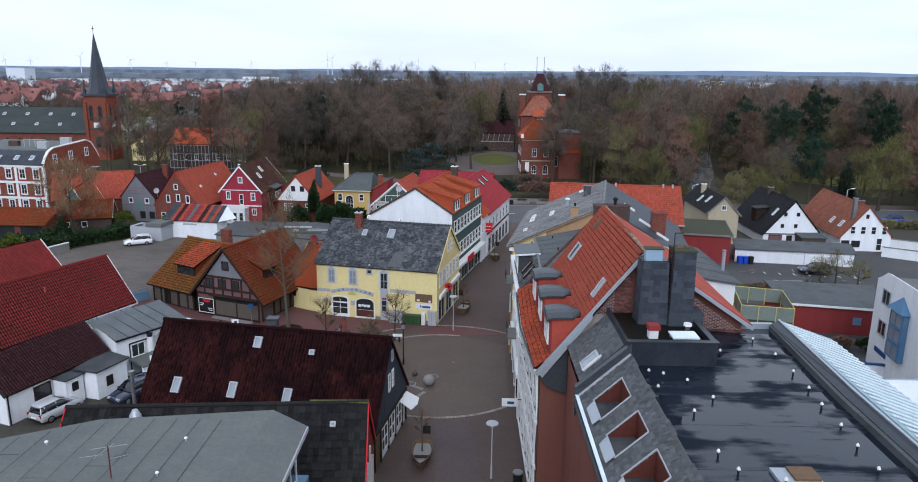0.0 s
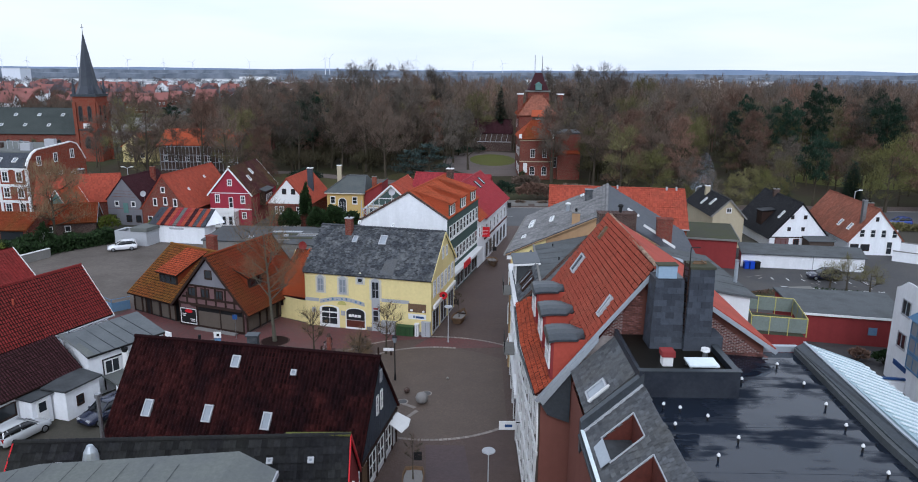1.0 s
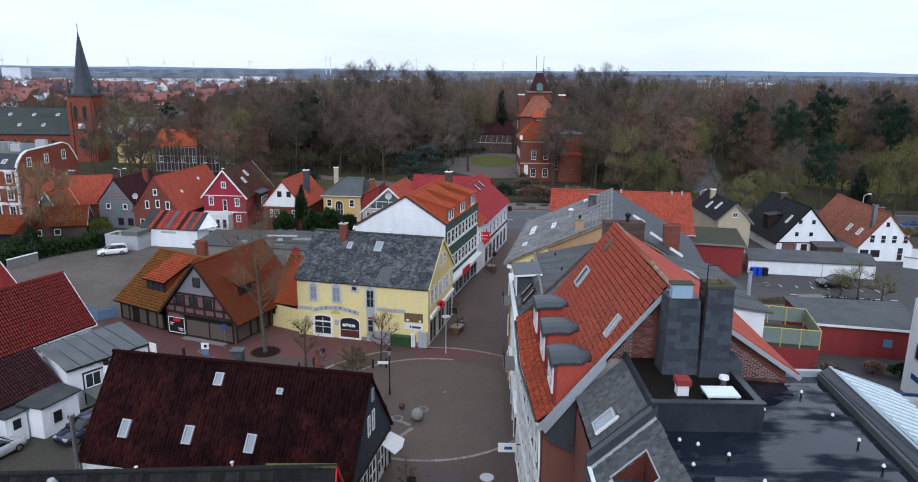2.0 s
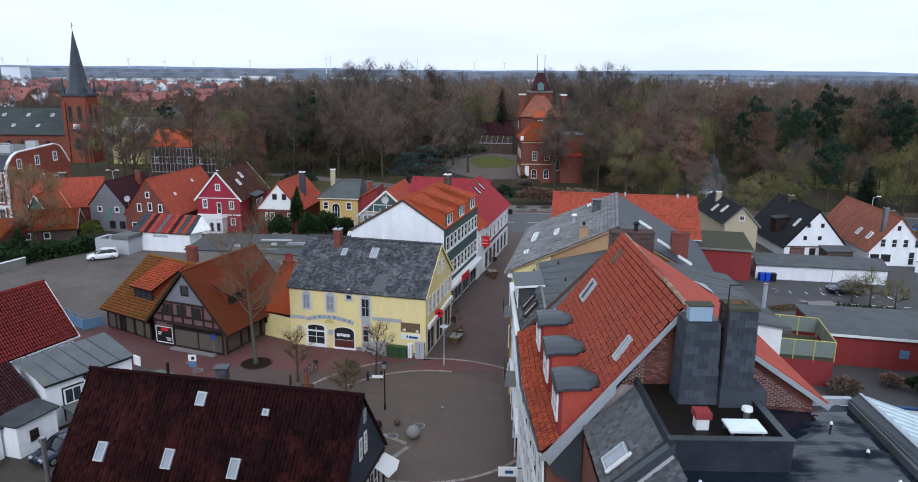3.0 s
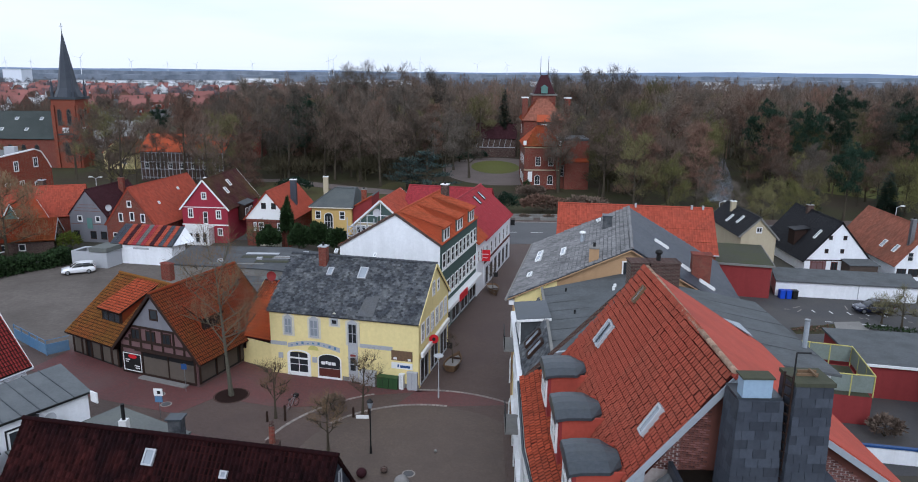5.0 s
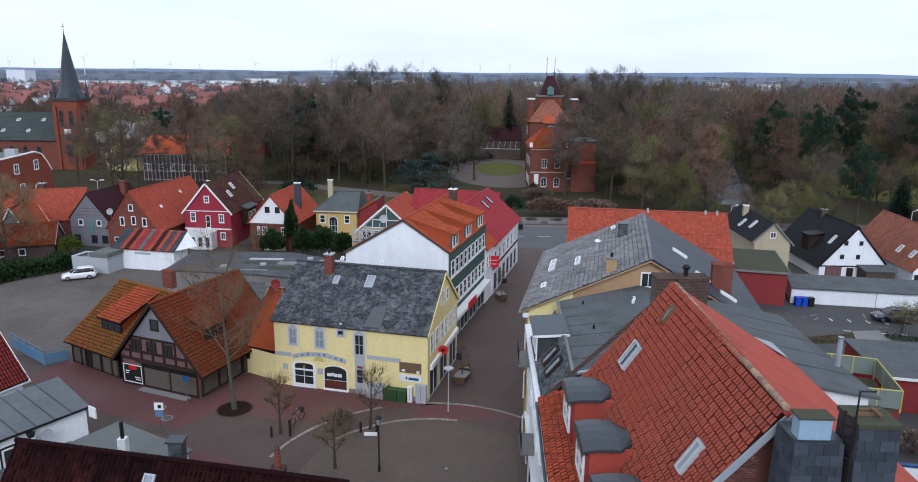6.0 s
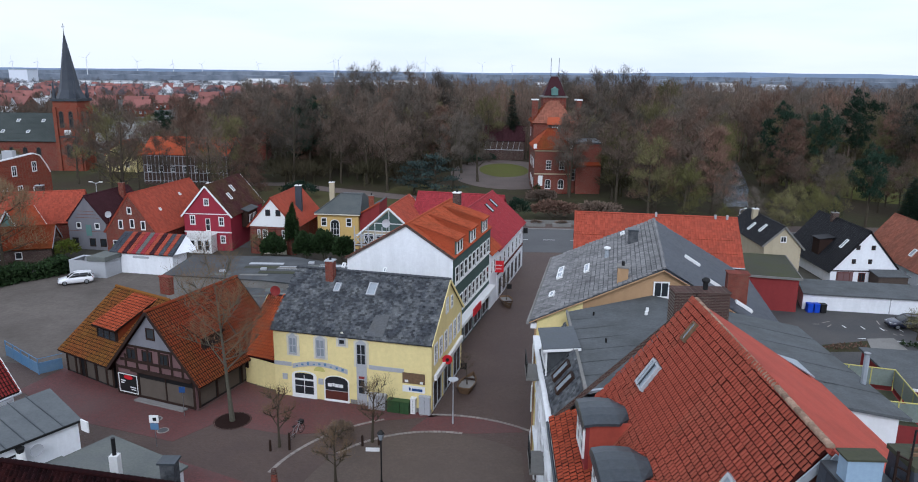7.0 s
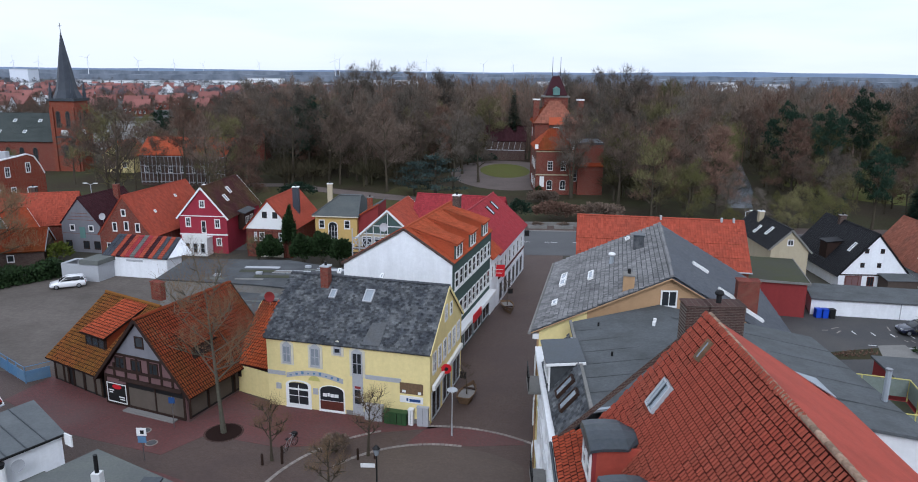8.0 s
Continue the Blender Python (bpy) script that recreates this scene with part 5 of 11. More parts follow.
# ---- right side: tan gable with corrugated roof ----
def tan_house():
    h = thing("tan_house", 13.5, 73, 0, "large tan rendered house with grey corrugated roof", "house")
    walls(h, [(4.75, 64.8, 10.95), (13.03, 64.8, 14.6), (21.6, 64.8, 9.6), (24.6, 80.6, 9.6), (16.3, 80.8, 14.5), (7.9, 81.0, 10.85)], TAN, label="tan rendered wall")
    part("yellow_corner", Mesh().slab([(4.88, 64.74, 0), (7.9, 64.74, 0), (7.9, 64.74, 12.25), (4.88, 64.74, 10.95)], (0, 0.04, 0)), YELLOW, h, "yellow painted end of the gable")
    pw = [(7.6, 81.4, 10.98), (4.32, 64.4, 11.0), (13.03, 64.5, 14.76), (16.35, 81.0, 14.72)]
    west = slope(h, pw, "wave", CORRUGATED, name="roof_west", label="weathered grey corrugated slope", seed=60)
    east = slope(h, [(22.2, 64.4, 9.45), (25.0, 80.8, 9.6), (16.35, 81.0, 14.72), (13.03, 64.5, 14.76)], "slate", SLATE_BLUE, name="roof_east", label="dark slate slope", seed=61)
    ridge(h, (13.03, 64.4, 14.82), (16.35, 81.0, 14.78), CORRUGATED, 0.12, 1.0)
    part("gutter", Mesh().tube((4.22, 64.3, 10.93), (7.5, 81.4, 10.9), 0.11), CONCRETE, h)
    part("eave_cornice", Mesh().beam((4.65, 64.6, 10.6), (7.75, 81.0, 10.55), 0.4, 0.35), STUCCO, h)
    rake(h, (4.32, 64.4, 10.9), (13.03, 64.4, 14.66), TAN, 0.04, 0.07)
    rake(h, (22.2, 64.35, 9.35), (13.03, 64.4, 14.66), TAN, 0.04, 0.07)
    f = Face((4.9, 64.8), (21.6, 64.8))
    window(h, f, 7.6, 12.7, 1.05, 1.1, 2, 1, off=0.01)
    chimney(h, 10.6, 65.6, 12.5, 14.55, 0.7, 0.8, TAN, CONCRETE, -10)
    chimney(h, 13.3, 75.2, 13.0, 15.0, 0.75, 0.9, SLATE, LEAD, -10, False)
    c = chimney(h, 19.25, 68.2, 10.5, 13.5, 1.4, 0.9, BRICK, BRICK, -8, False)
    for x, y, w, hh in ((7.7, 74.9, 1.5, 0.5), (7.4, 73.3, 1.5, 0.5), (9.3, 72.2, 2.1, 0.42), (6.3, 68.6, 1.0, 0.4), (13.4, 79.5, 0.8, 0.4)):
        skylight(h, west, x, y, w, hh, WPAINT)
    for x, y in ((18.0, 68.6), (19.4, 67.0), (17.2, 72.2)):
        skylight(h, east, x, y, 0.5, 1.3, WPAINT)
    v = part("roof_vent", Mesh().tube(west.over(11.0, 73.6), west.over(11.0, 73.6) + Vector((0, 0, 0.6)), 0.2, 0.16), ZINC, h)
    part("vent_cap", Mesh().ball(west.over(11.0, 73.6) + Vector((0, 0, 0.75)), 0.28, 0.28, 0.15), WPAINT, v)
    side = Face((7.9, 81.0), (4.75, 64.8))
    for k in range(6):
        for z in (1.0, 4.4, 7.5):
            window(h, side, 1.2 + k * 2.9, z, 1.1, 1.8, 2, 2)
    return h


tan_house()


# long orange-roofed house by the cross road
oh, orf, of, orr, ol = house("long_orange_house", "long low house with bright orange tile roof", (12.0, 97.6), -7.8, 18.1, 10.8, 6.75, 6.75, 10.95, "x", BRICK_O, TILE_PLAIN, "low", category="house", seed=70)
for dx in (9.0, 15.6, 16.9):
    part("roof_vent", Mesh().box(12.7 + dx, 12.9 + dx, 102.6 - dx * 0.137, 102.9 - dx * 0.137, 10.9, 11.4), GPAINT, oh)
rt_ = Mesh()
for z in (7.9, 9.1):
    q = orf["F"]
    rt_.beam(q.at(0.2, (z - 6.75) / (q.v.z), 0.07), q.at(18.0, (z - 6.75) / (q.v.z), 0.07), 0.04, 0.03)
part("tile_course_line", rt_, TILE_MOSS, oh)
part("eave_gutter", Mesh().tube(orf["F"].pts[0] + Vector((0, -0.08, 0)), orf["F"].pts[1] + Vector((0, -0.08, 0)), 0.08), GPAINT, oh)
# flat-roofed red annex
h = thing("flat_annex", 35, 106, 0, "red rendered flat-roofed annex with mossy roof", "annex")
walls(h, [(31.4, 101.4, 4.0), (38.5, 99.7, 4.0), (41.1, 110.4, 4.0), (33.6, 112.0, 4.0)], REDB)
part("flat_roof", Mesh().slab([(31.2, 101.2, 4.0), (38.7, 99.45, 4.0), (41.35, 110.6, 4.0), (33.5, 112.3, 4.0)], (0, 0, 0.2)), FELT_MOSS, h, "dark mossy felt roof")
part("roof_edge", Mesh().beam((31.2, 101.15, 4.12), (38.7, 99.4, 4.12), 0.1, 0.26).beam((38.75, 99.45, 4.12), (41.4, 110.6, 4.12), 0.1, 0.26), CONCRETE, h)
# cream, white and orange gabled houses in a row
h, r, f, rt, lf = house("cream_house", "cream rendered gabled house with dark tile roof", (39.15, 112.0), 0, 4.85, 13, 5.3, 5.0, 7.6, "y", CREAM, TILE_BLACK, "low", trim=CONCRETE, seed=80, oe=0.4)
window(h, f, 2.0, 5.6, 0.8, 0.8, 2, 1)
chimney(h, 41.0, 121.0, 6.8, 8.4, 0.7, 0.7, CREAM, WPAINT)
for x, y in ((40.4, 116), (40.0, 119)):
    skylight(h, r["L"], x, y, 0.6, 1.4, WPAINT)
h, r, f, rt, lf = house("white_gable_house", "white gabled house with steep black tile roof", (48.3, 112.0), 0, 9.1, 14.5, 1.8, 1.8, 7.1, "y", WHITE, TILE_BLACK, "low", seed=82, oe=0.3, og=0.1)
for s, z in ((2.95, 4.8), (4.95, 4.8), (2.6, 2.9), (4.75, 2.9)):
    window(h, f, s, z, 0.5, 0.55, 1, 1, TIMBER)
part("timber_band", Mesh().box(0.8, 3.0, -0.06, 0, 0.2, 1.7, f.m(0, 0)), PINK, h)
part("timber_sill", Mesh().box(0.0, 9.0, -0.08, 0, 1.75, 1.9, f.m(0, 0)), TIMBER, h)
for s, w in ((0.9, 1.7), (3.7, 0.9), (5.4, 2.8)):
    window(h, f, s, 0.3, w, 1.3, 2, 1, TIMBER_RED)
chimney(h, 52.7, 121.5, 6.0, 7.9, 0.9, 0.6, BRICK_D)
dm_ = part("dormer", Mesh().box(48.9, 50.9, 117.2, 119.2, 2.6, 4.9), TIMBER, h, "flat dark dormer in the black slope")
part("dormer_roof", Mesh().slab([(48.7, 117.0, 4.9), (51.3, 117.0, 5.2), (51.3, 119.4, 5.2), (48.7, 119.4, 4.9)], (0, 0, 0.1)), TILE_BLACK, dm_)
skylight(h, r["L"], 50.9, 114.4, 0.5, 1.5, WPAINT)
ln = thing("lean_to", 55.5, 110.8, 0.03, "low grey lean-to shed before the white gable", "shed")
walls(ln, [(53.4, 109.6, 1.7), (57.2, 109.6, 1.7), (57.2, 111.9, 2.0), (53.4, 111.9, 2.0)], BROWNW, base=0.03)
part("flat_roof", Mesh().slab([(53.2, 109.4, 1.72), (57.4, 109.4, 1.72), (57.4, 111.9, 2.02), (53.2, 111.9, 2.02)], (0, 0, 0.1)), FELT_MID, ln)
h, r, f, rt, lf = house("orange_roof_house", "white gabled house with orange tile roof", (58.9, 108.6), -4, 7.5, 17.5, 2.3, 2.6, 7.0, "y", WHITE, TILE_FADED, "low", seed=84, oe=0.35, og=0.15, rp=0.5)
for s in (1.3, 2.85, 4.4, 6.0):
    window(h, f, s, 2.75, 0.8, 1.25, 1, 2)
window(h, f, 3.4, 5.3, 0.45, 0.6, 1, 1, TIMBER)
window(h, f, 0.2, 0.7, 1.2, 1.0, 2, 1, TIMBER)
window(h, f, 1.7, 0.7, 1.3, 1.0, 2, 1, TIMBER)
window(h, f, 5.4, 0.2, 0.9, 2.0, 1, 2)
st = chimney(h, 61.0, 109.6, 4.6, 8.2, 0.55, 0.55, STEEL, STEEL)
chimney(h, 63.2, 112, 5.8, 7.4, 0.9, 0.6, BRICK)
for x, y in ((60.2, 111.2), (60.4, 114.5)):
    skylight(h, r["L"], x, y, 0.8, 1.2, WPAINT)
# garage row
h = thing("garage_row", 47, 99, 0, "long white garage wall with grey felt roof", "garage")
walls(h, [(39.8, 101.0, 1.9), (55.9, 98.6, 1.9), (57.4, 103.0, 2.2), (41.2, 105.6, 2.2)], WHITE)
part("flat_roof", Mesh().slab([(39.6, 100.7, 1.95), (56.1, 98.3, 1.95), (57.6, 103.2, 2.3), (41.0, 105.9, 2.3)], (0, 0, 0.14)), FELT_MID, h, "grey felt roof")
part("joint", Mesh().box(-0.05, 0.05, -0.04, 0, 0, 1.9, Face((39.8, 101.0), (55.9, 98.6)).m(9.6, 0)), GPAINT, h)
# low red wall shed and caged terrace
h = thing("red_shed", 39.5, 74, 0, "low red rendered shed with wide grey felt roof", "shed")
walls(h, [(34.9, 72.5, 3.0), (44.6, 70.5, 3.0), (47.2, 79.0, 3.0), (35.9, 80.6, 3.0)], REDB)
part("flat_roof", Mesh().slab([(34.7, 72.25, 3.0), (44.8, 70.2, 3.0), (47.5, 79.2, 3.0), (35.7, 80.9, 3.0)], (0, 0, 0.18)), FELT_MID, h, "grey felt roof")
part("roof_edge", Mesh().beam((34.7, 72.2, 3.08), (44.8, 70.15, 3.08), 0.08, 0.22), WPAINT, h)
part("wall_sign", Mesh().box(0, 0.8, -0.05, 0, 1.2, 2.0, Face((34.9, 72.5), (44.6, 70.5)).m(6.6, 0)), LBLUE, h, "small blue plate")
h = thing("caged_terrace", 32, 73, 0, "brown walled terrace with yellow railing and pale panels", "terrace")
walls(h, [(28.3, 68.2, 2.4), (33.2, 67.2, 2.4), (34.6, 73.4, 2.4), (29.8, 74.8, 2.4)], REDB)
part("deck", Mesh().slab([(28.4, 68.3, 2.3), (33.1, 67.3, 2.3), (34.5, 73.3, 2.3), (29.9, 74.7, 2.3)], (0, 0, 0.1)), FELT_MOSS, h)
cor = [(28.3, 68.2), (33.2, 67.2), (34.6, 73.4), (29.8, 74.8)]
for (ax, ay), (bx, by) in zip(cor, cor[1:] + cor[:1]):
    n = 3
    for i in range(n):
        k = i / n
        part("railing_post", Mesh().tube((ax + (bx - ax) * k, ay + (by - ay) * k, 2.4), (ax + (bx - ax) * k, ay + (by - ay) * k, 4.2), 0.05), YPAINT, h)
    part("railing_bar", Mesh().tube((ax, ay, 4.2), (bx, by, 4.2), 0.05), YPAINT, h)
    fc = Face((ax, ay), (bx, by))
    part("railing_panel", Mesh().box(0.08, fc.len - 0.08, -0.012, 0.012, 2.75, 4.12, fc.m(0, 0)), FROSTED, h, "frosted pale green panel")
# white and blue building at the right
h = thing("white_blue_building", 45, 57, 0, "white rendered building with blue window bays", "building")
walls(h, [(39.22, 64.3, 8.4), (39.12, 63.55, 8.75), (38.98, 62.5, 9.4), (37.6, 52, 9.45), (60, 48, 9.45), (62, 62, 8.7)], WHITE)
part("flat_roof", Mesh().slab([(39.2, 61.8, 9.0), (38.0, 52.4, 9.0), (59.7, 48.4, 9.0), (61.0, 60.6, 9.0)], (0, 0, 0.1)), FELT, h)
f = Face((39.3, 64.9), (37.6, 52.0))
for z in (3.5, 6.45):
    window(h, f, 2.1, z, 1.55, 1.4, 2, 1, GPAINT)
bay = part("window_bay", Mesh().box(5.0, 7.5, -0.45, 0, 2.6, 7.0, f.m(0, 0)), LBLUE, h, "blue framed glazed bay")
for z in (2.75, 4.2, 5.6):
    window(bay, f, 5.15, z, 2.2, 1.25, 2, 1, LBLUE, SKYGLASS, off=0.47)
part("bay_roof", Mesh().add([f.p(4.8, 7.0, 0.75), f.p(7.7, 7.0, 0.75), f.p(7.7, 7.0, 0.0), f.p(4.8, 7.0, 0.0), f.p(6.0, 8.2, 0.02)], [(3, 2, 1, 0), (0, 1, 4), (1, 2, 4), (2, 3, 4), (3, 0, 4)]), LBLUE, bay, "pointed blue canopy over the bay")
part("wall_sign", Mesh().box(2.1, 4.4, -0.08, 0, 1.75, 2.2, f.m(0, 0)), BPAINT, h, "narrow blue sign strip")
an_ = thing("flat_roof_annex", 29, 36, 0, "low annex with pale lilac flat roof beside the metal slope", "annex")
walls(an_, [(21.6, 28, 7.9), (38, 28, 7.9), (38, 41.9, 7.9), (21.6, 41.9, 7.9)], LILAC)
part("flat_roof", Mesh().slab([(21.5, 27.9, 7.9), (38.1, 27.9, 7.9), (38.1, 42.0, 7.9), (21.5, 42.0, 7.9)], (0, 0, 0.12)), LILAC, an_)
part("roof_edge", Mesh().beam((21.5, 42.03, 7.98), (38.1, 42.03, 7.98), 0.08, 0.2), ZINC, an_)
lw = thing("low_wall", 33, 60.5, 0, "low white yard wall with blue rail", "wall")
part("wall", Mesh().slab([(21.5, 63.5, 0), (39.0, 60.5, 0), (39.0, 60.5, 1.1), (21.5, 63.5, 1.1)], (0.05, -0.25, 0)), WHITE, lw)
part("rail", Mesh().beam((21.5, 63.4, 1.25), (39.0, 60.4, 1.25), 0.3, 0.14), BPAINT, lw)


# ---- left side: yellow inn ----
def yellow_house():
    h, r, f, rt, lf = house("yellow_house", "pale yellow rendered inn with lichened grey slate roof", (-16.3, 75.4), -12.8, 13.95, 9.9, 6.1, 6.1, 9.85, "x", YELLOW, SLATE, "slate", rp=0.53, oe=0.3, og=0.15, seed=100, single=True)
    for s, z, w, hh in ((1.45, 3.95, 0.75, 1.5), (3.9, 3.9, 0.85, 1.6), (5.95, 5.2, 0.65, 0.55), (7.5, 3.6, 0.9, 1.9)):
        window(h, f, s, z, w, hh, 2 if w > 0.7 else 1, 2 if hh > 1 else 1, GPAINT, SKYGLASS if z < 4.5 and s < 5 else None, arch=0.0, t=0.1, off=0.06)
        part("window_surround", Mesh().slab([f.p(s - 0.2, z - 0.2, 0.004), f.p(s + w + 0.2, z - 0.2, 0.004), f.p(s + w + 0.2, z + hh + 0.1, 0.004), f.p(s + w / 2, z + hh + 0.6, 0.004), f.p(s - 0.2, z + hh + 0.1, 0.004)], f.out * 0.05), CREAMW, h, "pale pointed window surround")
        part("pointed_hood", Mesh().slab([f.p(s - 0.02, z + hh, 0.055), f.p(s + w + 0.02, z + hh, 0.055), f.p(s + w / 2, z + hh + 0.38, 0.055)], f.out * 0.05), GPAINT, h, "pointed grey-white window head")
    # tall stair bay below the last pointed window
    part("stair_panel", Mesh().box(7.5, 8.4, -0.06, 0, 0.0, 3.5, f.m(0, 0)), GPAINT, h)
    window(h, f, 7.6, 1.0, 0.7, 1.4, 1, 2, GPAINT, off=0.06)
    # arched white double door and dark arched window
    d = window(h, f, 1.6, 0.12, 2.25, 1.95, 2, 2, WPAINT, arch=0.4, t=0.26, name="door")
    part("door_transom", Mesh().box(1.62, 3.83, -0.08, -0.02, 1.62, 1.76, f.m(0, 0)).box(1.62, 3.83, -0.08, -0.02, 0.12, 0.3, f.m(0, 0)), WPAINT, h)
    a = window(h, f, 4.55, 0.12, 2.25, 1.75, 1, 2, WPAINT, arch=0.5, t=0.1, name="door")
    part("door_leaf", Mesh().box(4.65, 6.7, -0.05, -0.026, 0.2, 1.0, f.m(0, 0)), TIMBER_RED, h, "dark red wooden lower panel")
    bars = Mesh()
    for k, (s, w, z) in enumerate(((4.9, 0.35, 1.35), (5.3, 0.2, 1.4), (5.55, 0.3, 1.35), (5.9, 0.35, 1.35))):
        bars.box(s, s + w, -0.06, -0.028, z, z + 0.28, f.m(0, 0))
    part("lettering", bars, WPAINT, h)
    # curved painted sign over the doors
    rings = []
    for i in range(11):
        s0 = 1.7 + i * 0.5
        z0 = 2.62 + 0.42 * math.sin(math.pi * (s0 - 1.7) / 5.0)
        rings.append([f.p(s0, z0, 0.03), f.p(s0, z0 + 0.42, 0.03), f.p(s0, z0 + 0.42, 0.06), f.p(s0, z0, 0.06)])
    sgn = Mesh().sweep(rings)
    sg = part("painted_sign", sgn, GPAINT, h, "curved pale sign with blue lettering")
    tx = Mesh()
    for i in range(9):
        s = 1.95 + i * 0.52
        z = 2.7 + 0.42 * math.sin(math.pi * (s + 0.15 - 1.7) / 5.0)
        tx.box(s + 0.06, s + 0.26, -0.085, -0.062, z + 0.05, z + 0.13 + 0.08 * (i % 3), f.m(0, 0))
    part("lettering", tx, LBLUE, sg)
    part("sun_mark", Mesh().slab([f.p(4.15 + 0.5 * math.cos(a), 2.6 + 0.42 * math.sin(a), 0.02) for a in np.linspace(0, math.pi, 9)], f.out * 0.03), YPAINT, h)
    for s0, s1, z in ((0, 1.6, 2.95), (8.6, 11.6, 3.5)):
        part("string_band", Mesh().beam(f.p(s0, z, 0.02), f.p(s1, z, 0.02), 0.04, 0.36), GPAINT, h, "faded grey band on the wall")
    sgd = part("round_sign", Mesh().tube((-1.55, 75.3, 3.5), (-1.55, 75.38, 3.5), 0.42, 0.42, 18), RPAINT, h, "round red hanging sign with dark rim")
    part("sign_face", Mesh().tube((-1.55, 75.26, 3.5), (-1.55, 75.31, 3.5), 0.16, 0.16, 14), BLACK, sgd)
    part("sign_arm", Mesh().beam((-2.2, 75.34, 3.6), (-1.5, 75.34, 3.6), 0.05, 0.05), BLACK, sgd)
    b = part("board", Mesh().box(11.5, 13.4, -0.07, 0, 2.5, 3.4, f.m(0, 0)), WOODB, h, "brown painted sign board")
    part("board_mark", Mesh().box(11.7, 12.0, -0.09, -0.072, 2.6, 2.8, f.m(0, 0)).box(13.0, 13.25, -0.09, -0.072, 2.55, 2.75, f.m(0, 0)), WPAINT, b)
    b = part("sign_plate", Mesh().box(11.5, 13.4, -0.07, 0, 1.75, 2.3, f.m(0, 0)), WPAINT, h, "white sign plate with blue bars")
    part("lettering", Mesh().box(12.05, 12.2, -0.09, -0.072, 1.9, 2.15, f.m(0, 0)).box(12.3, 13.2, -0.09, -0.072, 1.88, 2.1, f.m(0, 0)), BPAINT, b)
    for s, z in ((0.75, 1.55), (4.05, 1.45)):
        part("menu_box", Mesh().box(s, s + 0.42, -0.1, 0, z, z + 0.5, f.m(0, 0)), GPAINT, h)
    part("notice", Mesh().box(7.7, 8.2, -0.085, -0.062, 2.3, 2.6, f.m(0, 0)), REDB, h)
    # plinth
    part("plinth", Mesh().beam(f.p(6.9, 0.2, 0.02), f.p(13.95, 0.2, 0.02), 0.06, 0.4), CONCRETE, h)
    # east gable
    window(h, rt, 4.2, 7.2, 0.8, 1.3, 2, 2)
    window(h, rt, 5.8, 7.2, 0.7, 1.1, 1, 2)
    for s in (0.7, 2.2, 3.7, 5.2, 6.7, 8.2):
        window(h, rt, s, 4.0, 0.95, 1.7, 2, 2)
    for s in (0.4, 3.6, 6.8):
        window(h, rt, s, 0.2, 2.4, 2.4, 2, 1, GPAINT)
    part("shop_fascia", Mesh().beam(rt.p(0.2, 3.1, 0.25), rt.p(9.6, 3.1, 0.12), 0.25, 0.4), WPAINT, h, "white shop fascia over the side front")
    for a, b in ((r["F"].pts[1], r["F"].pts[2]), (r["B"].pts[0], r["B"].pts[3])):
        rake(h, a - Vector((0, 0, 0.1)), b - Vector((0, 0, 0.1)), YELLOW)
    chimney(h, -12.0, 79.0, 8.9, 11.0, 0.7, 0.7, BRICK, GPAINT, -13)
    for x, y, w, hh in ((-11.2, 78.0, 0.55, 0.9), (-8.1, 77.4, 0.8, 1.3)):
        skylight(h, r["F"], x, y, w, hh)
    for x, y in ((-11.0, 80.0), (-7.2, 79.0)):
        skylight(h, r["F"], x, y, 0.3, 0.5, WPAINT, "roof_step")
    part("patch", Mesh().slab([r["F"].at(8.5, 0.3, 0.05), r["F"].at(10.0, 0.3, 0.05), r["F"].at(10.0, 2.4, 0.05), r["F"].at(8.8, 2.4, 0.05)], r["F"].n * 0.02), SLATE_WARM, h, "patch of brownish replaced slates")
    # utility boxes at the wall
    for name, s, w, d, z, m_, lab in (("utility_cabinet", 8.7, 1.45, 0.5, 1.3, GPAINT, "grey metal utility cabinet at the yellow wall"), ("green_bin", 10.35, 1.05, 0.6, 1.05, GREENP, "dark green bin at the yellow wall"), ("green_bin", 11.45, 0.75, 0.6, 1.05, GREENP, "dark green bin at the yellow wall"), ("white_cabinet", 12.3, 0.4, 0.4, 1.35, WPAINT, "narrow white cabinet at the yellow wall"), ("wall_cabinet", 13.0, 0.9, 0.3, 1.6, GPAINT, "pale grey wall cabinet by the corner")):
        o = f.p(s + w / 2, 0.04, d / 2 + 0.08)
        c = thing(name, o.x, o.y, 0.04, lab, "cabinet", "boxes along the yellow wall", yaw=-12.8)
        mm = f.m(s, 0.04, 0.08)
        part("body", Mesh().box(0, w, -d, 0, 0, z - 0.08, mm), m_, c)
        part("lid", Mesh().box(-0.03, w + 0.03, -d - 0.03, 0.02, z - 0.08, z, mm), m_, c)
        part("seam", Mesh().box(w / 2 - 0.01, w / 2 + 0.01, -d - 0.008, -d, 0.1, z - 0.1, mm), BLACK, c)
    return h, r, f


yellow_house()
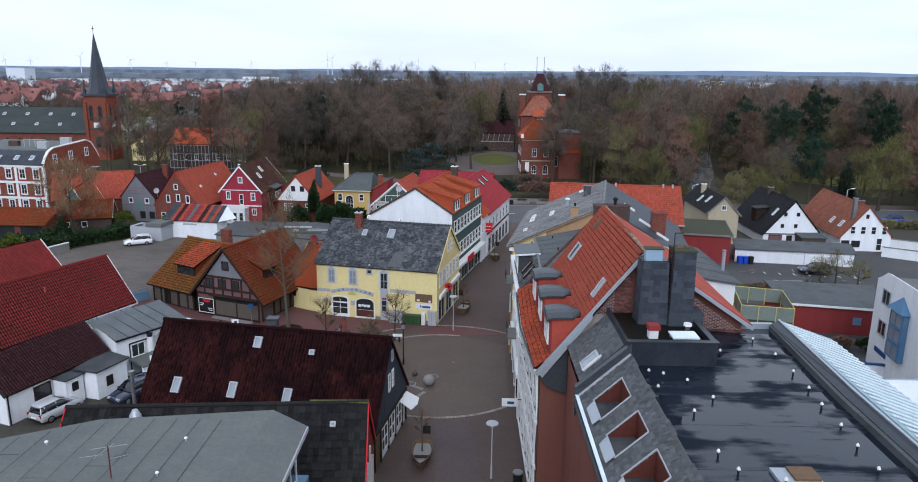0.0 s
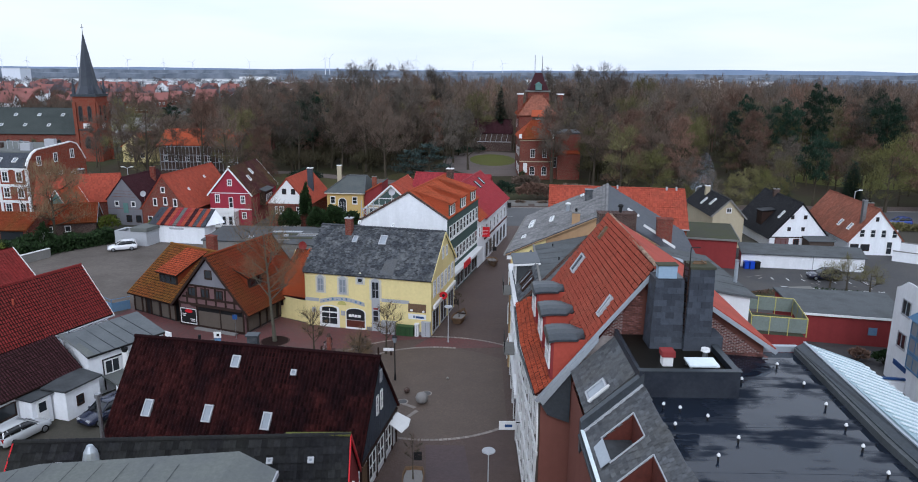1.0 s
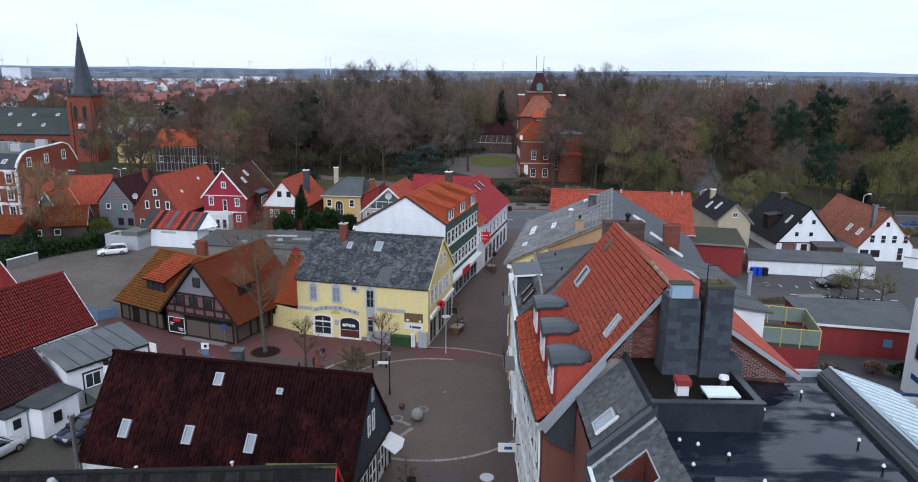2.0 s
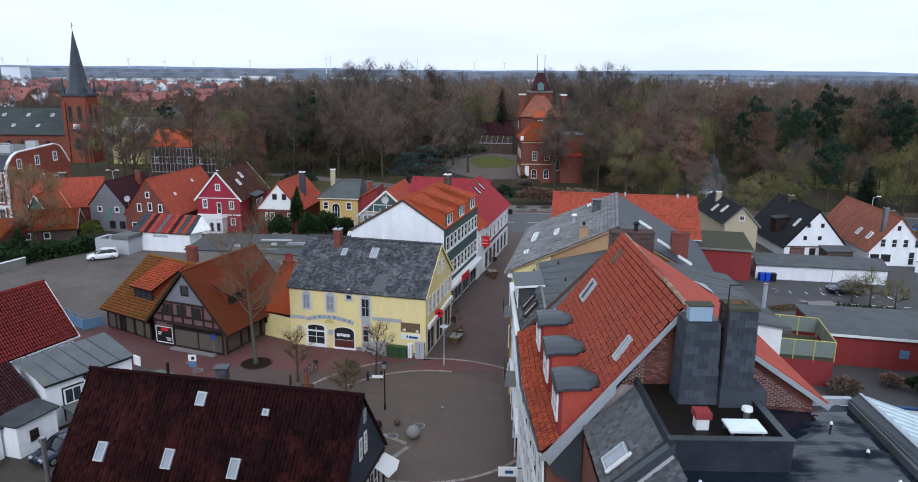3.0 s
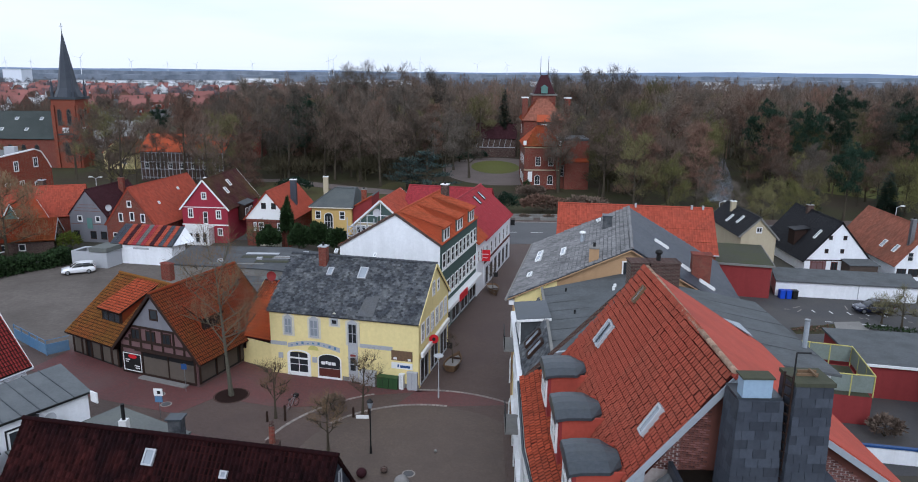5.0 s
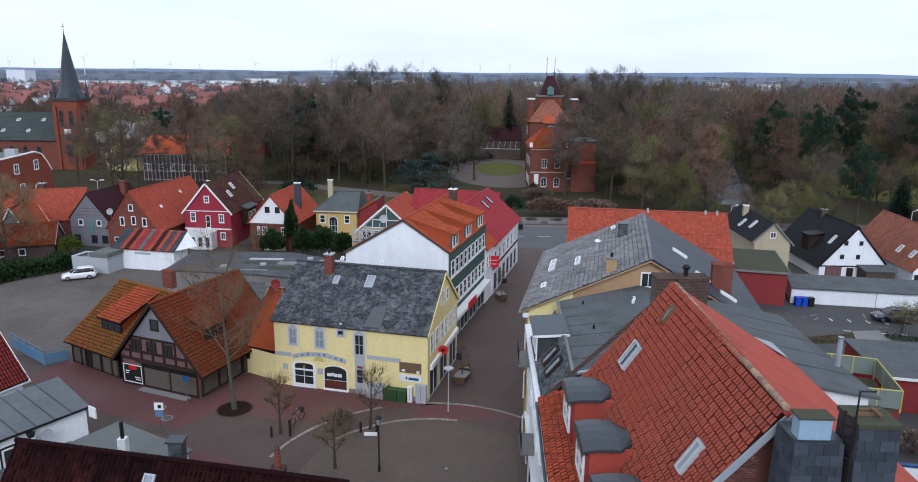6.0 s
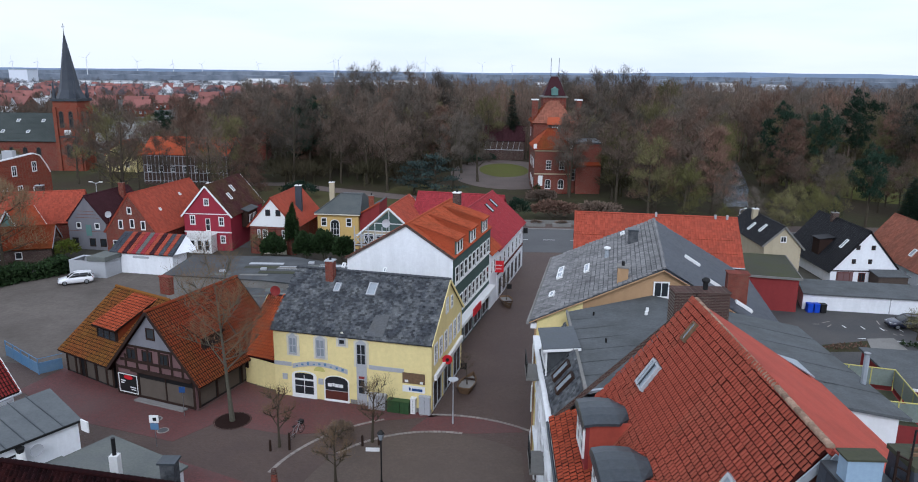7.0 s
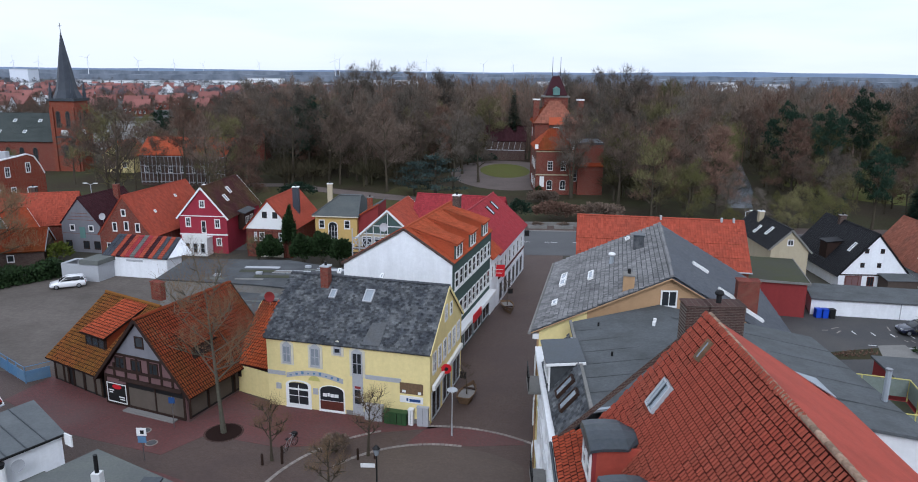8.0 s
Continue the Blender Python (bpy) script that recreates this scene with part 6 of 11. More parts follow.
# orange lean-to between inn and timber house
h = thing("orange_lean_to", -18, 80, 0, "low yellow annex with bright orange pantile lean-to roof", "annex")
walls(h, [(-20.2, 78.0, 2.5), (-16.4, 76.0, 2.5), (-15.3, 83.0, 6.0), (-19.4, 84.6, 6.0)], YELLOW)
slope(h, [(-20.35, 77.75, 2.65), (-16.35, 76.2, 2.65), (-15.1, 82.6, 6.3), (-19.1, 84.0, 6.3)], "pan", TILE_BRIGHT, seed=120, under=UNDER_RED)
window(h, Face((-20.2, 78.0), (-16.4, 76.0)), 0.35, 1.5, 0.7, 0.7, 1, 1, TIMBER)
dish = thing("satellite_dish", -18.2, 83.2, 6.3, "dark red satellite dish on the lean-to roof edge", "dish")
dm = Mesh()
for j in range(3):
    for i in range(12):
        a0, a1 = 6.2832 * i / 12, 6.2832 * (i + 1) / 12
        r0, r1 = 0.17 * j, 0.17 * (j + 1)
        P = lambda r, a: Vector((-18.2 + r * math.cos(a) * 0.95, 83.2 - 0.5 * r * r, 6.85 + r * math.sin(a)))
        dm.slab([P(r0, a0), P(r1, a0), P(r1, a1), P(r0, a1)], (0, 0.02, 0))
part("reflector", dm, REDB, dish)
part("mast", Mesh().tube((-18.2, 83.25, 6.0), (-18.2, 83.25, 6.85), 0.03), STEEL, dish)


# ---- left side: half-timbered house in two wings ----
def timber_house():
    h, r, f, rt, lf = house("timber_house", "dark half-timbered shop with steep mossy pantile roof", (-29.75, 74.9), -20.5, 8.5, 10.4, 3.0, 3.0, 7.95, "y", PINK, TILE_MOSS, "pan", oe=0.75, og=0.45, trim=TIMBER, seed=130, single=True)
    # boarded upper gable
    w = 8.5
    part("gable_boarding", Mesh().slab([f.p(1.62, 4.75, 0.03), f.p(w - 1.62, 4.75, 0.03), f.p(w / 2, 7.8, 0.03)], f.out * 0.05), GREYW, h, "grey boarded gable top")
    for s0, z0, s1, z1 in ((0.1, 2.6, 8.4, 2.6), (0.6, 3.35, 7.9, 3.35), (1.6, 4.7, 6.9, 4.7), (0.1, 0.25, 8.4, 0.25)):
        part("timber", Mesh().beam(f.p(s0, z0, 0.05), f.p(s1, z1, 0.05), 0.12, 0.2), TIMBER, h)
    for s in (0.15, 1.2, 2.45, 3.7, 4.95, 6.2, 7.3, 8.35):
        top = 2.9 + min(s, 8.5 - s) * 1.04 - 0.3
        part("timber", Mesh().beam(f.p(s, 0.2 if s in (0.15, 2.45, 8.35) else 2.6, 0.05), f.p(s, min(top, 4.7), 0.05), 0.16, 0.12), TIMBER, h)
    for s in (1.4, 3.1, 4.85):
        window(h, f, s, 3.45, 1.05, 1.0, 2, 1, TIMBER, off=0.03)
    window(h, f, 3.8, 5.6, 0.9, 0.95, 1, 1, TIMBER, off=0.08)
    # flat black sheet paints the shade of a recessed shop front
    part("shop_recess", Mesh().box(2.5, 8.25, -0.02, 0.0, 0.2, 2.6, f.m(0, 0)), BLACK, h, "black sheet painting the shade behind the shop panels")
    for s, sw in ((2.6, 2.75), (5.5, 2.7)):
        part("shop_panel", Mesh().box(s, s + sw, -0.06, -0.02, 0.35, 1.95, f.m(0, 0)), TAUPE, h, "taupe shop window blind")
    part("shop_post", Mesh().beam(f.p(5.42, 0.2, 0.06), f.p(5.42, 2.5, 0.06), 0.1, 0.1), TIMBER, h)
    part("door_step", Mesh().box(2.4, 7.6, -0.7, -0.1, 0.04, 0.16, f.m(0, 0)), STONE, h)
    part("awning", Mesh().slab([f.p(1.9, 2.6, 0.1), f.p(8.3, 2.6, 0.1), f.p(8.3, 2.5, 0.35), f.p(1.9, 2.5, 0.35)], (0, 0, 0.06)), TIMBER, h, "dark narrow canopy over the shop front")
    b = part("shop_sign", Mesh().box(0.25, 2.35, -0.1, 0, 0.35, 2.05, f.m(0, 0)), BLACK, h, "black shop sign with orange oval")
    part("sign_border", Mesh().box(0.25, 2.35, -0.12, -0.1, 0.35, 0.43, f.m(0, 0)).box(0.25, 2.35, -0.12, -0.1, 1.97, 2.05, f.m(0, 0)).box(0.25, 0.33, -0.12, -0.1, 0.43, 1.97, f.m(0, 0)).box(2.27, 2.35, -0.12, -0.1, 0.43, 1.97, f.m(0, 0)), WPAINT, b)
    part("sign_oval", Mesh().slab([f.p(1.35 + 0.5 * math.cos(a), 1.75 + 0.2 * math.sin(a), 0.101) for a in np.linspace(0, 6.28, 16)[:-1]], f.out * 0.02), RPAINT, b)
    tb = Mesh()
    for s, z, ww in ((0.5, 1.35, 0.5), (0.5, 1.15, 0.35), (1.5, 0.85, 0.6), (1.6, 0.65, 0.5)):
        tb.box(s, s + ww, -0.12, -0.1, z, z + 0.09, f.m(0, 0))
    part("lettering", tb, WPAINT, b)
    # low dormer in the east slope
    pl = r["R"]
    c = pl.over(-21.6, 75.4)
    M = pose(c.x, c.y, 0, 0, 0, 69.5)
    z0 = c.z
    d = part("dormer", Mesh().box(-1.15, 1.15, 0, 0.12, z0 - 0.25, z0 + 1.15, M), TIMBER, h, "low dormer with tiled roof")
    window(d, None, 0, 0, 2.0, 1.0, 2, 1, TIMBER, m=M @ pose(-1.0, 0, z0))
    for s in (-1, 1):
        part("cheek", Mesh().slab([M @ Vector((1.15 * s, 0.1, z0 - 0.2)), M @ Vector((1.15 * s, 0.1, z0 + 1.1)), M @ Vector((1.15 * s, 2.6, z0 + 2.3)), M @ Vector((1.15 * s, 2.4, z0 + 2.0))], (0, 0.05, 0)), TILE_MOSS, d)
    slope(d, [M @ Vector((-1.4, -0.35, z0 + 1.1)), M @ Vector((1.4, -0.35, z0 + 1.1)), M @ Vector((1.4, 3.6, z0 + 3.0)), M @ Vector((-1.4, 3.6, z0 + 3.0))], "pan", TILE_MOSS, name="dormer_roof", seed=133)
    # east side timbers
    # same black sheet as painted shade on this side
    part("shop_recess", Mesh().box(0.2, 10.2, -0.015, 0.0, 0.15, 2.7, rt.m(0, 0)), BLACK, h)
    for s in (0.3, 2.4, 3.6, 5.6, 7.4):
        part("timber", Mesh().beam(rt.p(s, 0.2, 0.05), rt.p(s, 2.6, 0.05), 0.14, 0.12), TIMBER, h)
        part("shop_panel", Mesh().box(s + 0.15, s + (1.9 if s < 1 else 1.0 if s < 3 else 1.6), -0.04, -0.02, 0.35, 1.95, rt.m(0, 0)), TAUPE, h, "taupe shop window blind")
    # west wing
    g, r2, f2, rt2, lf2 = house("timber_house_wing", "dark timber wing with low mossy pantile roof", (-36.7, 79.35), -30, 7.2, 11.5, 2.45, 2.45, 6.5, "x", BLACK, TILE_OLIVE, "pan", oe=0.6, og=0.4, seed=140, single=True)
    for s in (0.15, 1.5, 2.2, 3.0, 4.6, 6.2, 7.1):
        part("timber", Mesh().beam(f2.p(s, 0.1, 0.04), f2.p(s, 2.4, 0.04), 0.16, 0.12), TIMBER, g)
    part("timber", Mesh().beam(f2.p(0, 2.35, 0.04), f2.p(7.2, 2.35, 0.04), 0.14, 0.2), TIMBER, g)
    for s in (0.3, 1.65, 3.2, 4.8, 6.0):
        part("shop_panel", Mesh().box(s, s + (0.45 if s == 1.65 else 1.1), -0.04, 0, 0.2, 2.1, f2.m(0, 0)), TAUPE, g, "brown boarded panel")
    # wide dormer with its own pantile roof
    M = pose(-32.2, 78.35, 0, 0, 0, -30)
    d = part("dormer", Mesh().box(-1.5, 1.5, 0, 0.12, 3.0, 4.75, M), TIMBER, g, "wide dark dormer with orange pantile roof")
    window(d, None, 0, 0, 2.8, 1.35, 3, 1, TIMBER, m=M @ pose(-1.4, -0.0, 3.25))
    for s in (-1, 1):
        part("cheek", Mesh().slab([M @ Vector((1.5 * s, 0.12, 2.9)), M @ Vector((1.5 * s, 0.12, 4.7)), M @ Vector((1.5 * s, 3.4, 6.0)), M @ Vector((1.5 * s, 3.2, 5.2))], (0.05, 0, 0)), TILE_MOSS, d)
    slope(d, [M @ Vector((-1.75, -0.35, 4.7)), M @ Vector((1.75, -0.35, 4.7)), M @ Vector((1.75, 4.5, 6.62)), M @ Vector((-1.75, 4.5, 6.62))], "pan", TILE_ORANGE, name="dormer_roof", seed=144)
    chimney(g, -29.8, 85.8, 5.5, 7.2, 1.3, 0.6, BRICK, BRICK, -26, False)


timber_house()


# ---- left side: long maroon-roofed barn house ----
def barn():
    h, r, f, rt, lf = house("barn_house", "long house with weathered maroon pantile roof and dark blue gable", (-23.0, 46.1), -10.3, 17.6, 8.3, 3.1, 3.1, 8.25, "x", WHITE, TILE_DARK, None, oe=0.35, og=0.2, caps=False, seed=150)
    ridge(h, r["F"].pts[3] + Vector((0, 0, 0.03)), r["F"].pts[2] + Vector((0, 0, 0.03)), TILE_DARK, 0.14, 0.36, single=True)
    for k in ("F", "B"):
        part("roof_tiles", tiles(r[k], "pan", 0.25, 0.34, seed=151, keep=(lambda p: p.z < 5.2) if k == "F" else None), TILE_DARK, r[k].ob, kind="stuff")
    for x, y in ((-20.35, 46.75), (-16.05, 46.0), (-11.95, 45.2)):
        skylight(h, r["F"], x, y, 0.62, 1.15)
    skylight(h, r["F"], -14.65, 48.05, 0.6, 0.85)
    skylight(h, r["F"], -10.5, 47.05, 0.4, 0.4)
    for x, y in ((-19.0, 44.9), (-12.9, 44.4)):
        p = r["F"].over(x, y)
        v = part("roof_vent", Mesh().tube(p, p + Vector((0, 0, 0.35)), 0.07), WPAINT, h)
        part("vent_cap", Mesh().ball(p + Vector((0, 0, 0.4)), 0.13, 0.13, 0.08), WPAINT, v)
    c = part("chimney", Mesh().box(-14.5, -13.8, 50.0, 50.6, 6.0, 8.5), SLATE, h, "square grey chimney behind the ridge")
    part("chimney_cap", Mesh().box(-14.6, -13.7, 49.9, 50.7, 8.5, 8.6), LEAD, c)
    c = part("chimney", Mesh().box(-8.7, -8.0, 47.9, 48.5, 7.2, 8.35), BRICK_D, h, "small brick chimney with tall terracotta pot")
    part("chimney_pot", Mesh().tube((-8.35, 48.2, 8.35), (-8.35, 48.2, 9.3), 0.17, 0.15, 10), BRICK, c)
    part("pot_cap", Mesh().tube((-8.35, 48.2, 9.3), (-8.35, 48.2, 9.5), 0.16, 0.12, 10), BRICK_D, c)
    # board-clad east gable with tall narrow windows
    n = 42
    for k in range(n):
        s0, s1 = 8.3 * k / n, 8.3 * (k + 1) / n
        top = lambda s: 3.1 + (8.2 - 3.1) * (1 - abs(s - 4.15) / 4.15)
        part("gable_board", Mesh().slab([rt.p(s0 + 0.008, 2.7, 0.01), rt.p(s1 - 0.008, 2.7, 0.01), rt.p(s1 - 0.008, top(s1), 0.01), rt.p(s0 + 0.008, top(s0), 0.01)], rt.out * (0.035 + 0.01 * (k % 2))), BLUEGREY, h)
    for s, z in ((3.5, 4.5), (4.4, 4.5)):
        window(h, rt, s, z, 0.45, 1.3, 1, 2, WPAINT, off=0.05)
    window(h, rt, 4.4, 6.5, 0.4, 0.8, 1, 1, GPAINT, off=0.05)
    # timbered shop front below
    for s in (0.2, 1.6, 3.4, 5.2, 7.0, 8.1):
        part("timber", Mesh().beam(rt.p(s, 0.05, 0.05), rt.p(s, 2.7, 0.05), 0.14, 0.12), TIMBER, h)
    part("timber", Mesh().beam(rt.p(0, 2.65, 0.06), rt.p(8.3, 2.65, 0.06), 0.14, 0.18), TIMBER, h)
    for s in (1.8, 3.6, 5.4):
        window(h, rt, s, 0.5, 1.5, 1.9, 2, 2, WPAINT)
    part("door", Mesh().box(0.4, 1.4, -0.05, 0, 0.05, 2.3, rt.m(0, 0)), WOODB, h, "brown wooden door")
    # white fabric awning on the far corner
    a0, a1 = rt.p(6.3, 2.4, 0.05), rt.p(8.2, 2.4, 0.05)
    part("awning", Mesh().slab([a0, a1, rt.p(8.3, 1.85, 1.1), rt.p(7.2, 1.85, 1.25), rt.p(6.2, 1.85, 1.0)], (0, 0, 0.04)), WPAINT, h, "white fabric awning")
    return r["F"]


BARN_PLANE = barn()


def grey_tile_house():
    """The low house in front of the barn: grey roof, red street gable with white timbers."""
    h, r, f, rt, lf = house("grey_roof_house", "house with dark grey tile roof, mossy ridge and red street gable", (-20.2, 29.2), 4.2, 15.75, 9.4, 4.6, 4.6, 9.2, "x", REDB, TILE_GREY, "low", oe=0.3, og=0.12, trim=RPAINT, seed=160)
    for k in range(7):
        skylight(h, r["F"], -18.2 + k * 1.95, 33.2 + k * 0.143, 0.3, 0.3, GPAINT, "glass_tile")
    for k in (0, 1, 2, 3):
        part("timber", Mesh().beam(rt.p(2.0 + k * 1.8, 0.1, 0.05), rt.p(2.0 + k * 1.8, 4.6 + (1.6 if k in (1, 2) else 0), 0.05), 0.16, 0.1), WPAINT, h)
    part("timber", Mesh().beam(rt.p(2.0, 0.3, 0.05), rt.p(3.8, 4.4, 0.05), 0.16, 0.1).beam(rt.p(5.6, 4.4, 0.05), rt.p(7.4, 0.3, 0.05), 0.16, 0.1), WPAINT, h)
    part("moss_ridge", Mesh().beam(r["F"].pts[2] + Vector((-3.2, -0.1, 0.05)), r["F"].pts[2] + Vector((0, 0, 0.05)), 0.3, 0.08), GRASS, h, "yellow moss on the ridge end")
    st = thing("vent_stack", -16.6, 33.2, 9.0, "flared blue-grey metal flue collar on the ridge", "flue")
    part("base", Mesh().tube((-16.75, 33.4, 8.6), (-16.75, 33.4, 9.2), 0.42, 0.3, 12), ZINC, st, "flared blue-grey metal collar")
    part("pipe", Mesh().tube((-16.75, 33.4, 9.2), (-16.75, 33.4, 9.5), 0.3, 0.14, 12), ZINC, st)
    fl = thing("flue_pipe", -22.9, 45.4, 0.04, "tall steel flue pipe beside the maroon roof", "flue")
    part("pipe", Mesh().tube((-22.9, 45.4, 0.04), (-22.9, 45.4, 6.0), 0.13, 0.13, 10), STEEL, fl)
    part("cowl", Mesh().tube((-22.9, 45.4, 6.0), (-22.9, 45.4, 6.25), 0.22, 0.2, 10), STEEL, fl)


grey_tile_house()


def felt_roof_building():
    h = thing("felt_roof_building", -16, 20, 0, "large building with pale grey felt roof and glazed top floor", "building")
    walls(h, [(-25.8, 5.2, 11.3), (-7.0, 5, 11.0), (-7.0, 28.1, 11.2), (-8.2, 28.6, 11.2), (-15.6, 27.7, 11.2), (-18.8, 26.1, 11.2), (-25.8, 20.8, 11.2)], YELLOW)
    P = [(-26, 5, 11.9), (-9.0, 5, 11.9), (-8.1, 28.9, 11.95), (-15.6, 28.0, 11.8), (-18.9, 26.3, 11.75), (-26, 21.0, 11.6)]
    part("felt_roof", Mesh().slab(P, (0, 0, -0.15)), FELT, h, "pale grey felt roof with lapped seams")
    part("felt_hip", Mesh().slab([(-9.0, 5, 11.9), (-6.45, 5, 11.3), (-6.5, 28.4, 11.45), (-8.1, 28.9, 11.95)], (0, 0, -0.14)), FELT, h)
    part("roof_fascia", Mesh().beam((-8.1, 28.93, 11.75), (-15.6, 28.03, 11.62), 0.06, 0.22).beam((-15.6, 28.03, 11.62), (-18.9, 26.33, 11.57), 0.06, 0.22), LEAD, h)
    rng = random.Random(5)
    lap = Mesh()
    for k in range(16):
        x = -25 + k * 0.98 + (0 if k > 6 else 0)
        ye = 27.9 if x > -15.4 else 27.8 + (x + 15.4) * 0.6
        lap.slab([(x, 5.2, 11.905), (x + 0.018, 5.2, 11.905), (x + 0.188, ye, 11.93 - max(0, -19 - x) * 0.03), (x + 0.17, ye, 11.93 - max(0, -19 - x) * 0.03)], (0, 0, 0.012))
        for y in (9 + rng.random() * 4, 16 + rng.random() * 4, 21 + rng.random() * 4) if x > -21 else ():
            lap.slab([(x + 0.1, y, 11.92), (x + 1.0, y + 0.02, 11.92), (x + 1.0, y + 0.04, 11.92), (x + 0.1, y + 0.02, 11.92)], (0, 0, 0.012))
    part("felt_lap", lap, FELT_DARK, h, kind="stuff")
    f = Face((-7.0, 5), (-7.0, 28.3))
    for k in range(9):
        window(h, f, f.len - 2.3 - k * 2.2, 9.0, 2.0, 1.9, 2, 1, WPAINT)
    part("blue_sill", Mesh().beam(f.p(0, 8.75, 0.2), f.p(f.len + 0.2, 8.75, 0.2), 0.5, 0.35), LBLUE, h, "pale blue sill band")
    part("fascia", Mesh().beam((-6.45, 5, 11.2), (-6.48, 28.4, 11.32), 0.1, 0.2), GPAINT, h)
    for x, y in ((-16.5, 25.6), (-10.98, 26.1), (-11.05, 23.5)):
        v = part("roof_vent", Mesh().tube((x, y, 11.9), (x, y, 12.03), 0.03), GPAINT, h)
        part("vent_cap", Mesh().ball((x, y, 12.05), 0.075, 0.075, 0.06), WPAINT, v)
    an = thing("roof_antenna", -12.7, 23.3, 11.9, "thin old television antenna on the felt roof", "antenna")
    part("mast", Mesh().tube((-12.7, 23.3, 11.9), (-12.7, 23.3, 13.25), 0.025), TIMBER_RED, an)
    part("boom", Mesh().tube((-13.05, 22.9, 12.95), (-12.55, 23.5, 13.25), 0.018).tube((-12.7, 23.3, 12.7), (-12.0, 23.4, 12.85), 0.015).tube((-13.3, 23.2, 13.15), (-12.0, 23.45, 13.25), 0.012).tube((-13.6, 22.95, 12.95), (-12.8, 23.1, 13.0), 0.012), STEEL, an)
    for k in range(5):
        part("element", Mesh().tube((-12.05 - k * 0.13, 23.25, 12.84 - k * 0.03), (-12.05 - k * 0.13, 23.55, 12.84 - k * 0.03), 0.01), BLACK, an)


felt_roof_building()


# ---- left side: red-roofed hall, metal-roofed annex, white sheds ----
def left_sheds():
    d = Vector((0.39, 0.92, 0))
    n = Vector((0.92, -0.39, 0))
    # hall: eave corner near (-32.4, 66.4)
    E = Vector((-32.4, 66.4, 0))
    h = thing("red_roof_hall", -40, 60, 0, "long white hall with deep red pantile roof", "hall")
    far, near = E, E - d * 26
    wf, wn_ = far - n * 0.4 - d * 0.3, near - n * 0.4
    bw, bn = far - n * 7.2 - d * 0.3, near - n * 7.2
    mid = far - n * 3.8 - d * 0.3
    midn = near - n * 3.8
    walls(h, [(wf.x, wf.y, 4.3), (mid.x, mid.y, 8.35), (bw.x, bw.y, 4.3), (bn.x, bn.y, 4.3), (midn.x, midn.y, 8.35), (wn_.x, wn_.y, 4.3)], WHITE)
    up = Vector((0, 0, 1))
    R0, R1 = far - n * 3.6 + up * 8.6, near - n * 3.6 + up * 8.6
    slope(h, [near + up * 4.15, far + up * 4.15, R0, R1], "pan", TILE_BARN, seed=170)
    slope(h, [far - n * 7.6 + up * 4.15, near - n * 7.6 + up * 4.15, R1, R0], "low", TILE_BARN, seed=171)
    ridge(h, R0, R1, TILE_BARN)
    rake(h, far + up * 4.05, R0 - up * 0.06, WPAINT)
    part("gutter", Mesh().tube(near + up * 4.05 + n * 0.1, far + up * 4.05 + n * 0.1, 0.08), GPAINT, h)
    vp = Plane([near + up * 4.15, far + up * 4.15, R0, R1])
    p = vp.over(-37.6, 60.2)
    part("roof_vent", Mesh().tube(p, p + Vector((0, 0, 0.5)), 0.09), TILE_PLAIN, h)
    # second hall behind
    E2 = Vector((-42.2, 70.9, 0))
    g = thing("red_roof_hall", -48, 63, 0, "white hall with deep red pantile roof behind another", "hall")
    far2, near2 = E2, E2 - d * 26
    q = [far2 - n * 0.4, far2 - n * 3.4, far2 - n * 6.4, near2 - n * 6.4, near2 - n * 3.4, near2 - n * 0.4]
    walls(g, [(p.x, p.y, z) for p, z in zip(q, (6.2, 8.8, 6.2, 6.2, 8.8, 6.2))], WHITE)
    R2, R3 = far2 - n * 3.2 + up * 9.0 + d * 0.2, near2 - n * 3.2 + up * 9.0
    slope(g, [near2 + up * 6.1, far2 + up * 6.1 + d * 0.2, R2, R3], "low", TILE_BARN, seed=172)
    slope(g, [far2 - n * 6.6 + up * 6.1 + d * 0.2, near2 - n * 6.6 + up * 6.1, R3, R2], "low", TILE_BARN, seed=173)
    rake(g, far2 + up * 6.0 + d * 0.22, R2 + d * 0.02, WPAINT)
    # metal-roofed white annex
    s = thing("metal_roof_annex", -29.5, 61.8, 0, "white rendered annex with grey sheet-metal roof", "annex")
    TR, TL, BR, BL = Vector((-30.1, 66.3, 4.5)), Vector((-33.6, 60.0, 4.5)), Vector((-26.1, 63.2, 3.7)), Vector((-30.0, 57.1, 3.7))
    walls(s, [(p.x, p.y, p.z - 0.1) for p in (BL + Vector((-0.15, 0.25, 0)), BR + Vector((-0.3, -0.05, 0)), TR, TL)], WHITE)
    pl = slope(s, [BL, BR, TR, TL], None, SHEET_GREY, name="metal_roof", label="grey sheet-metal roof with low seams")
    sm = Mesh()
    for k in range(1, 6):
        sm.beam(pl.at(k * 1.2, 0.03, 0.02), pl.at(k * 1.2, 5.1, 0.02), 0.05, 0.05)
    part("seam", sm, LEAD, pl.ob)
    part("pale_strip", Mesh().slab([pl.at(0.0, 0.05, 0.02), pl.at(0.7, 0.05, 0.02), pl.at(0.9, 5.0, 0.02), pl.at(0.2, 5.0, 0.02)], pl.n * 0.01), FELT, pl.ob)
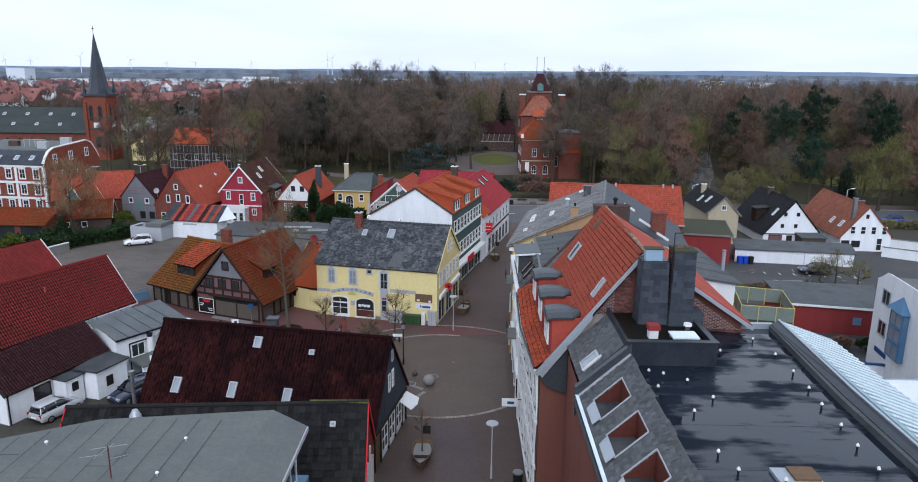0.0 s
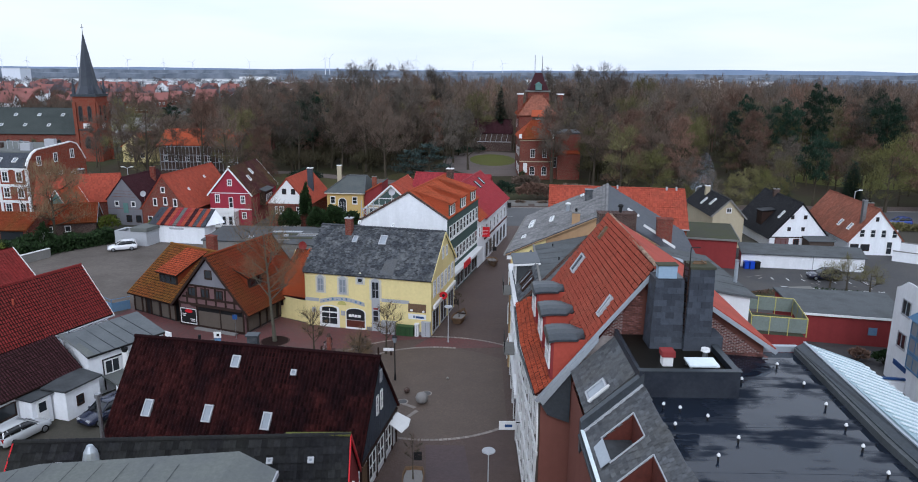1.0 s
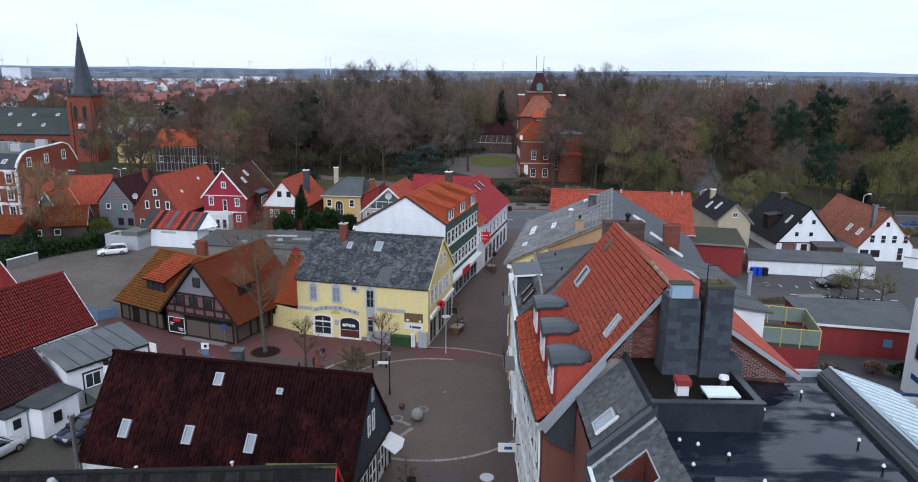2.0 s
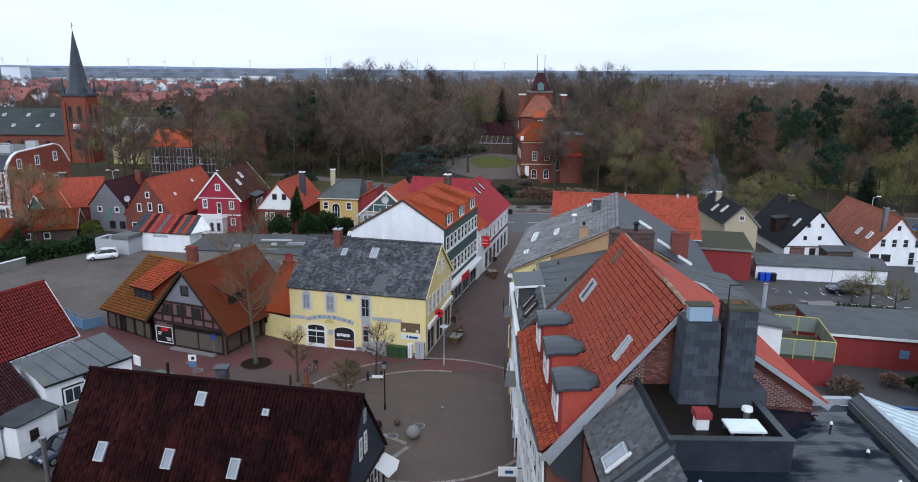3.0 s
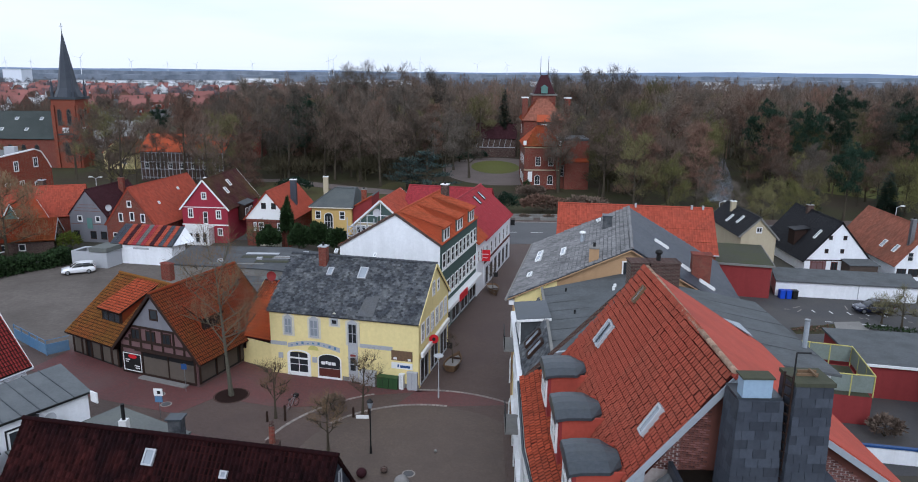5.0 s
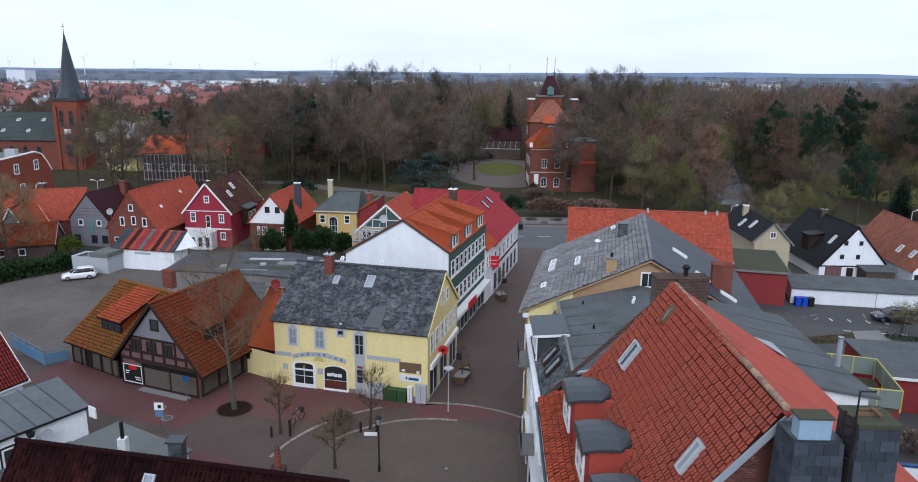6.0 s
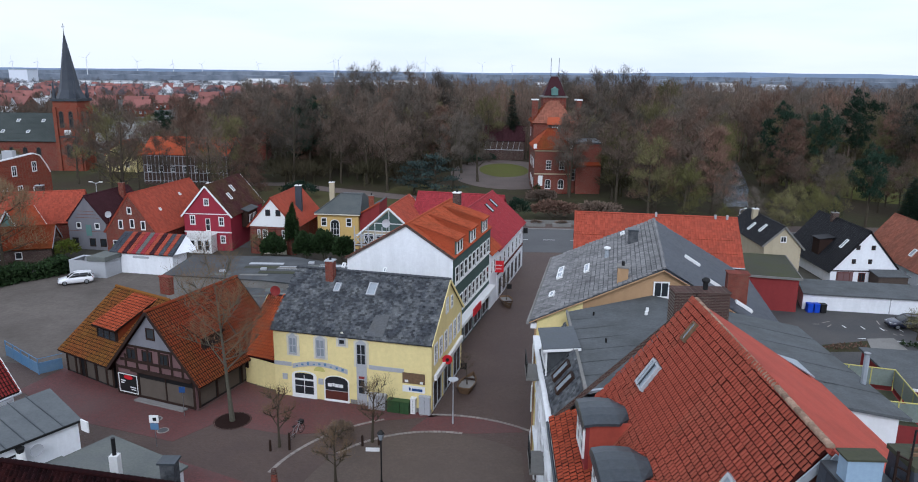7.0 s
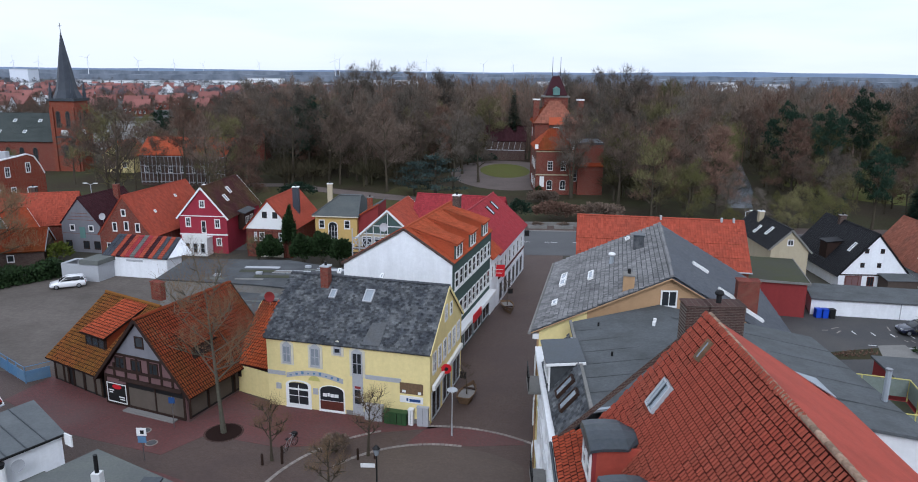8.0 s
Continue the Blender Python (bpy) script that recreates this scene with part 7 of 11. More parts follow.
    part("eave_edge", Mesh().beam(BL + pl.n * -0.05, BR + pl.n * -0.05, 0.06, 0.16), BLACK, s)
    ff = Face(BL.xy + Vector((-0.15, 0.25)), BR.xy + Vector((-0.3, -0.05)))
    window(s, ff, 1.3, 1.6, 1.35, 1.25, 2, 1, WPAINT)
    part("window_trim", Mesh().beam(ff.p(1.15, 2.95, 0.03), ff.p(2.9, 2.95, 0.03), 0.06, 0.12).beam(ff.p(1.2, 0.3, 0.03), ff.p(1.2, 2.9, 0.03), 0.06, 0.1), BLACK, s, "dark board round the window")
    dsh = Mesh()
    for i in range(14):
        a0, a1 = 6.2832 * i / 14, 6.2832 * (i + 1) / 14
        P_ = lambda rr, a: ff.p(3.9 + rr * math.cos(a), 3.0 + rr * math.sin(a), 0.5 + 0.25 * rr * rr)
        for r0, r1 in ((0.0, 0.22), (0.22, 0.42)):
            dsh.slab([P_(r0, a0), P_(r1, a0), P_(r1, a1), P_(r0, a1)] if r0 else [P_(0, 0), P_(r1, a0), P_(r1, a1)], ff.out * 0.02)
    dm0 = part("satellite_dish", dsh, GPAINT, s, "grey satellite dish on the wall")
    part("dish_arm", Mesh().tube(ff.p(3.9, 2.9, 0.0), ff.p(3.9, 3.0, 0.5), 0.03), STEEL, dm0)
    fl = part("flue", Mesh().tube(ff.p(3.0, 1.6, 0.35), ff.p(3.0, 3.2, 0.35), 0.3, 0.26, 10), WPAINT, s)
    part("flue_cowl", Mesh().tube(ff.p(3.0, 3.2, 0.35), ff.p(3.0, 3.5, 0.35), 0.2, 0.28, 10), BLACK, fl)
    part("lean_roof", Mesh().slab([ff.p(1.0, 1.5, 0), ff.p(5.6, 1.5, 0), ff.p(5.6, 1.3, 2.2), ff.p(1.0, 1.3, 2.2)], (0, 0, 0.12)), FELT, s, "low grey felt roof")
    part("lean_wall", Mesh().slab([ff.p(1.1, 0, 2.0), ff.p(5.5, 0, 2.0), ff.p(5.5, 1.3, 2.0), ff.p(1.1, 1.3, 2.0)], -ff.out * 0.2), WHITE, s)
    ws = Vector((-26.3, 63.0, 0))
    sp = part("sign_panel", Mesh().box(-0.4, 0.4, -0.05, 0.05, 3.0, 3.8, pose(-25.8, 62.9, 0, 0, 0, -30)), WPAINT, s, "small white lit sign at the roof corner")
    # small flat roofs towards the square
    l = thing("low_flat_roof", -21.5, 61.0, 0, "low white annex with grey felt roof", "annex")
    walls(l, [(-27.6, 58.0, 2.2), (-19.6, 55.6, 2.2), (-17.9, 59.9, 2.2), (-24.4, 63.4, 2.2)], WHITE)
    part("flat_roof", Mesh().slab([(-27.8, 57.9, 2.2), (-19.4, 55.4, 2.2), (-17.6, 60.0, 2.2), (-24.4, 63.7, 2.2)], (0, 0, 0.14)), FELT, l, "grey felt roof")
    b = part("flue", Mesh().box(-20.95, -20.45, 56.9, 57.4, 2.3, 4.7), WPAINT, l, "white flue block with a black pipe")
    part("flue_pipe", Mesh().tube((-20.7, 57.15, 4.7), (-20.7, 57.15, 5.8), 0.12), BLACK, b)
    # white shed with dark roof
    w = thing("white_shed", -34.5, 52, 0, "low white shed with dark brown pantile roof", "shed")
    e1, e0 = Vector((-31.6, 55.6, 0)), Vector((-34.2, 48.6, 0))
    dd = (e1 - e0).normalized()
    nn = Vector((dd.y, -dd.x, 0))
    pts = [e0 - nn * 0.3, e1 - nn * 0.3, e1 - nn * 2.8, e1 - nn * 5.3, e0 - nn * 5.3, e0 - nn * 2.8]
    walls(w, [(p.x, p.y, z) for p, z in zip(pts, (2.6, 2.6, 4.9, 2.6, 2.6, 4.9))], WHITE)
    e1r = e1 + dd * 2.2
    slope(w, [e0 - dd * 0.2 + up * 2.55, e1r + up * 2.55, e1r - nn * 2.8 + up * 5.05, e0 - dd * 0.2 - nn * 2.8 + up * 5.05], "pan", TILE_PLUM, seed=175)
    slope(w, [e1r - nn * 5.6 + up * 2.55, e0 - dd * 0.2 - nn * 5.6 + up * 2.55, e0 - dd * 0.2 - nn * 2.8 + up * 5.05, e1r - nn * 2.8 + up * 5.05], "low", TILE_PLUM, seed=176)
    rake(w, e0 - dd * 0.22 + up * 2.5, e0 - dd * 0.22 - nn * 2.8 + up * 5.0, BLACK)
    wf = Face((e0 - nn * 0.3).xy, (e1 - nn * 0.3).xy)
    window(w, wf, 2.3, 1.1, 1.5, 1.1, 1, 1, TIMBER)
    part("drainpipe", Mesh().tube(wf.p(0.1, 0, 0.08), wf.p(0.1, 2.5, 0.08), 0.06), BLACK, w)
    # porch with a white door, flat-roofed bay
    a = thing("flat_bay", -30.5, 55, 0, "white flat-roofed bay beside the shed", "annex")
    walls(a, [(-31.8, 53.8, 2.5), (-29.9, 53.3, 2.5), (-28.8, 56.2, 2.5), (-31.3, 57.4, 2.5)], WHITE)
    part("flat_roof", Mesh().slab([(-32.0, 53.6, 2.5), (-29.7, 53.0, 2.5), (-28.5, 56.3, 2.5), (-31.3, 57.7, 2.5)], (0, 0, 0.13)), FELT_DARK, a)
    window(a, Face((-29.9, 53.3), (-28.8, 56.2)), 0.9, 0.95, 0.65, 0.8, 1, 2, TIMBER)
    o = thing("porch", -32.3, 53.2, 0, "small white porch with grey roof and half-glazed door", "porch")
    walls(o, [(-33.0, 52.4, 2.3), (-31.7, 51.9, 2.3), (-31.1, 53.4, 2.3), (-32.4, 54.0, 2.3)], WHITE)
    part("flat_roof", Mesh().slab([(-33.2, 52.3, 2.3), (-31.6, 51.7, 2.3), (-30.9, 53.5, 2.3), (-32.5, 54.2, 2.3)], (0, 0, 0.1)), FELT_DARK, o)
    dr = part("door", Mesh().box(0.35, 1.25, -0.06, 0, 0.05, 2.1, Face((-31.7, 51.9), (-31.1, 53.4)).m(0, 0)), WPAINT, o)
    part("door_pane", Mesh().box(0.5, 1.1, -0.08, -0.06, 1.2, 1.95, Face((-31.7, 51.9), (-31.1, 53.4)).m(0, 0)), GLASS, dr)


left_sheds()


# ---- left of the street: white gable with green front, crimson roof ----
def green_front():
    h, r, f, rt, lf = house("green_front_house", "three-storey house with white gable, grey-green street front and orange roof", (-12.1, 87.5), -14.8, 11.0, 14.8, 9.0, 9.85, 12.75, "y", WHITE, TILE_ORANGE, "low", rp=0.57, oe=0.2, og=0.1, trim=BRICK_D, seed=180)
    part("street_front", Mesh().slab([rt.p(0.02, 0, 0.02), rt.p(rt.len, 0, 0.02), rt.p(rt.len, 9.9, 0.02), rt.p(0.02, 9.9, 0.02)], rt.out * 0.05), GREENW, h, "grey-green rendered street front")
    for z in (4.0, 7.2):
        for k in range(9):
            window(h, rt, 0.6 + k * 1.55, z, 1.15, 1.6, 1, 2, off=0.07)
        part("sill_band", Mesh().beam(rt.p(0.3, z - 0.15, 0.12), rt.p(14.5, z - 0.15, 0.12), 0.12, 0.12), WPAINT, h)
    for k in range(4):
        window(h, rt, 0.5 + k * 3.6, 0.3, 3.0, 2.4, 2, 1, GPAINT, off=0.07)
    part("shop_canopy", Mesh().beam(rt.p(0.2, 3.0, 0.5), rt.p(14.4, 3.0, 0.5), 0.9, 0.35), WPAINT, h)
    part("red_sign", Mesh().box(4.2, 7.2, -1.05, -0.95, 2.7, 3.5, rt.m(0, 0)), RPAINT, h, "red shop fascia sign with white bars")
    # three dormers that carry the front wall up
    for s in (2.2, 7.2, 12.2):
        d = part("dormer", Mesh().box(s - 1.25, s + 1.25, 0.0, 0.15, 9.7, 11.5, rt.m(0, 0)), GREENW, h, "grey-green dormer with long orange roof")
        window(d, rt, s - 0.95, 10.05, 0.9, 1.2, 1, 1, off=0.02)
        window(d, rt, s + 0.05, 10.05, 0.9, 1.2, 1, 1, off=0.02)
        M = rt.m(s, 0)
        slope(d, [M @ Vector((-1.4, -0.25, 11.45)), M @ Vector((1.4, -0.25, 11.45)), M @ Vector((1.4, 4.4, 12.75)), M @ Vector((-1.4, 4.4, 12.75))], "low", TILE_ORANGE, name="dormer_roof", seed=183)
        for k in (-1.27, 1.27):
            part("cheek", Mesh().slab([M @ Vector((k, 0.1, 9.8)), M @ Vector((k, 0.1, 11.45)), M @ Vector((k, 3.8, 12.5)), M @ Vector((k, 3.4, 12.1))], rt.d * 0.04), TILE_ORANGE, d)
    chimney(h, -1.5, 99.0, 12.0, 13.8, 0.8, 0.8, BRICK_D, WPAINT, -15)
    return h


green_front()


def crimson_house():
    h, r, f, rt, lf = house("crimson_roof_house", "white street house with bright crimson tile roof", (-5.6, 104.2), -14, 9.2, 17, 6.6, 6.6, 10.6, "y", WHITE, TILE_CRIMSON, "low", oe=0.4, seed=190)
    for k in range(6):
        window(h, rt, 1.0 + k * 2.6, 3.8, 1.0, 1.6, 1, 2)
        window(h, rt, 0.8 + k * 2.6, 0.3, 1.7, 2.3, 1, 1, GPAINT)
    skylight(h, r["R"], 2.4, 112, 1.0, 1.5, TIMBER)
    skylight(h, r["R"], 3.0, 115, 1.0, 1.5, TIMBER)
    part("timber", Mesh().beam(rt.p(0.1, 3.4, 0.05), rt.p(16.8, 3.4, 0.05), 0.1, 0.25), TIMBER_RED, h)
    g, r2, f2, rt2, lf2 = house("crimson_cross_house", "low cross house with crimson tile roof", (-8.6, 118.5), -12, 12.5, 9, 6.2, 6.2, 9.8, "x", WHITE, TILE_CRIMSON, "low", oe=0.3, seed=192)
    o, r3, f3, rt3, lf3 = house("orange_infill_house", "narrow white house with orange tile roof", (-3.6, 100.2), -14.5, 6.2, 4.4, 6.8, 6.8, 9.4, "y", WHITE, TILE_ORANGE, "low", seed=194, og=0.05)
    for s in (0.4, 1.7, 3.0):
        window(o, rt3, s, 4.2, 0.8, 1.5, 1, 2)
    s = thing("shop_sign", 2.9, 101.2, 3.6, "red projecting shop sign with white bars", "sign")
    m = pose(2.9, 101.2, 0, 0, 0, 0)
    part("panel", Mesh().box(0.0, 1.2, -0.1, 0.1, 3.9, 5.3, m), RPAINT, s)
    part("lettering", Mesh().box(0.15, 1.0, -0.12, -0.101, 4.75, 4.82, m).box(0.25, 0.9, -0.12, -0.101, 4.3, 4.36, m), WPAINT, s)
    part("bracket", Mesh().box(-0.4, 0.0, -0.03, 0.03, 4.6, 4.7, m), BLACK, s)


crimson_house()

# grey flat roofs behind the inn
for pts, z, lab in (([(-36, 99), (-24, 97.5), (-13, 94.5), (-12.5, 103), (-23, 108), (-36, 108)], 3.4, "low grey flat-roofed yard building with patched felt"), ([(-27, 90), (-14, 87.5), (-13.2, 94), (-26, 96.5)], 2.8, "low flat-roofed shed with dark felt")):
    c = (sum(p[0] for p in pts) / len(pts), sum(p[1] for p in pts) / len(pts))
    h = thing("flat_roof_shed", c[0], c[1], 0, lab, "shed")
    walls(h, [(x, y, z) for x, y in pts], CONCRETE)
    part("flat_roof", Mesh().slab([(x + (x - c[0]) * 0.02, y + (y - c[1]) * 0.02, z) for x, y in pts], (0, 0, 0.15)), FELT_DARK, h, "patched grey felt roof")
    rng = random.Random(int(z * 10))
    for k in range(16):
        x, y = c[0] + rng.uniform(-8, 8), c[1] + rng.uniform(-3, 3)
        if k < 11:
            part("felt_patch", Mesh().box(x, x + rng.uniform(1.5, 5), y, y + rng.uniform(0.4, 1.3), z + 0.15, z + 0.162 + 0.004 * k), (GPAINT, FELT, CONCRETE, FELT_MOSS, FELT)[k % 5], h)
        else:
            part("roof_light", Mesh().box(x, x + 0.7, y, y + 0.5, z + 0.15, z + 0.4), GPAINT, h)

# ---- row of small houses by the park ----
h, r, f, rt, lf = house("yellow_villa", "small ochre villa with flat-topped grey hipped roof", (-24.0, 127.0), -4, 6.5, 9, 5.5, 5.5, 5.6, "x", YELLOW_D, FELT_DARK, None, oe=0.3, og=0.3, caps=False)
M = pose(-24.0, 127.0, 0, 0, 0, -4)
q = [M @ Vector(v) for v in ((-0.35, -0.45, 5.65), (6.85, -0.45, 5.65), (6.85, 9.4, 5.65), (-0.35, 9.4, 5.65), (2.75, 4.2, 8.05), (6.2, 4.2, 8.05), (6.2, 5.6, 8.05), (2.75, 5.6, 8.05))]
for poly in ((0, 1, 5, 4), (1, 2, 6, 5), (2, 3, 7, 6), (3, 0, 4, 7), (4, 5, 6, 7)):
    pp = Plane([q[i] for i in poly])
    part("hip_slope", Mesh().slab(pp.pts, pp.n * -0.12), ROOF_SHEET, h)
for i, j in ((0, 4), (1, 5), (4, 5)):
    part("hip_roll", Mesh().tube(q[i] + Vector((0, 0, 0.05)), q[j] + Vector((0, 0, 0.05)), 0.09, 0.09), FELT_MID, h)
part("eave_board", Mesh().beam(q[0] + Vector((0, 0.03, -0.12)), q[1] + Vector((0, 0.03, -0.12)), 0.1, 0.16), CREAMW, h)
window(h, f, 0.55, 3.6, 0.95, 1.35, 1, 2, t=0.13)
window(h, f, 4.5, 3.6, 0.95, 1.35, 1, 2, t=0.13)
window(h, f, 2.0, 1.4, 1.5, 2.7, 3, 3, arch=0.6, t=0.12)
part("door_surround", Mesh().box(1.8, 3.7, -0.08, 0, 1.1, 1.35, f.m(0, 0)), CREAMW, h)
window(h, f, 4.6, 0.4, 1.3, 1.0, 2, 1)
chimney(h, -22.3, 130.5, 6.6, 9.9, 0.75, 0.7, CREAM, WPAINT)
# red side house: single slope that rises away from the villa
g = thing("red_lean_house", -16, 130, 0, "red-painted side house with single sloping roof", "house")
walls(g, [(-17.4, 127.2, 5.5), (-14.3, 126.9, 7.3), (-13.8, 132.5, 7.3), (-16.9, 133.0, 5.5)], REDB)
pp = Plane([(-17.45, 127.0, 5.52), (-14.2, 126.7, 7.4), (-13.7, 132.6, 7.4), (-16.95, 133.1, 5.52)])
part("roof", Mesh().slab(pp.pts, pp.n * 0.1), FELT_MID, g)
rake(g, (-17.45, 126.98, 5.62), (-14.2, 126.68, 7.5), TILE_ORANGE, 0.1, 0.16)
chimney(g, -15.75, 128.6, 5.6, 8.2, 0.8, 0.6, BRICK_O)
g, r, f, rt, lf = house("winter_garden_house", "small house with orange roof and glazed green gable", (-15.2, 113.7), -9.3, 8.4, 10.5, 5.5, 5.5, 9.2, "y", CREAM, TILE_PLAIN, "low", trim=WPAINT, og=0.3, seed=204)
part("glazed_gable", Mesh().slab([f.p(0.9, 6.0, 0.02), f.p(7.5, 6.0, 0.02), f.p(4.2, 8.85, 0.02)], f.out * 0.05), GREENW, g, "dark green glazed gable")
for s0, z0, s1, z1 in ((2.2, 6.0, 2.2, 7.1), (4.2, 6.0, 4.2, 8.8), (6.2, 6.0, 6.2, 7.1), (0.8, 6.0, 7.6, 6.0), (2.2, 7.1, 6.2, 7.1)):
    part("glazing_bar", Mesh().beam(f.p(s0, z0, 0.09), f.p(s1, z1, 0.09), 0.08, 0.1), WPAINT, g)
for s in (0.6, 2.3, 4.0, 5.7):
    window(g, f, s, 3.4, 1.4, 2.2, 2, 2)
tr = thing("timber_trellis", -13.6, 112, 0, "white timber trellis balcony before the glazed gable", "trellis")
A, B = Vector((-15.7, 112.3, 0)), Vector((-10.9, 111.5, 0))
for k in range(6):
    p = A.lerp(B, k / 5)
    part("post", Mesh().beam(p, p + Vector((0, 0, 6.2 if k % 2 else 6.9)), 0.12, 0.12), GPAINT, tr)
    if k < 5:
        p2 = A.lerp(B, (k + 1) / 5)
        part("brace", Mesh().beam(p + Vector((0, -0.03, 4.4)), p2 + Vector((0, -0.03, 5.6)), 0.09, 0.09), GPAINT, tr)
        part("brace", Mesh().beam(p + Vector((0, 0.03, 5.6)), p2 + Vector((0, 0.03, 4.4)), 0.09, 0.09), GPAINT, tr)
for z in (4.3, 5.65):
    part("rail", Mesh().beam(A + Vector((0, 0, z)), B + Vector((0, 0, z)), 0.13, 0.13), GPAINT, tr)
part("deck", Mesh().slab([A + Vector((0, 0, 4.2)), B + Vector((0, 0, 4.2)), (-11.2, 112.95, 4.2), (-15.4, 113.6, 4.2)], (0, 0, -0.15)), WOODB, tr)


def roof_dish(x, y, z, foot, r, material, label):
    """A satellite dish on a short mast, turned to the south."""
    d = thing("satellite_dish", x, y, foot, label, "dish")
    m = Mesh()
    rings = []
    for k in range(4):
        rr = r * k / 3
        rings.append([(x + rr * math.cos(a), y - 0.18 + 0.16 * (k / 3) ** 2 * -1.0 + 0.25 * rr * math.sin(a), z + rr * math.sin(a)) for a in np.linspace(0, 2 * math.pi, 17)[:-1]])
    v = [p for ring in rings[1:] for p in ring] + [rings[0][0]]
    fc = []
    for k in range(2):
        fc += [(k * 16 + i, k * 16 + (i + 1) % 16, k * 16 + 16 + (i + 1) % 16, k * 16 + 16 + i) for i in range(16)]
    fc += [(48, (i + 1) % 16, i) for i in range(16)]
    back = [(p[0], p[1] + 0.03, p[2]) for p in v]
    m.add(v, fc)
    m.add(back, [t[::-1] for t in fc])
    part("reflector", m, material, d)
    part("mast", Mesh().tube((x, y, foot), (x, y, z), 0.035), STEEL, d)
    part("feed_arm", Mesh().tube((x, y - 0.15, z - r * 0.8), (x, y - 0.75, z - 0.1), 0.02), STEEL, d)


roof_dish(-8.4, 89.6, 12.2, 11.0, 0.42, GPAINT, "grey satellite dish above the white gable")
roof_dish(-55.2, 123.9, 5.6, 4.0, 0.5, GPAINT, "grey satellite dish beside a grey gabled house")
# white gable with half-timbered ground floor
h, r, f, rt, lf = house("white_timbered_house", "half-timbered brick house with white boarded gable and orange roof", (-33.4, 123.0), -6, 7.0, 12, 4.5, 4.5, 8.55, "y", BRICK, TILE_PLAIN, "low", oe=0.4, og=0.25, seed=210)
part("white_gable", Mesh().slab([f.p(-0.1, 4.3, 0.03), f.p(7.1, 4.3, 0.03), f.p(3.5, 8.4, 0.03)], f.out * 0.05), WPAINT, h, "white boarded gable")
for s in (2.6, 4.2):
    window(h, f, s, 6.0, 0.75, 0.9, 1, 1, TIMBER, off=0.06)
for s in (1.2, 2.0, 5.0):
    window(h, f, s, 2.5, 0.8 if s != 1.2 else 0.45, 1.3, 2, 2, off=0.02)
for s in (0.1, 1.0, 3.0, 4.0, 4.9, 6.0, 7.1):
    part("timber", Mesh().beam(f.p(s, 0.2, 0.03), f.p(s, 4.2, 0.03), 0.1, 0.08), TIMBER_RED, h)
part("timber", Mesh().beam(f.p(0, 3.9, 0.035), f.p(7.2, 3.9, 0.035), 0.1, 0.12).beam(f.p(0, 2.2, 0.035), f.p(7.2, 2.2, 0.035), 0.1, 0.12), TIMBER_RED, h)
chimney(h, -27.1, 128.2, 5.6, 9.7, 0.95, 0.75, SLATE_BLUE, WPAINT)
part("whitewashed_base", Mesh().box(2.1, 5.6, -0.06, 0, 0.05, 2.1, f.m(0, 0)), CREAMW, h, "pale whitewashed base of the front")
# crimson house
h, r, f, rt, lf = house("crimson_house", "crimson rendered house with plum tile roof and white trim", (-44.1, 124.8), -4, 7.4, 13.0, 5.6, 5.6, 9.95, "y", REDW, TILE_PLUM_MOSS, "low", trim=WPAINT, seed=214)
for s, z, w, hh in ((3.3, 7.0, 0.85, 1.1), (0.95, 4.0, 0.85, 1.5), (5.5, 3.9, 0.85, 1.4), (5.6, 1.2, 0.85, 1.2)):
    window(h, f, s, z, w, hh, 2, 2, t=0.14)
part("string", Mesh().beam(f.p(-0.05, 2.9, 0.05), f.p(7.45, 2.9, 0.05), 0.1, 0.2).beam(f.p(0, 5.7, 0.04), f.p(7.4, 5.7, 0.04), 0.08, 0.12), WPAINT, h, "white string course")
b = part("porch", Mesh().box(1.4, 5.0, -2.0, 0, 0, 2.6, f.m(0, 0)), WPAINT, h, "white porch with balcony")
part("balcony_rail", Mesh().box(1.3, 5.1, -2.1, -1.95, 2.72, 3.4, f.m(0, 0)).box(1.3, 5.1, -2.1, 0, 2.6, 2.72, f.m(0, 0)), WPAINT, b)
pf = Face(f.p(1.4, 0, 2.0).xy, f.p(5.0, 0, 2.0).xy)
for s in (0.3, 1.45, 2.6):
    window(b, pf, s, 0.5, 0.7, 1.5, 1, 2, GPAINT)
window(h, f, 3.4, 3.1, 0.75, 1.9, 1, 2)
for x, y in ((-38.2, 128.4), (-38.7, 131.2)):
    skylight(h, r["R"], x, y, 0.8, 1.2, WPAINT)
bay = part("side_bay", Mesh().box(4.2, 8.2, -1.0, 0.02, 2.9, 5.35, rt.m(0, 0)), TIMBER, h, "dark-clad bay on the side wall")
part("bay_roof", Mesh().slab([rt.p(4.0, 5.35, 1.25), rt.p(8.4, 5.35, 1.25), rt.p(8.4, 5.75, 0.0), rt.p(4.0, 5.75, 0.0)], (0, 0, 0.1)), FELT_DARK, bay)
bf = Face(rt.p(4.2, 0, 1.0).xy, rt.p(8.2, 0, 1.0).xy)
window(bay, bf, 0.5, 3.6, 1.2, 1.2, 2, 1)
window(bay, bf, 2.2, 3.6, 1.2, 1.2, 2, 1)
chimney(h, -42.9, 133.0, 7.2, 9.1, 0.9, 0.6, BRICK, WPAINT)
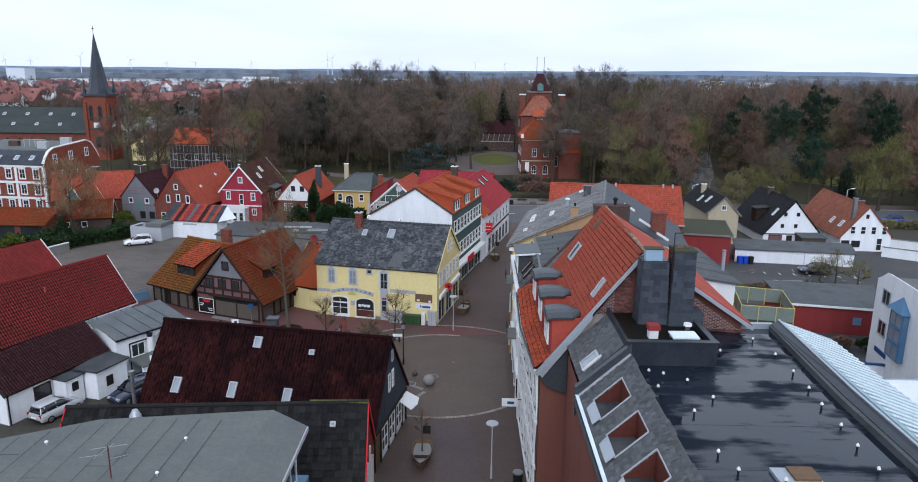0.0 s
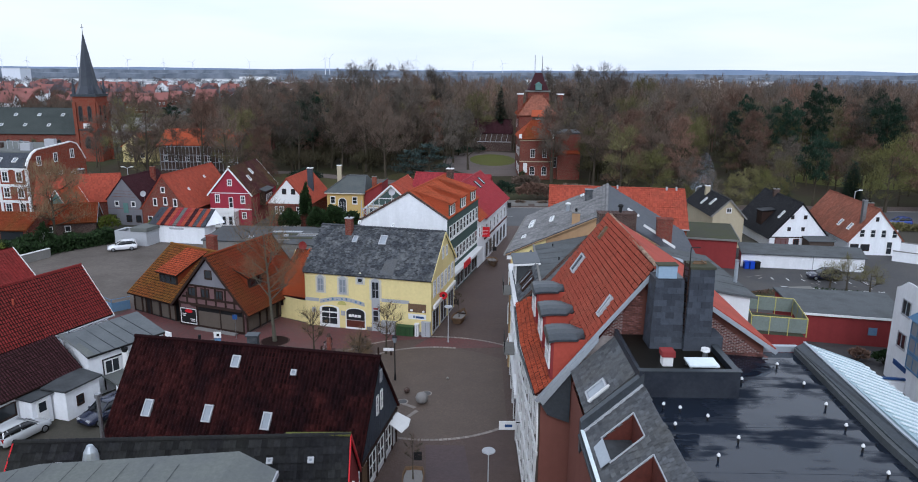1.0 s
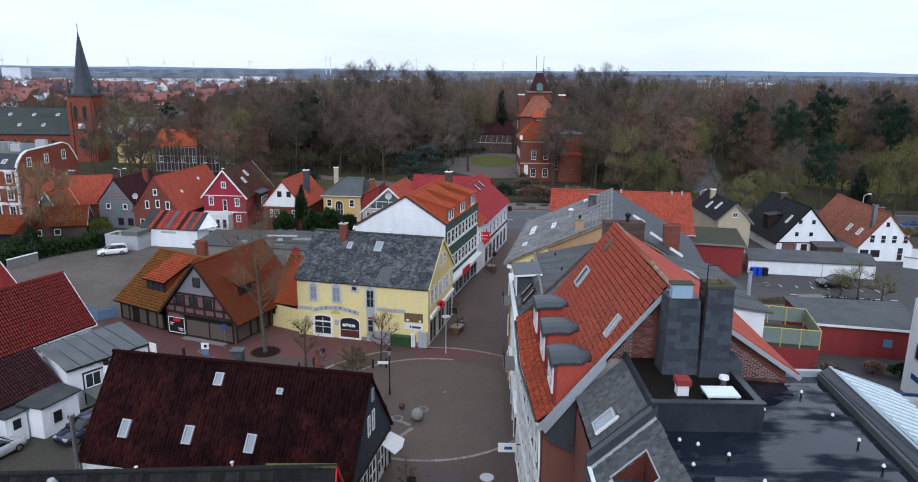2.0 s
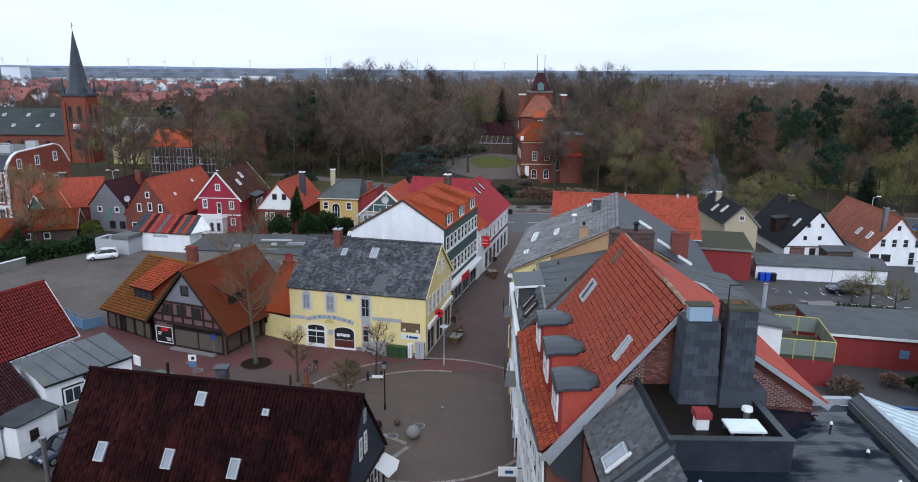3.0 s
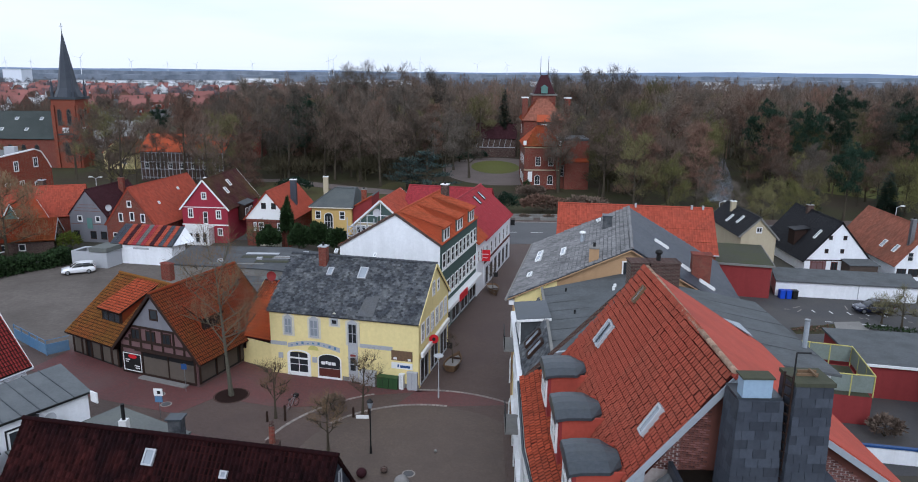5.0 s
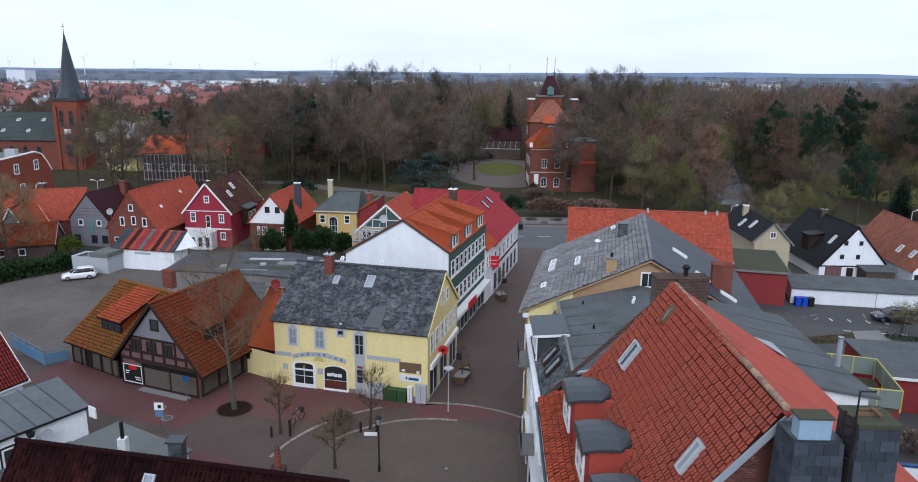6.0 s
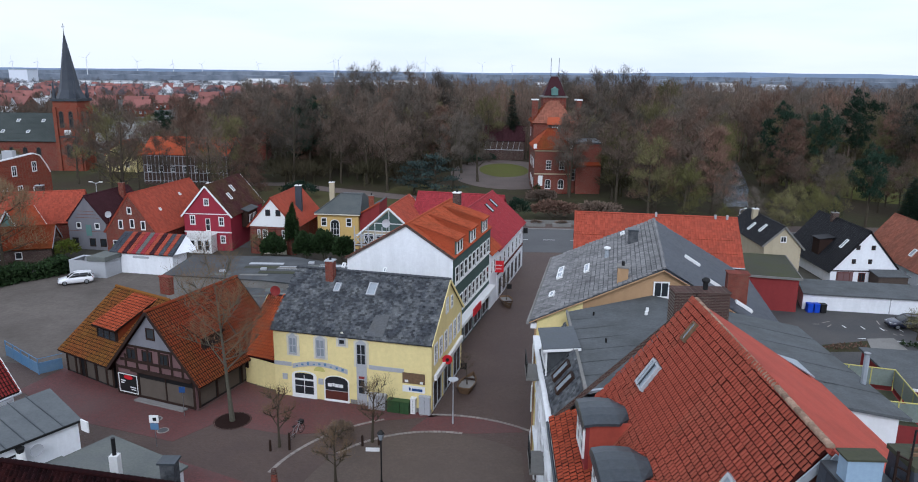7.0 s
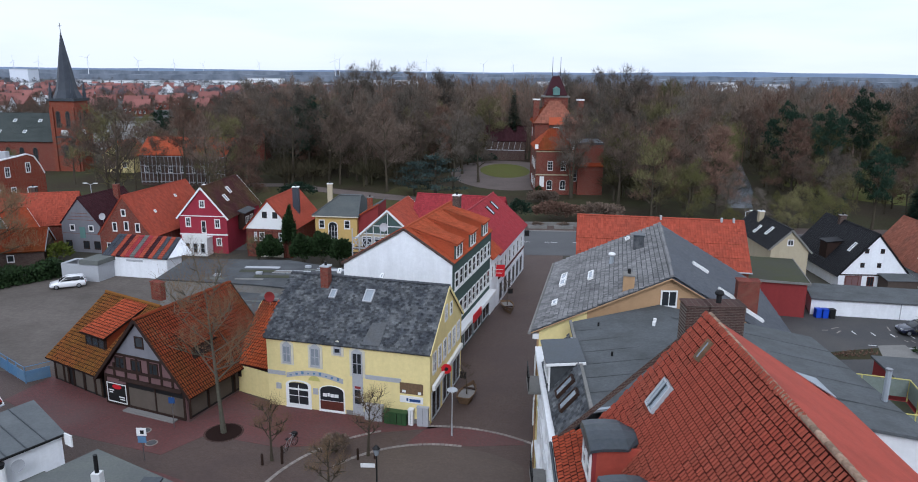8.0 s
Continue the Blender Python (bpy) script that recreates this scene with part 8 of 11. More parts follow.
# brick house with orange roof
h, r, f, rt, lf = house("brick_house", "red-brick gabled house with smooth orange tile roof", (-54.6, 121.4), -9, 8.4, 16.5, 3.6, 3.6, 9.15, "y", BRICK, TILE_PLAIN, "low", oe=0.3, og=0.12, seed=218)
for s, z in ((3.8, 6.3), (2.2, 4.0), (4.1, 4.2), (5.9, 4.0)):
    window(h, f, s, z, 0.75, 1.0 if z > 6 else 1.35, 1, 1, t=0.12)
window(h, f, 1.0, 1.0, 0.9, 1.2, 1, 2)
for x, y in ((-47.4, 131.5), (-47.6, 124.5)):
    skylight(h, r["R"], x, y, 0.4, 0.5, WPAINT)
# grey boarded gable, dark and orange side roofs
h, r, f, rt, lf = house("grey_gable_house", "grey boarded gabled house with dark tile roof", (-61.9, 124.2), -8, 6.4, 11, 4.5, 4.4, 8.25, "y", GREYW, TILE_PLUM, "low", oe=0.25, og=0.1, seed=222)
for s in (1.4, 4.5):
    window(h, f, s, 3.3, 0.85, 0.95, 1, 1, WPAINT, t=0.13)
for z, s0, s1 in ((5.0, 1.0, 5.4), (5.5, 1.5, 4.9), (6.0, 1.9, 4.5), (2.9, 0.1, 6.3)):
    part("board_joint", Mesh().beam(f.p(s0, z, 0.02), f.p(s1, z, 0.02), 0.03, 0.06), RUST, h)
part("green_door", Mesh().box(3.0, 3.9, -0.06, 0, 2.2, 3.9, f.m(0, 0)), TEAL, h, "green loft door")
for s in (0.5, 3.4, 5.2):
    window(h, f, s, 0.6, 1.0, 1.2, 1, 1, TIMBER)
chimney(h, -56.6, 131.2, 6.5, 9.2, 0.8, 0.7, BRICK, BRICK)
g, r, f, rt, lf = house("orange_side_house", "low house with bright orange tile roof", (-73.0, 121.6), 20, 13, 9, 4.0, 4.0, 8.0, "x", BRICK, TILE_PLAIN, "low", seed=224)
chimney(g, -68.5, 128.8, 6.2, 9.0, 1.0, 0.8, BRICK_D, GPAINT)
g, r, f, rt, lf = house("teal_house", "small teal boarded gabled house with orange roof", (-69.3, 119.2), -20, 4.4, 4.0, 4.2, 4.2, 6.9, "y", TEAL, TILE_ORANGE, "low", trim=WPAINT, seed=226)
for s in (0.8, 2.4, 4.0):
    window(g, f, s, 2.6, 0.9, 1.2, 1, 1, WPAINT)
# low brown-roofed sheds and carport
g, r, f, rt, lf = house("moss_roof_shed", "low brick shed with mossy brown tile roof", (-67.6, 113.2), 20, 8.2, 6.5, 2.4, 2.4, 4.7, "x", BRICK_D, TILE_MOSS, "low", seed=228, oe=0.4, trim=GPAINT)
for s in (1.0, 3.6):
    window(g, f, s, 0.8, 0.9, 1.0, 1, 1, WPAINT)
for gx0, gy0, gx1, gy1, zz in ((-69.0, 111.6, -63.8, 109.9, 1.7), (-61.0, 97.6, -59.4, 101.8, 1.3), (-59.6, 108.6, -57.2, 107.7, 1.4)):
    gw = thing("garden_wall", (gx0 + gx1) / 2, (gy0 + gy1) / 2, 0.02, "low grey-white garden wall with pale coping", "wall", "garden walls")
    part("wall", Mesh().beam((gx0, gy0, zz / 2), (gx1, gy1, zz / 2), 0.25, zz - 0.04), CONCRETE, gw)
    part("coping", Mesh().beam((gx0, gy0, zz + 0.02), (gx1, gy1, zz + 0.02), 0.36, 0.1), WPAINT, gw)
g, r, f, rt, lf = house("carport", "open brick carport with mossy orange tile roof", (-80.4, 108.6), -2, 14.0, 7.0, 2.7, 2.7, 4.4, "x", BRICK, TILE_MOSS, "low", seed=232, oe=0.6)
# thin dark panels on the wall stand in for shade inside the bays
for s in (0.6, 5.2, 9.8):
    part("opening", Mesh().box(s, s + 3.6, -0.05, 0, 0.1, 2.6, f.m(0, 0)), GLASS, g, "dark panel standing in for an open bay's shade")
# white store with striped roof
h = thing("striped_roof_store", -44.5, 112.5, 0, "white store with striped red and grey tile roof", "store")
walls(h, [(-48.9, 111.7, 2.9), (-39.9, 110.2, 2.9), (-39.3, 113.4, 4.7), (-48.3, 115.0, 4.7)], WHITE)
P0, P1, P2, P3 = Vector((-49.1, 111.4, 2.95)), Vector((-39.7, 109.8, 2.95)), Vector((-39.2, 113.6, 5.0)), Vector((-48.5, 115.2, 5.0))
STRIPES = (SLATE_BLUE, SLATE_BLUE, TILE_PLAIN, TILE_PLUM, TILE_PLAIN, TILE_CRIMSON, FELT, TILE_CRIMSON, TILE_PLAIN, TILE_PLUM, TILE_PLAIN, SLATE_BLUE, TILE_PLAIN, SLATE_BLUE)
for k in range(14):
    a, b = k / 14, (k + 1) / 14
    slope(h, [P0.lerp(P1, a), P0.lerp(P1, b), P3.lerp(P2, b), P3.lerp(P2, a)], "low", STRIPES[k], name="roof_stripe", seed=240 + k)
part("end_gable", Mesh().slab([(-39.7, 110.2, 2.9), (-37.6, 112.9, 3.0), (-39.2, 113.5, 4.9)], (0, 0.1, 0)), WHITE, h)
part("wall_strip", Mesh().box(3.2, 5.6, -0.05, 0, 2.2, 2.5, Face((-48.9, 111.7), (-39.9, 110.2)).m(0, 0)), GPAINT, h)
sh = thing("grey_block_shed", -50.5, 110.5, 0, "low grey block shed with flat grey roof", "shed")
walls(sh, [(-53.6, 109.4, 2.3), (-48.3, 108.6, 2.3), (-47.6, 111.4, 2.3), (-53, 112, 2.3)], GPAINT)
part("flat_roof", Mesh().slab([(-50.8, 108.8, 2.3), (-48.1, 108.4, 2.3), (-47.4, 111.5, 2.3), (-50, 112.2, 2.3)], (0, 0, 0.6)), FELT, sh)

# ---- mansard town house, church, half-timbered hall, town hall ----
def mansard():
    h = thing("mansard_house", -86, 136, 0, "brick town house with white trim and dark mansard roof", "house")
    c = [(-97, 129.5), (-77.4, 127.5), (-74.4, 141.8), (-94, 145)]
    walls(h, [(x, y, 9.3) for x, y in c], BRICK_O)
    f, s = Face(c[0], c[1]), Face(c[1], c[2])
    top = [Vector((-96, 132.0, 11.6)), Vector((-76.9, 130.3, 11.6)), Vector((-75.0, 139.6, 12.3)), Vector((-94, 143, 12.3))]
    front = [Vector((-97.1, 129.2, 9.35)), Vector((-77.4, 127.2, 9.35)), top[1], top[0]]
    pl = slope(h, front, "slate", SLATE_BLUE, name="mansard_slope", seed=260)
    outline = [(0.0, 9.3), (0.7, 10.6), (1.6, 11.6), (2.8, 12.2), (6.6, 12.5), (11.2, 12.9), (12.6, 12.4), (13.7, 10.8), (14.5, 9.3)]
    part("side_gable", Mesh().slab([s.p(u, z, 0.02) for u, z in outline], -s.out * 0.4), BRICK_O, h, "brick side gable with curved head")
    for (u0, z0), (u1, z1) in zip(outline, outline[1:]):
        part("gable_coping", Mesh().beam(s.p(u0, z0 + 0.06, -0.15), s.p(u1, z1 + 0.06, -0.15), 0.5, 0.18), WPAINT, h)
    part("flat_top", Mesh().slab(top, (0, 0, 0.2)), FELT, h)
    part("back_slope", Mesh().slab([(-74.4, 142.0, 9.3), (-94, 145.2, 9.3), tuple(top[3]), tuple(top[2])], (0, 0, 0.12)), SLATE_BLUE, h)
    for z in (0.9, 3.8, 6.7):
        for k in range(7):
            window(h, f, 0.9 + k * 2.75, z, 1.35, 2.0, 2, 2, t=0.2)
            part("window_hood", Mesh().box(-0.15, 1.5, -0.16, 0, 2.05, 2.3, f.m(0.9 + k * 2.75, z)), WPAINT, h)
    for z in (3.2, 6.1, 9.15):
        part("string", Mesh().beam(f.p(-0.1, z, 0.1), f.p(f.len + 0.1, z, 0.1), 0.25, 0.4), WPAINT, h, "white string course")
    for k in (0, 2, 5, 7):
        part("pilaster", Mesh().box(-0.25, 0.25, -0.08, 0, 0.2, 8.9, f.m(0.35 + k * 2.74, 0)), WPAINT, h)
    part("corner_trim", Mesh().box(-0.3, 0.05, -0.1, 0.3, 0.2, 8.9, f.m(f.len, 0)), WPAINT, h)
    for sx, z in ((2.4, 9.4), (6.4, 9.6), (10.6, 9.9), (4.2, 6.2), (7.2, 6.2), (10.4, 5.6)):
        window(h, s, sx, z, 1.0, 1.7, 2, 2, t=0.12, off=0.03)
    for x in (-93.5, -90.2, -86.8, -83.2, -80.2):
        skylight(h, pl, x, 130.3 - (x + 93.5) * 0.1, 0.8, 1.1, WPAINT)
    for x, y, z, m_ in ((-80.0, 132.5, 13.2, GPAINT), (-77.2, 135.4, 13.7, GPAINT), (-87, 135, 13.0, BRICK_D)):
        part("chimney", Mesh().box(x - 0.9, x + 0.9, y - 0.5, y + 0.5, 11.6, z), m_, h)
    rl = Mesh()
    for k in range(5):
        rl.tube((-84.5 + k * 1.1, 134 - k * 0.1, 11.7), (-84.5 + k * 1.1, 134 - k * 0.1, 13.4), 0.06)
    rl.tube((-84.5, 134, 13.4), (-80.1, 133.6, 13.4), 0.06)
    part("roof_railing", rl, GPAINT, h)


mansard()


NAVE = mat("green_grey_slate", (0.055, 0.066, 0.062), (0.04, 0.048, 0.046), rough=0.6, stain=(0.075, 0.085, 0.08), island=0.08, bump=0.1)


def church():
    h = thing("church", -112, 211, 0, "red-brick church with pointed slate spire", "church")
    x0, x1, y0, y1 = -112.5, -105.9, 208.3, 214.9
    part("tower", Mesh().box(x0, x1, y0, y1, 0, 18.6), BRICK_O, h, "square red-brick tower")
    part("cornice", Mesh().box(x0 - 0.4, x1 + 0.4, y0 - 0.4, y1 + 0.4, 18.6, 19.3).box(x0 - 0.15, x1 + 0.15, y0 - 0.15, y1 + 0.15, 9.0, 9.4), LEAD, h)
    cx, cy = (x0 + x1) / 2, (y0 + y1) / 2
    for k in range(8):
        a0, a1 = radians(22.5 + 45 * k), radians(67.5 + 45 * k)
        P = lambda a, r, z: Vector((cx + r * math.cos(a), cy + r * math.sin(a), z))
        slope(h, [P(a0, 3.7, 19.3), P(a1, 3.7, 19.3), P(a1, 2.6, 21.6), P(a0, 2.6, 21.6)], None, SLATE_BLUE, name="spire_skirt")
        slope(h, [P(a0, 2.6, 21.6), P(a1, 2.6, 21.6), P(a1, 0.05, 36.5), P(a0, 0.05, 36.5)], None, SLATE_BLUE, name="spire", label="slender slate spire facet")
    for sx in (x0 + 0.4, x1 - 0.4):
        for sy in (y0 + 0.4, y1 - 0.4):
            part("pinnacle", Mesh().box(sx - 0.35, sx + 0.35, sy - 0.35, sy + 0.35, 19.3, 20.6).tube((sx, sy, 20.6), (sx, sy, 24.0), 0.5, 0.04, 4), SLATE_BLUE, h, "dark corner pinnacle")
    part("spire_cross", Mesh().tube((cx, cy, 36.3), (cx, cy, 38.6), 0.07).tube((cx - 0.45, cy, 37.8), (cx + 0.45, cy, 37.8), 0.06), BLACK, h)
    south, east = Face((x0, y0), (x1, y0)), Face((x1, y0), (x1, y1))
    for fc in (south, east):
        for s in (1.0, 3.6):
            window(h, fc, s + 0.3, 11.6, 1.3, 3.6, 2, 3, BRICK_D, arch=0.9, t=0.2)
        part("clock_face", Mesh().box(fc.len / 2 - 0.9, fc.len / 2 + 0.9, -0.12, 0, 9.6, 11.0, fc.m(0, 0)), WPAINT, h, "white plate below the belfry")
        window(h, fc, 2.4, 3.8, 1.6, 2.4, 2, 2, BRICK_D, arch=0.9, t=0.2)
        part("buttress", Mesh().box(0, 0.9, -0.5, 0, 0, 17, fc.m(0, 0)).box(fc.len - 0.9, fc.len, -0.5, 0, 0, 17, fc.m(0, 0)), BRICK_O, h)
    # nave to the west
    walls(h, [(-150, 208.1, 8.0), (-112.6, 208.1, 8.0), (-112.6, 216.6, 14.6), (-112.6, 225.1, 8.0), (-150, 225.1, 8.0), (-150, 216.6, 14.6)], BRICK, name="nave")
    slope(h, [(-150.5, 207.6, 7.9), (-112.5, 207.6, 7.9), (-112.5, 216.6, 14.9), (-144.5, 216.6, 14.9)], "far", NAVE, name="nave_roof", label="grey-green slate nave roof", seed=270)
    slope(h, [(-112.5, 225.6, 7.9), (-150.5, 225.6, 7.9), (-144.5, 216.6, 14.9), (-112.5, 216.6, 14.9)], "far", NAVE, name="nave_roof", seed=271)
    ns = Face((-150, 208.1), (-112.6, 208.1))
    for k in range(9):
        window(h, ns, 2 + k * 3.7, 2.0, 1.4, 3.6, 2, 3, BRICK_D, arch=0.8, t=0.15)
    npl = Plane([(-150.5, 207.6, 7.9), (-112.5, 207.6, 7.9), (-112.5, 216.6, 14.9), (-144.5, 216.6, 14.9)])
    for x in (-140, -133, -126, -119):
        skylight(h, npl, x, 214.1, 0.9, 1.1, WPAINT)
        skylight(h, npl, x - 2.5, 210.6, 0.9, 1.1, WPAINT)


church()
h, r, f, rt, lf = house("timbered_hall", "long brick and white half-timbered house with orange roof", (-79.5, 187), -2, 21, 11, 7.4, 7.4, 10.9, "x", BRICK_D, TILE_ORANGE, "far", seed=280)
for k in range(22):
    part("white_timber", Mesh().beam(f.p(0.2 + k * 0.97, 0.6, 0.06), f.p(0.2 + k * 0.97, 7.2, 0.06), 0.1, 0.12), GPAINT, h)
for z in (1.0, 3.0, 4.8, 7.0):
    part("white_timber", Mesh().beam(f.p(0.2, z, 0.07), f.p(20.8, z, 0.07), 0.12, 0.12), GPAINT, h)
for k in range(7):
    window(h, f, 1.0 + k * 2.9, 3.2, 1.2, 1.4, 2, 2)
h, r, f, rt, lf = house("yellow_cottage", "small pale yellow cottage behind bare trees", (-99.5, 208), -8, 9, 8, 4.6, 4.6, 8.2, "y", YELLOW, TILE_ORANGE, "far", seed=283)
window(h, f, 2.0, 1.4, 1.2, 1.5, 2, 2)
window(h, f, 5.6, 1.4, 1.2, 1.5, 2, 2)
window(h, f, 3.9, 5.0, 1.1, 1.3, 2, 2)
h, r, f, rt, lf = house("far_brick_house", "red gabled house among bare trees", (-72, 236), 10, 8, 12, 7, 7, 13, "y", BRICK, TILE_ORANGE, "far", seed=284)


def town_hall():
    h = thing("town_hall", 22, 190, 0, "red-brick town hall with hipped orange roofs and tower", "town hall")
    walls(h, [(14.0, 182, 10.2), (22.2, 182, 10.2), (22.2, 196, 10.2), (14.0, 196, 10.2)], BRICK)
    q = [Vector(v) for v in ((13.6, 181.5, 10.2), (22.6, 181.5, 10.2), (22.6, 196.4, 10.2), (13.6, 196.4, 10.2), (17.0, 186, 14.6), (19.2, 186, 14.6))]
    for poly in ((0, 1, 5, 4), (1, 2, 5), (2, 3, 4, 5), (3, 0, 4)):
        slope(h, [q[i] for i in poly], "far", TILE_MOSS if poly[0] == 0 else TILE_ORANGE, name="hip_slope", seed=290)
    walls(h, [(22.2, 183.5, 11.4), (29.4, 183.5, 11.4), (29.4, 194, 11.4), (22.2, 194, 11.4)], BRICK, name="side_block")
    part("flat_roof", Mesh().slab([(22.0, 183.3, 11.4), (29.6, 183.3, 11.4), (29.6, 194.2, 11.4), (22.0, 194.2, 11.4)], (0, 0, 0.4)), LEAD, h)
    part("lean_roof", Mesh().slab([(23.5, 182.0, 6.5), (29.2, 182.0, 6.5), (29.2, 183.5, 7.1), (23.5, 183.5, 7.1)], (0, 0, 0.2)), TILE_MOSS, h)
    part("lean_wall", Mesh().box(23.5, 29.2, 182.2, 183.5, 0, 6.4), BRICK, h)
    # second storey block with tall hipped roof, then the tower
    walls(h, [(14.6, 196, 15.2), (24.5, 196, 15.2), (24.5, 208, 15.2), (14.6, 208, 15.2)], BRICK, name="main_block")
    q = [Vector(v) for v in ((14.1, 195.5, 15.2), (25.0, 195.5, 15.2), (25.0, 208.5, 15.2), (14.1, 208.5, 15.2), (18.2, 200, 20.3), (21.0, 200, 20.3))]
    for poly in ((0, 1, 5, 4), (1, 2, 5), (2, 3, 4, 5), (3, 0, 4)):
        slope(h, [q[i] for i in poly], "far", TILE_MOSS if poly[0] == 3 else TILE_FADED, name="hip_slope", seed=292)
    part("tower", Mesh().box(17.2, 23.0, 202, 208, 12, 21.2), BRICK, h)
    part("tower_cornice", Mesh().box(16.8, 23.4, 201.6, 208.4, 21.2, 21.6), CONCRETE, h)
    q = [Vector(v) for v in ((17.4, 201.6, 21.7), (22.8, 201.6, 21.7), (22.8, 208.4, 21.7), (17.4, 208.4, 21.7), (19.2, 204, 26.4), (21.0, 204, 26.4))]
    for poly in ((0, 1, 5, 4), (1, 2, 5), (2, 3, 4, 5), (3, 0, 4)):
        slope(h, [q[i] for i in poly], None, TILE_PLUM, name="tower_roof")
    for x in (19.1, 21.1):
        part("finial", Mesh().tube((x, 204, 26.4), (x, 204, 31.0), 0.08, 0.05), BLACK, h)
    part("copper_lucarne", Mesh().box(19.2, 20.8, 200.9, 202.5, 21.8, 23.2).slab([(19.0, 200.7, 23.2), (21.0, 200.7, 23.2), (20.0, 200.7, 23.9)], (0, 1.8, 0)), TEAL, h, "green copper lucarne")
    for x in (15.0, 25.8):
        c = part("chimney", Mesh().box(x - 0.7, x + 0.7, 199, 200.4, 14, 20.6), BRICK, h)
        part("chimney_cap", Mesh().box(x - 0.9, x + 0.9, 198.8, 200.6, 20.6, 20.9), WPAINT, c)
    f = Face((14.0, 182), (22.2, 182))
    for s, z, w, hh in ((2.6, 5.6, 1.2, 2.1), (5.6, 5.6, 1.2, 2.1)):
        window(h, f, s, z, w, hh, 2, 3)
    for s in (2.5, 5.5):
        window(h, f, s, 1.2, 1.3, 1.7, 2, 2, arch=0.5)
    part("banner", Mesh().box(0.9, 1.9, -0.1, 0, 1.8, 4.2, f.m(0, 0)), WPAINT, h, "white notice panel")
    for z in (4.6, 9.9):
        part("string", Mesh().beam(f.p(-0.1, z, 0.08), f.p(8.3, z, 0.08), 0.2, 0.25), CREAM, h)
    for s in (0.0, 8.2):
        part("corner_finial", Mesh().box(s - 0.35, s + 0.35, -0.35, 0.35, 10.2, 11.4, f.m(0, 0)), WPAINT, h)
    l = Face((14.0, 196), (14.0, 182))
    for s in (2, 6, 10):
        window(h, l, s, 5.6, 1.2, 2.1, 2, 3)
        window(h, l, s, 1.2, 1.2, 2.1, 2, 3)
    mb = Face((14.6, 196), (24.5, 196))
    window(h, Face((14.6, 208), (14.6, 196)), 3, 11.5, 1.2, 2.2, 2, 3)
    d = part("dormer", Mesh().box(17.4, 20.4, 187.5, 189.5, 12, 15.6), BRICK_D, h, "brick dormer with white window")
    window(d, Face((17.4, 187.5), (20.4, 187.5)), 0.8, 13.4, 1.3, 1.5, 3, 2)
    slope(d, [(17.0, 187.2, 15.5), (20.8, 187.2, 15.5), (20.4, 190.5, 17.0), (17.4, 190.5, 17.0)], None, TILE_ORANGE, name="dormer_roof")
    side = Face((22.2, 183.5), (29.4, 183.5))
    window(h, side, 0.4, 3.0, 0.9, 2.6, 1, 3, off=0.02)
    w, r, ff, rt, lf = house("timbered_wing", "long brick wing with white half-timbering and brown roof", (2.8, 247), -4, 13.0, 9, 6.2, 6.2, 10.4, "x", BRICK_D, TILE_PLUM, "far", seed=296)
    for k in range(7):
        part("white_timber", Mesh().beam(ff.p(0.3 + k * 1.8, 3.2, 0.06), ff.p(0.9 + k * 1.8, 6.0, 0.06), 0.14, 0.12), GPAINT, w)
    part("white_timber", Mesh().beam(ff.p(0.2, 3.2, 0.07), ff.p(12.8, 3.2, 0.07), 0.14, 0.2).beam(ff.p(0.2, 6.0, 0.07), ff.p(12.8, 6.0, 0.07), 0.1, 0.14), GPAINT, w)


town_hall()


# ---- vegetation ----
def rand_dir(rng, up=0.3):
    a = rng.random() * 6.2832
    z = rng.uniform(-0.6, 1.0) + up
    r = math.sqrt(max(0.05, 1 - min(1, abs(z)) ** 2))
    return Vector((r * math.cos(a), r * math.sin(a), z)).normalized()


def lobe(mesh, rng, c, r, rz, n, length, width):
    """A cloud of fine twigs in the outer part of an uneven ellipsoid, pointing out and up."""
    p1, p2 = rng.uniform(0, 6.28), rng.uniform(0, 6.28)
    for _ in range(n):
        d = rand_dir(rng, 0.25)
        k = (1 - rng.random() ** 2 * 0.75) * (0.86 + 0.14 * math.sin(4 * d.x + p1) * math.cos(4 * d.y + 3 * d.z + p2))
        o = c + Vector((d.x * r * k, d.y * r * k, d.z * rz * k))
        q = (d * 0.8 + Vector((0, 0, 0.45)) + rand_dir(rng, 0.0) * 0.7).normalized()
        s = q.cross(Vector((rng.uniform(-1, 1), rng.uniform(-1, 1), rng.uniform(-1, 1)))).normalized() * width * rng.uniform(0.6, 1.3)
        mesh.add([o - s * 0.5, o + s * 0.5, o + q * length * rng.uniform(0.5, 1.2)], [(0, 1, 2)])


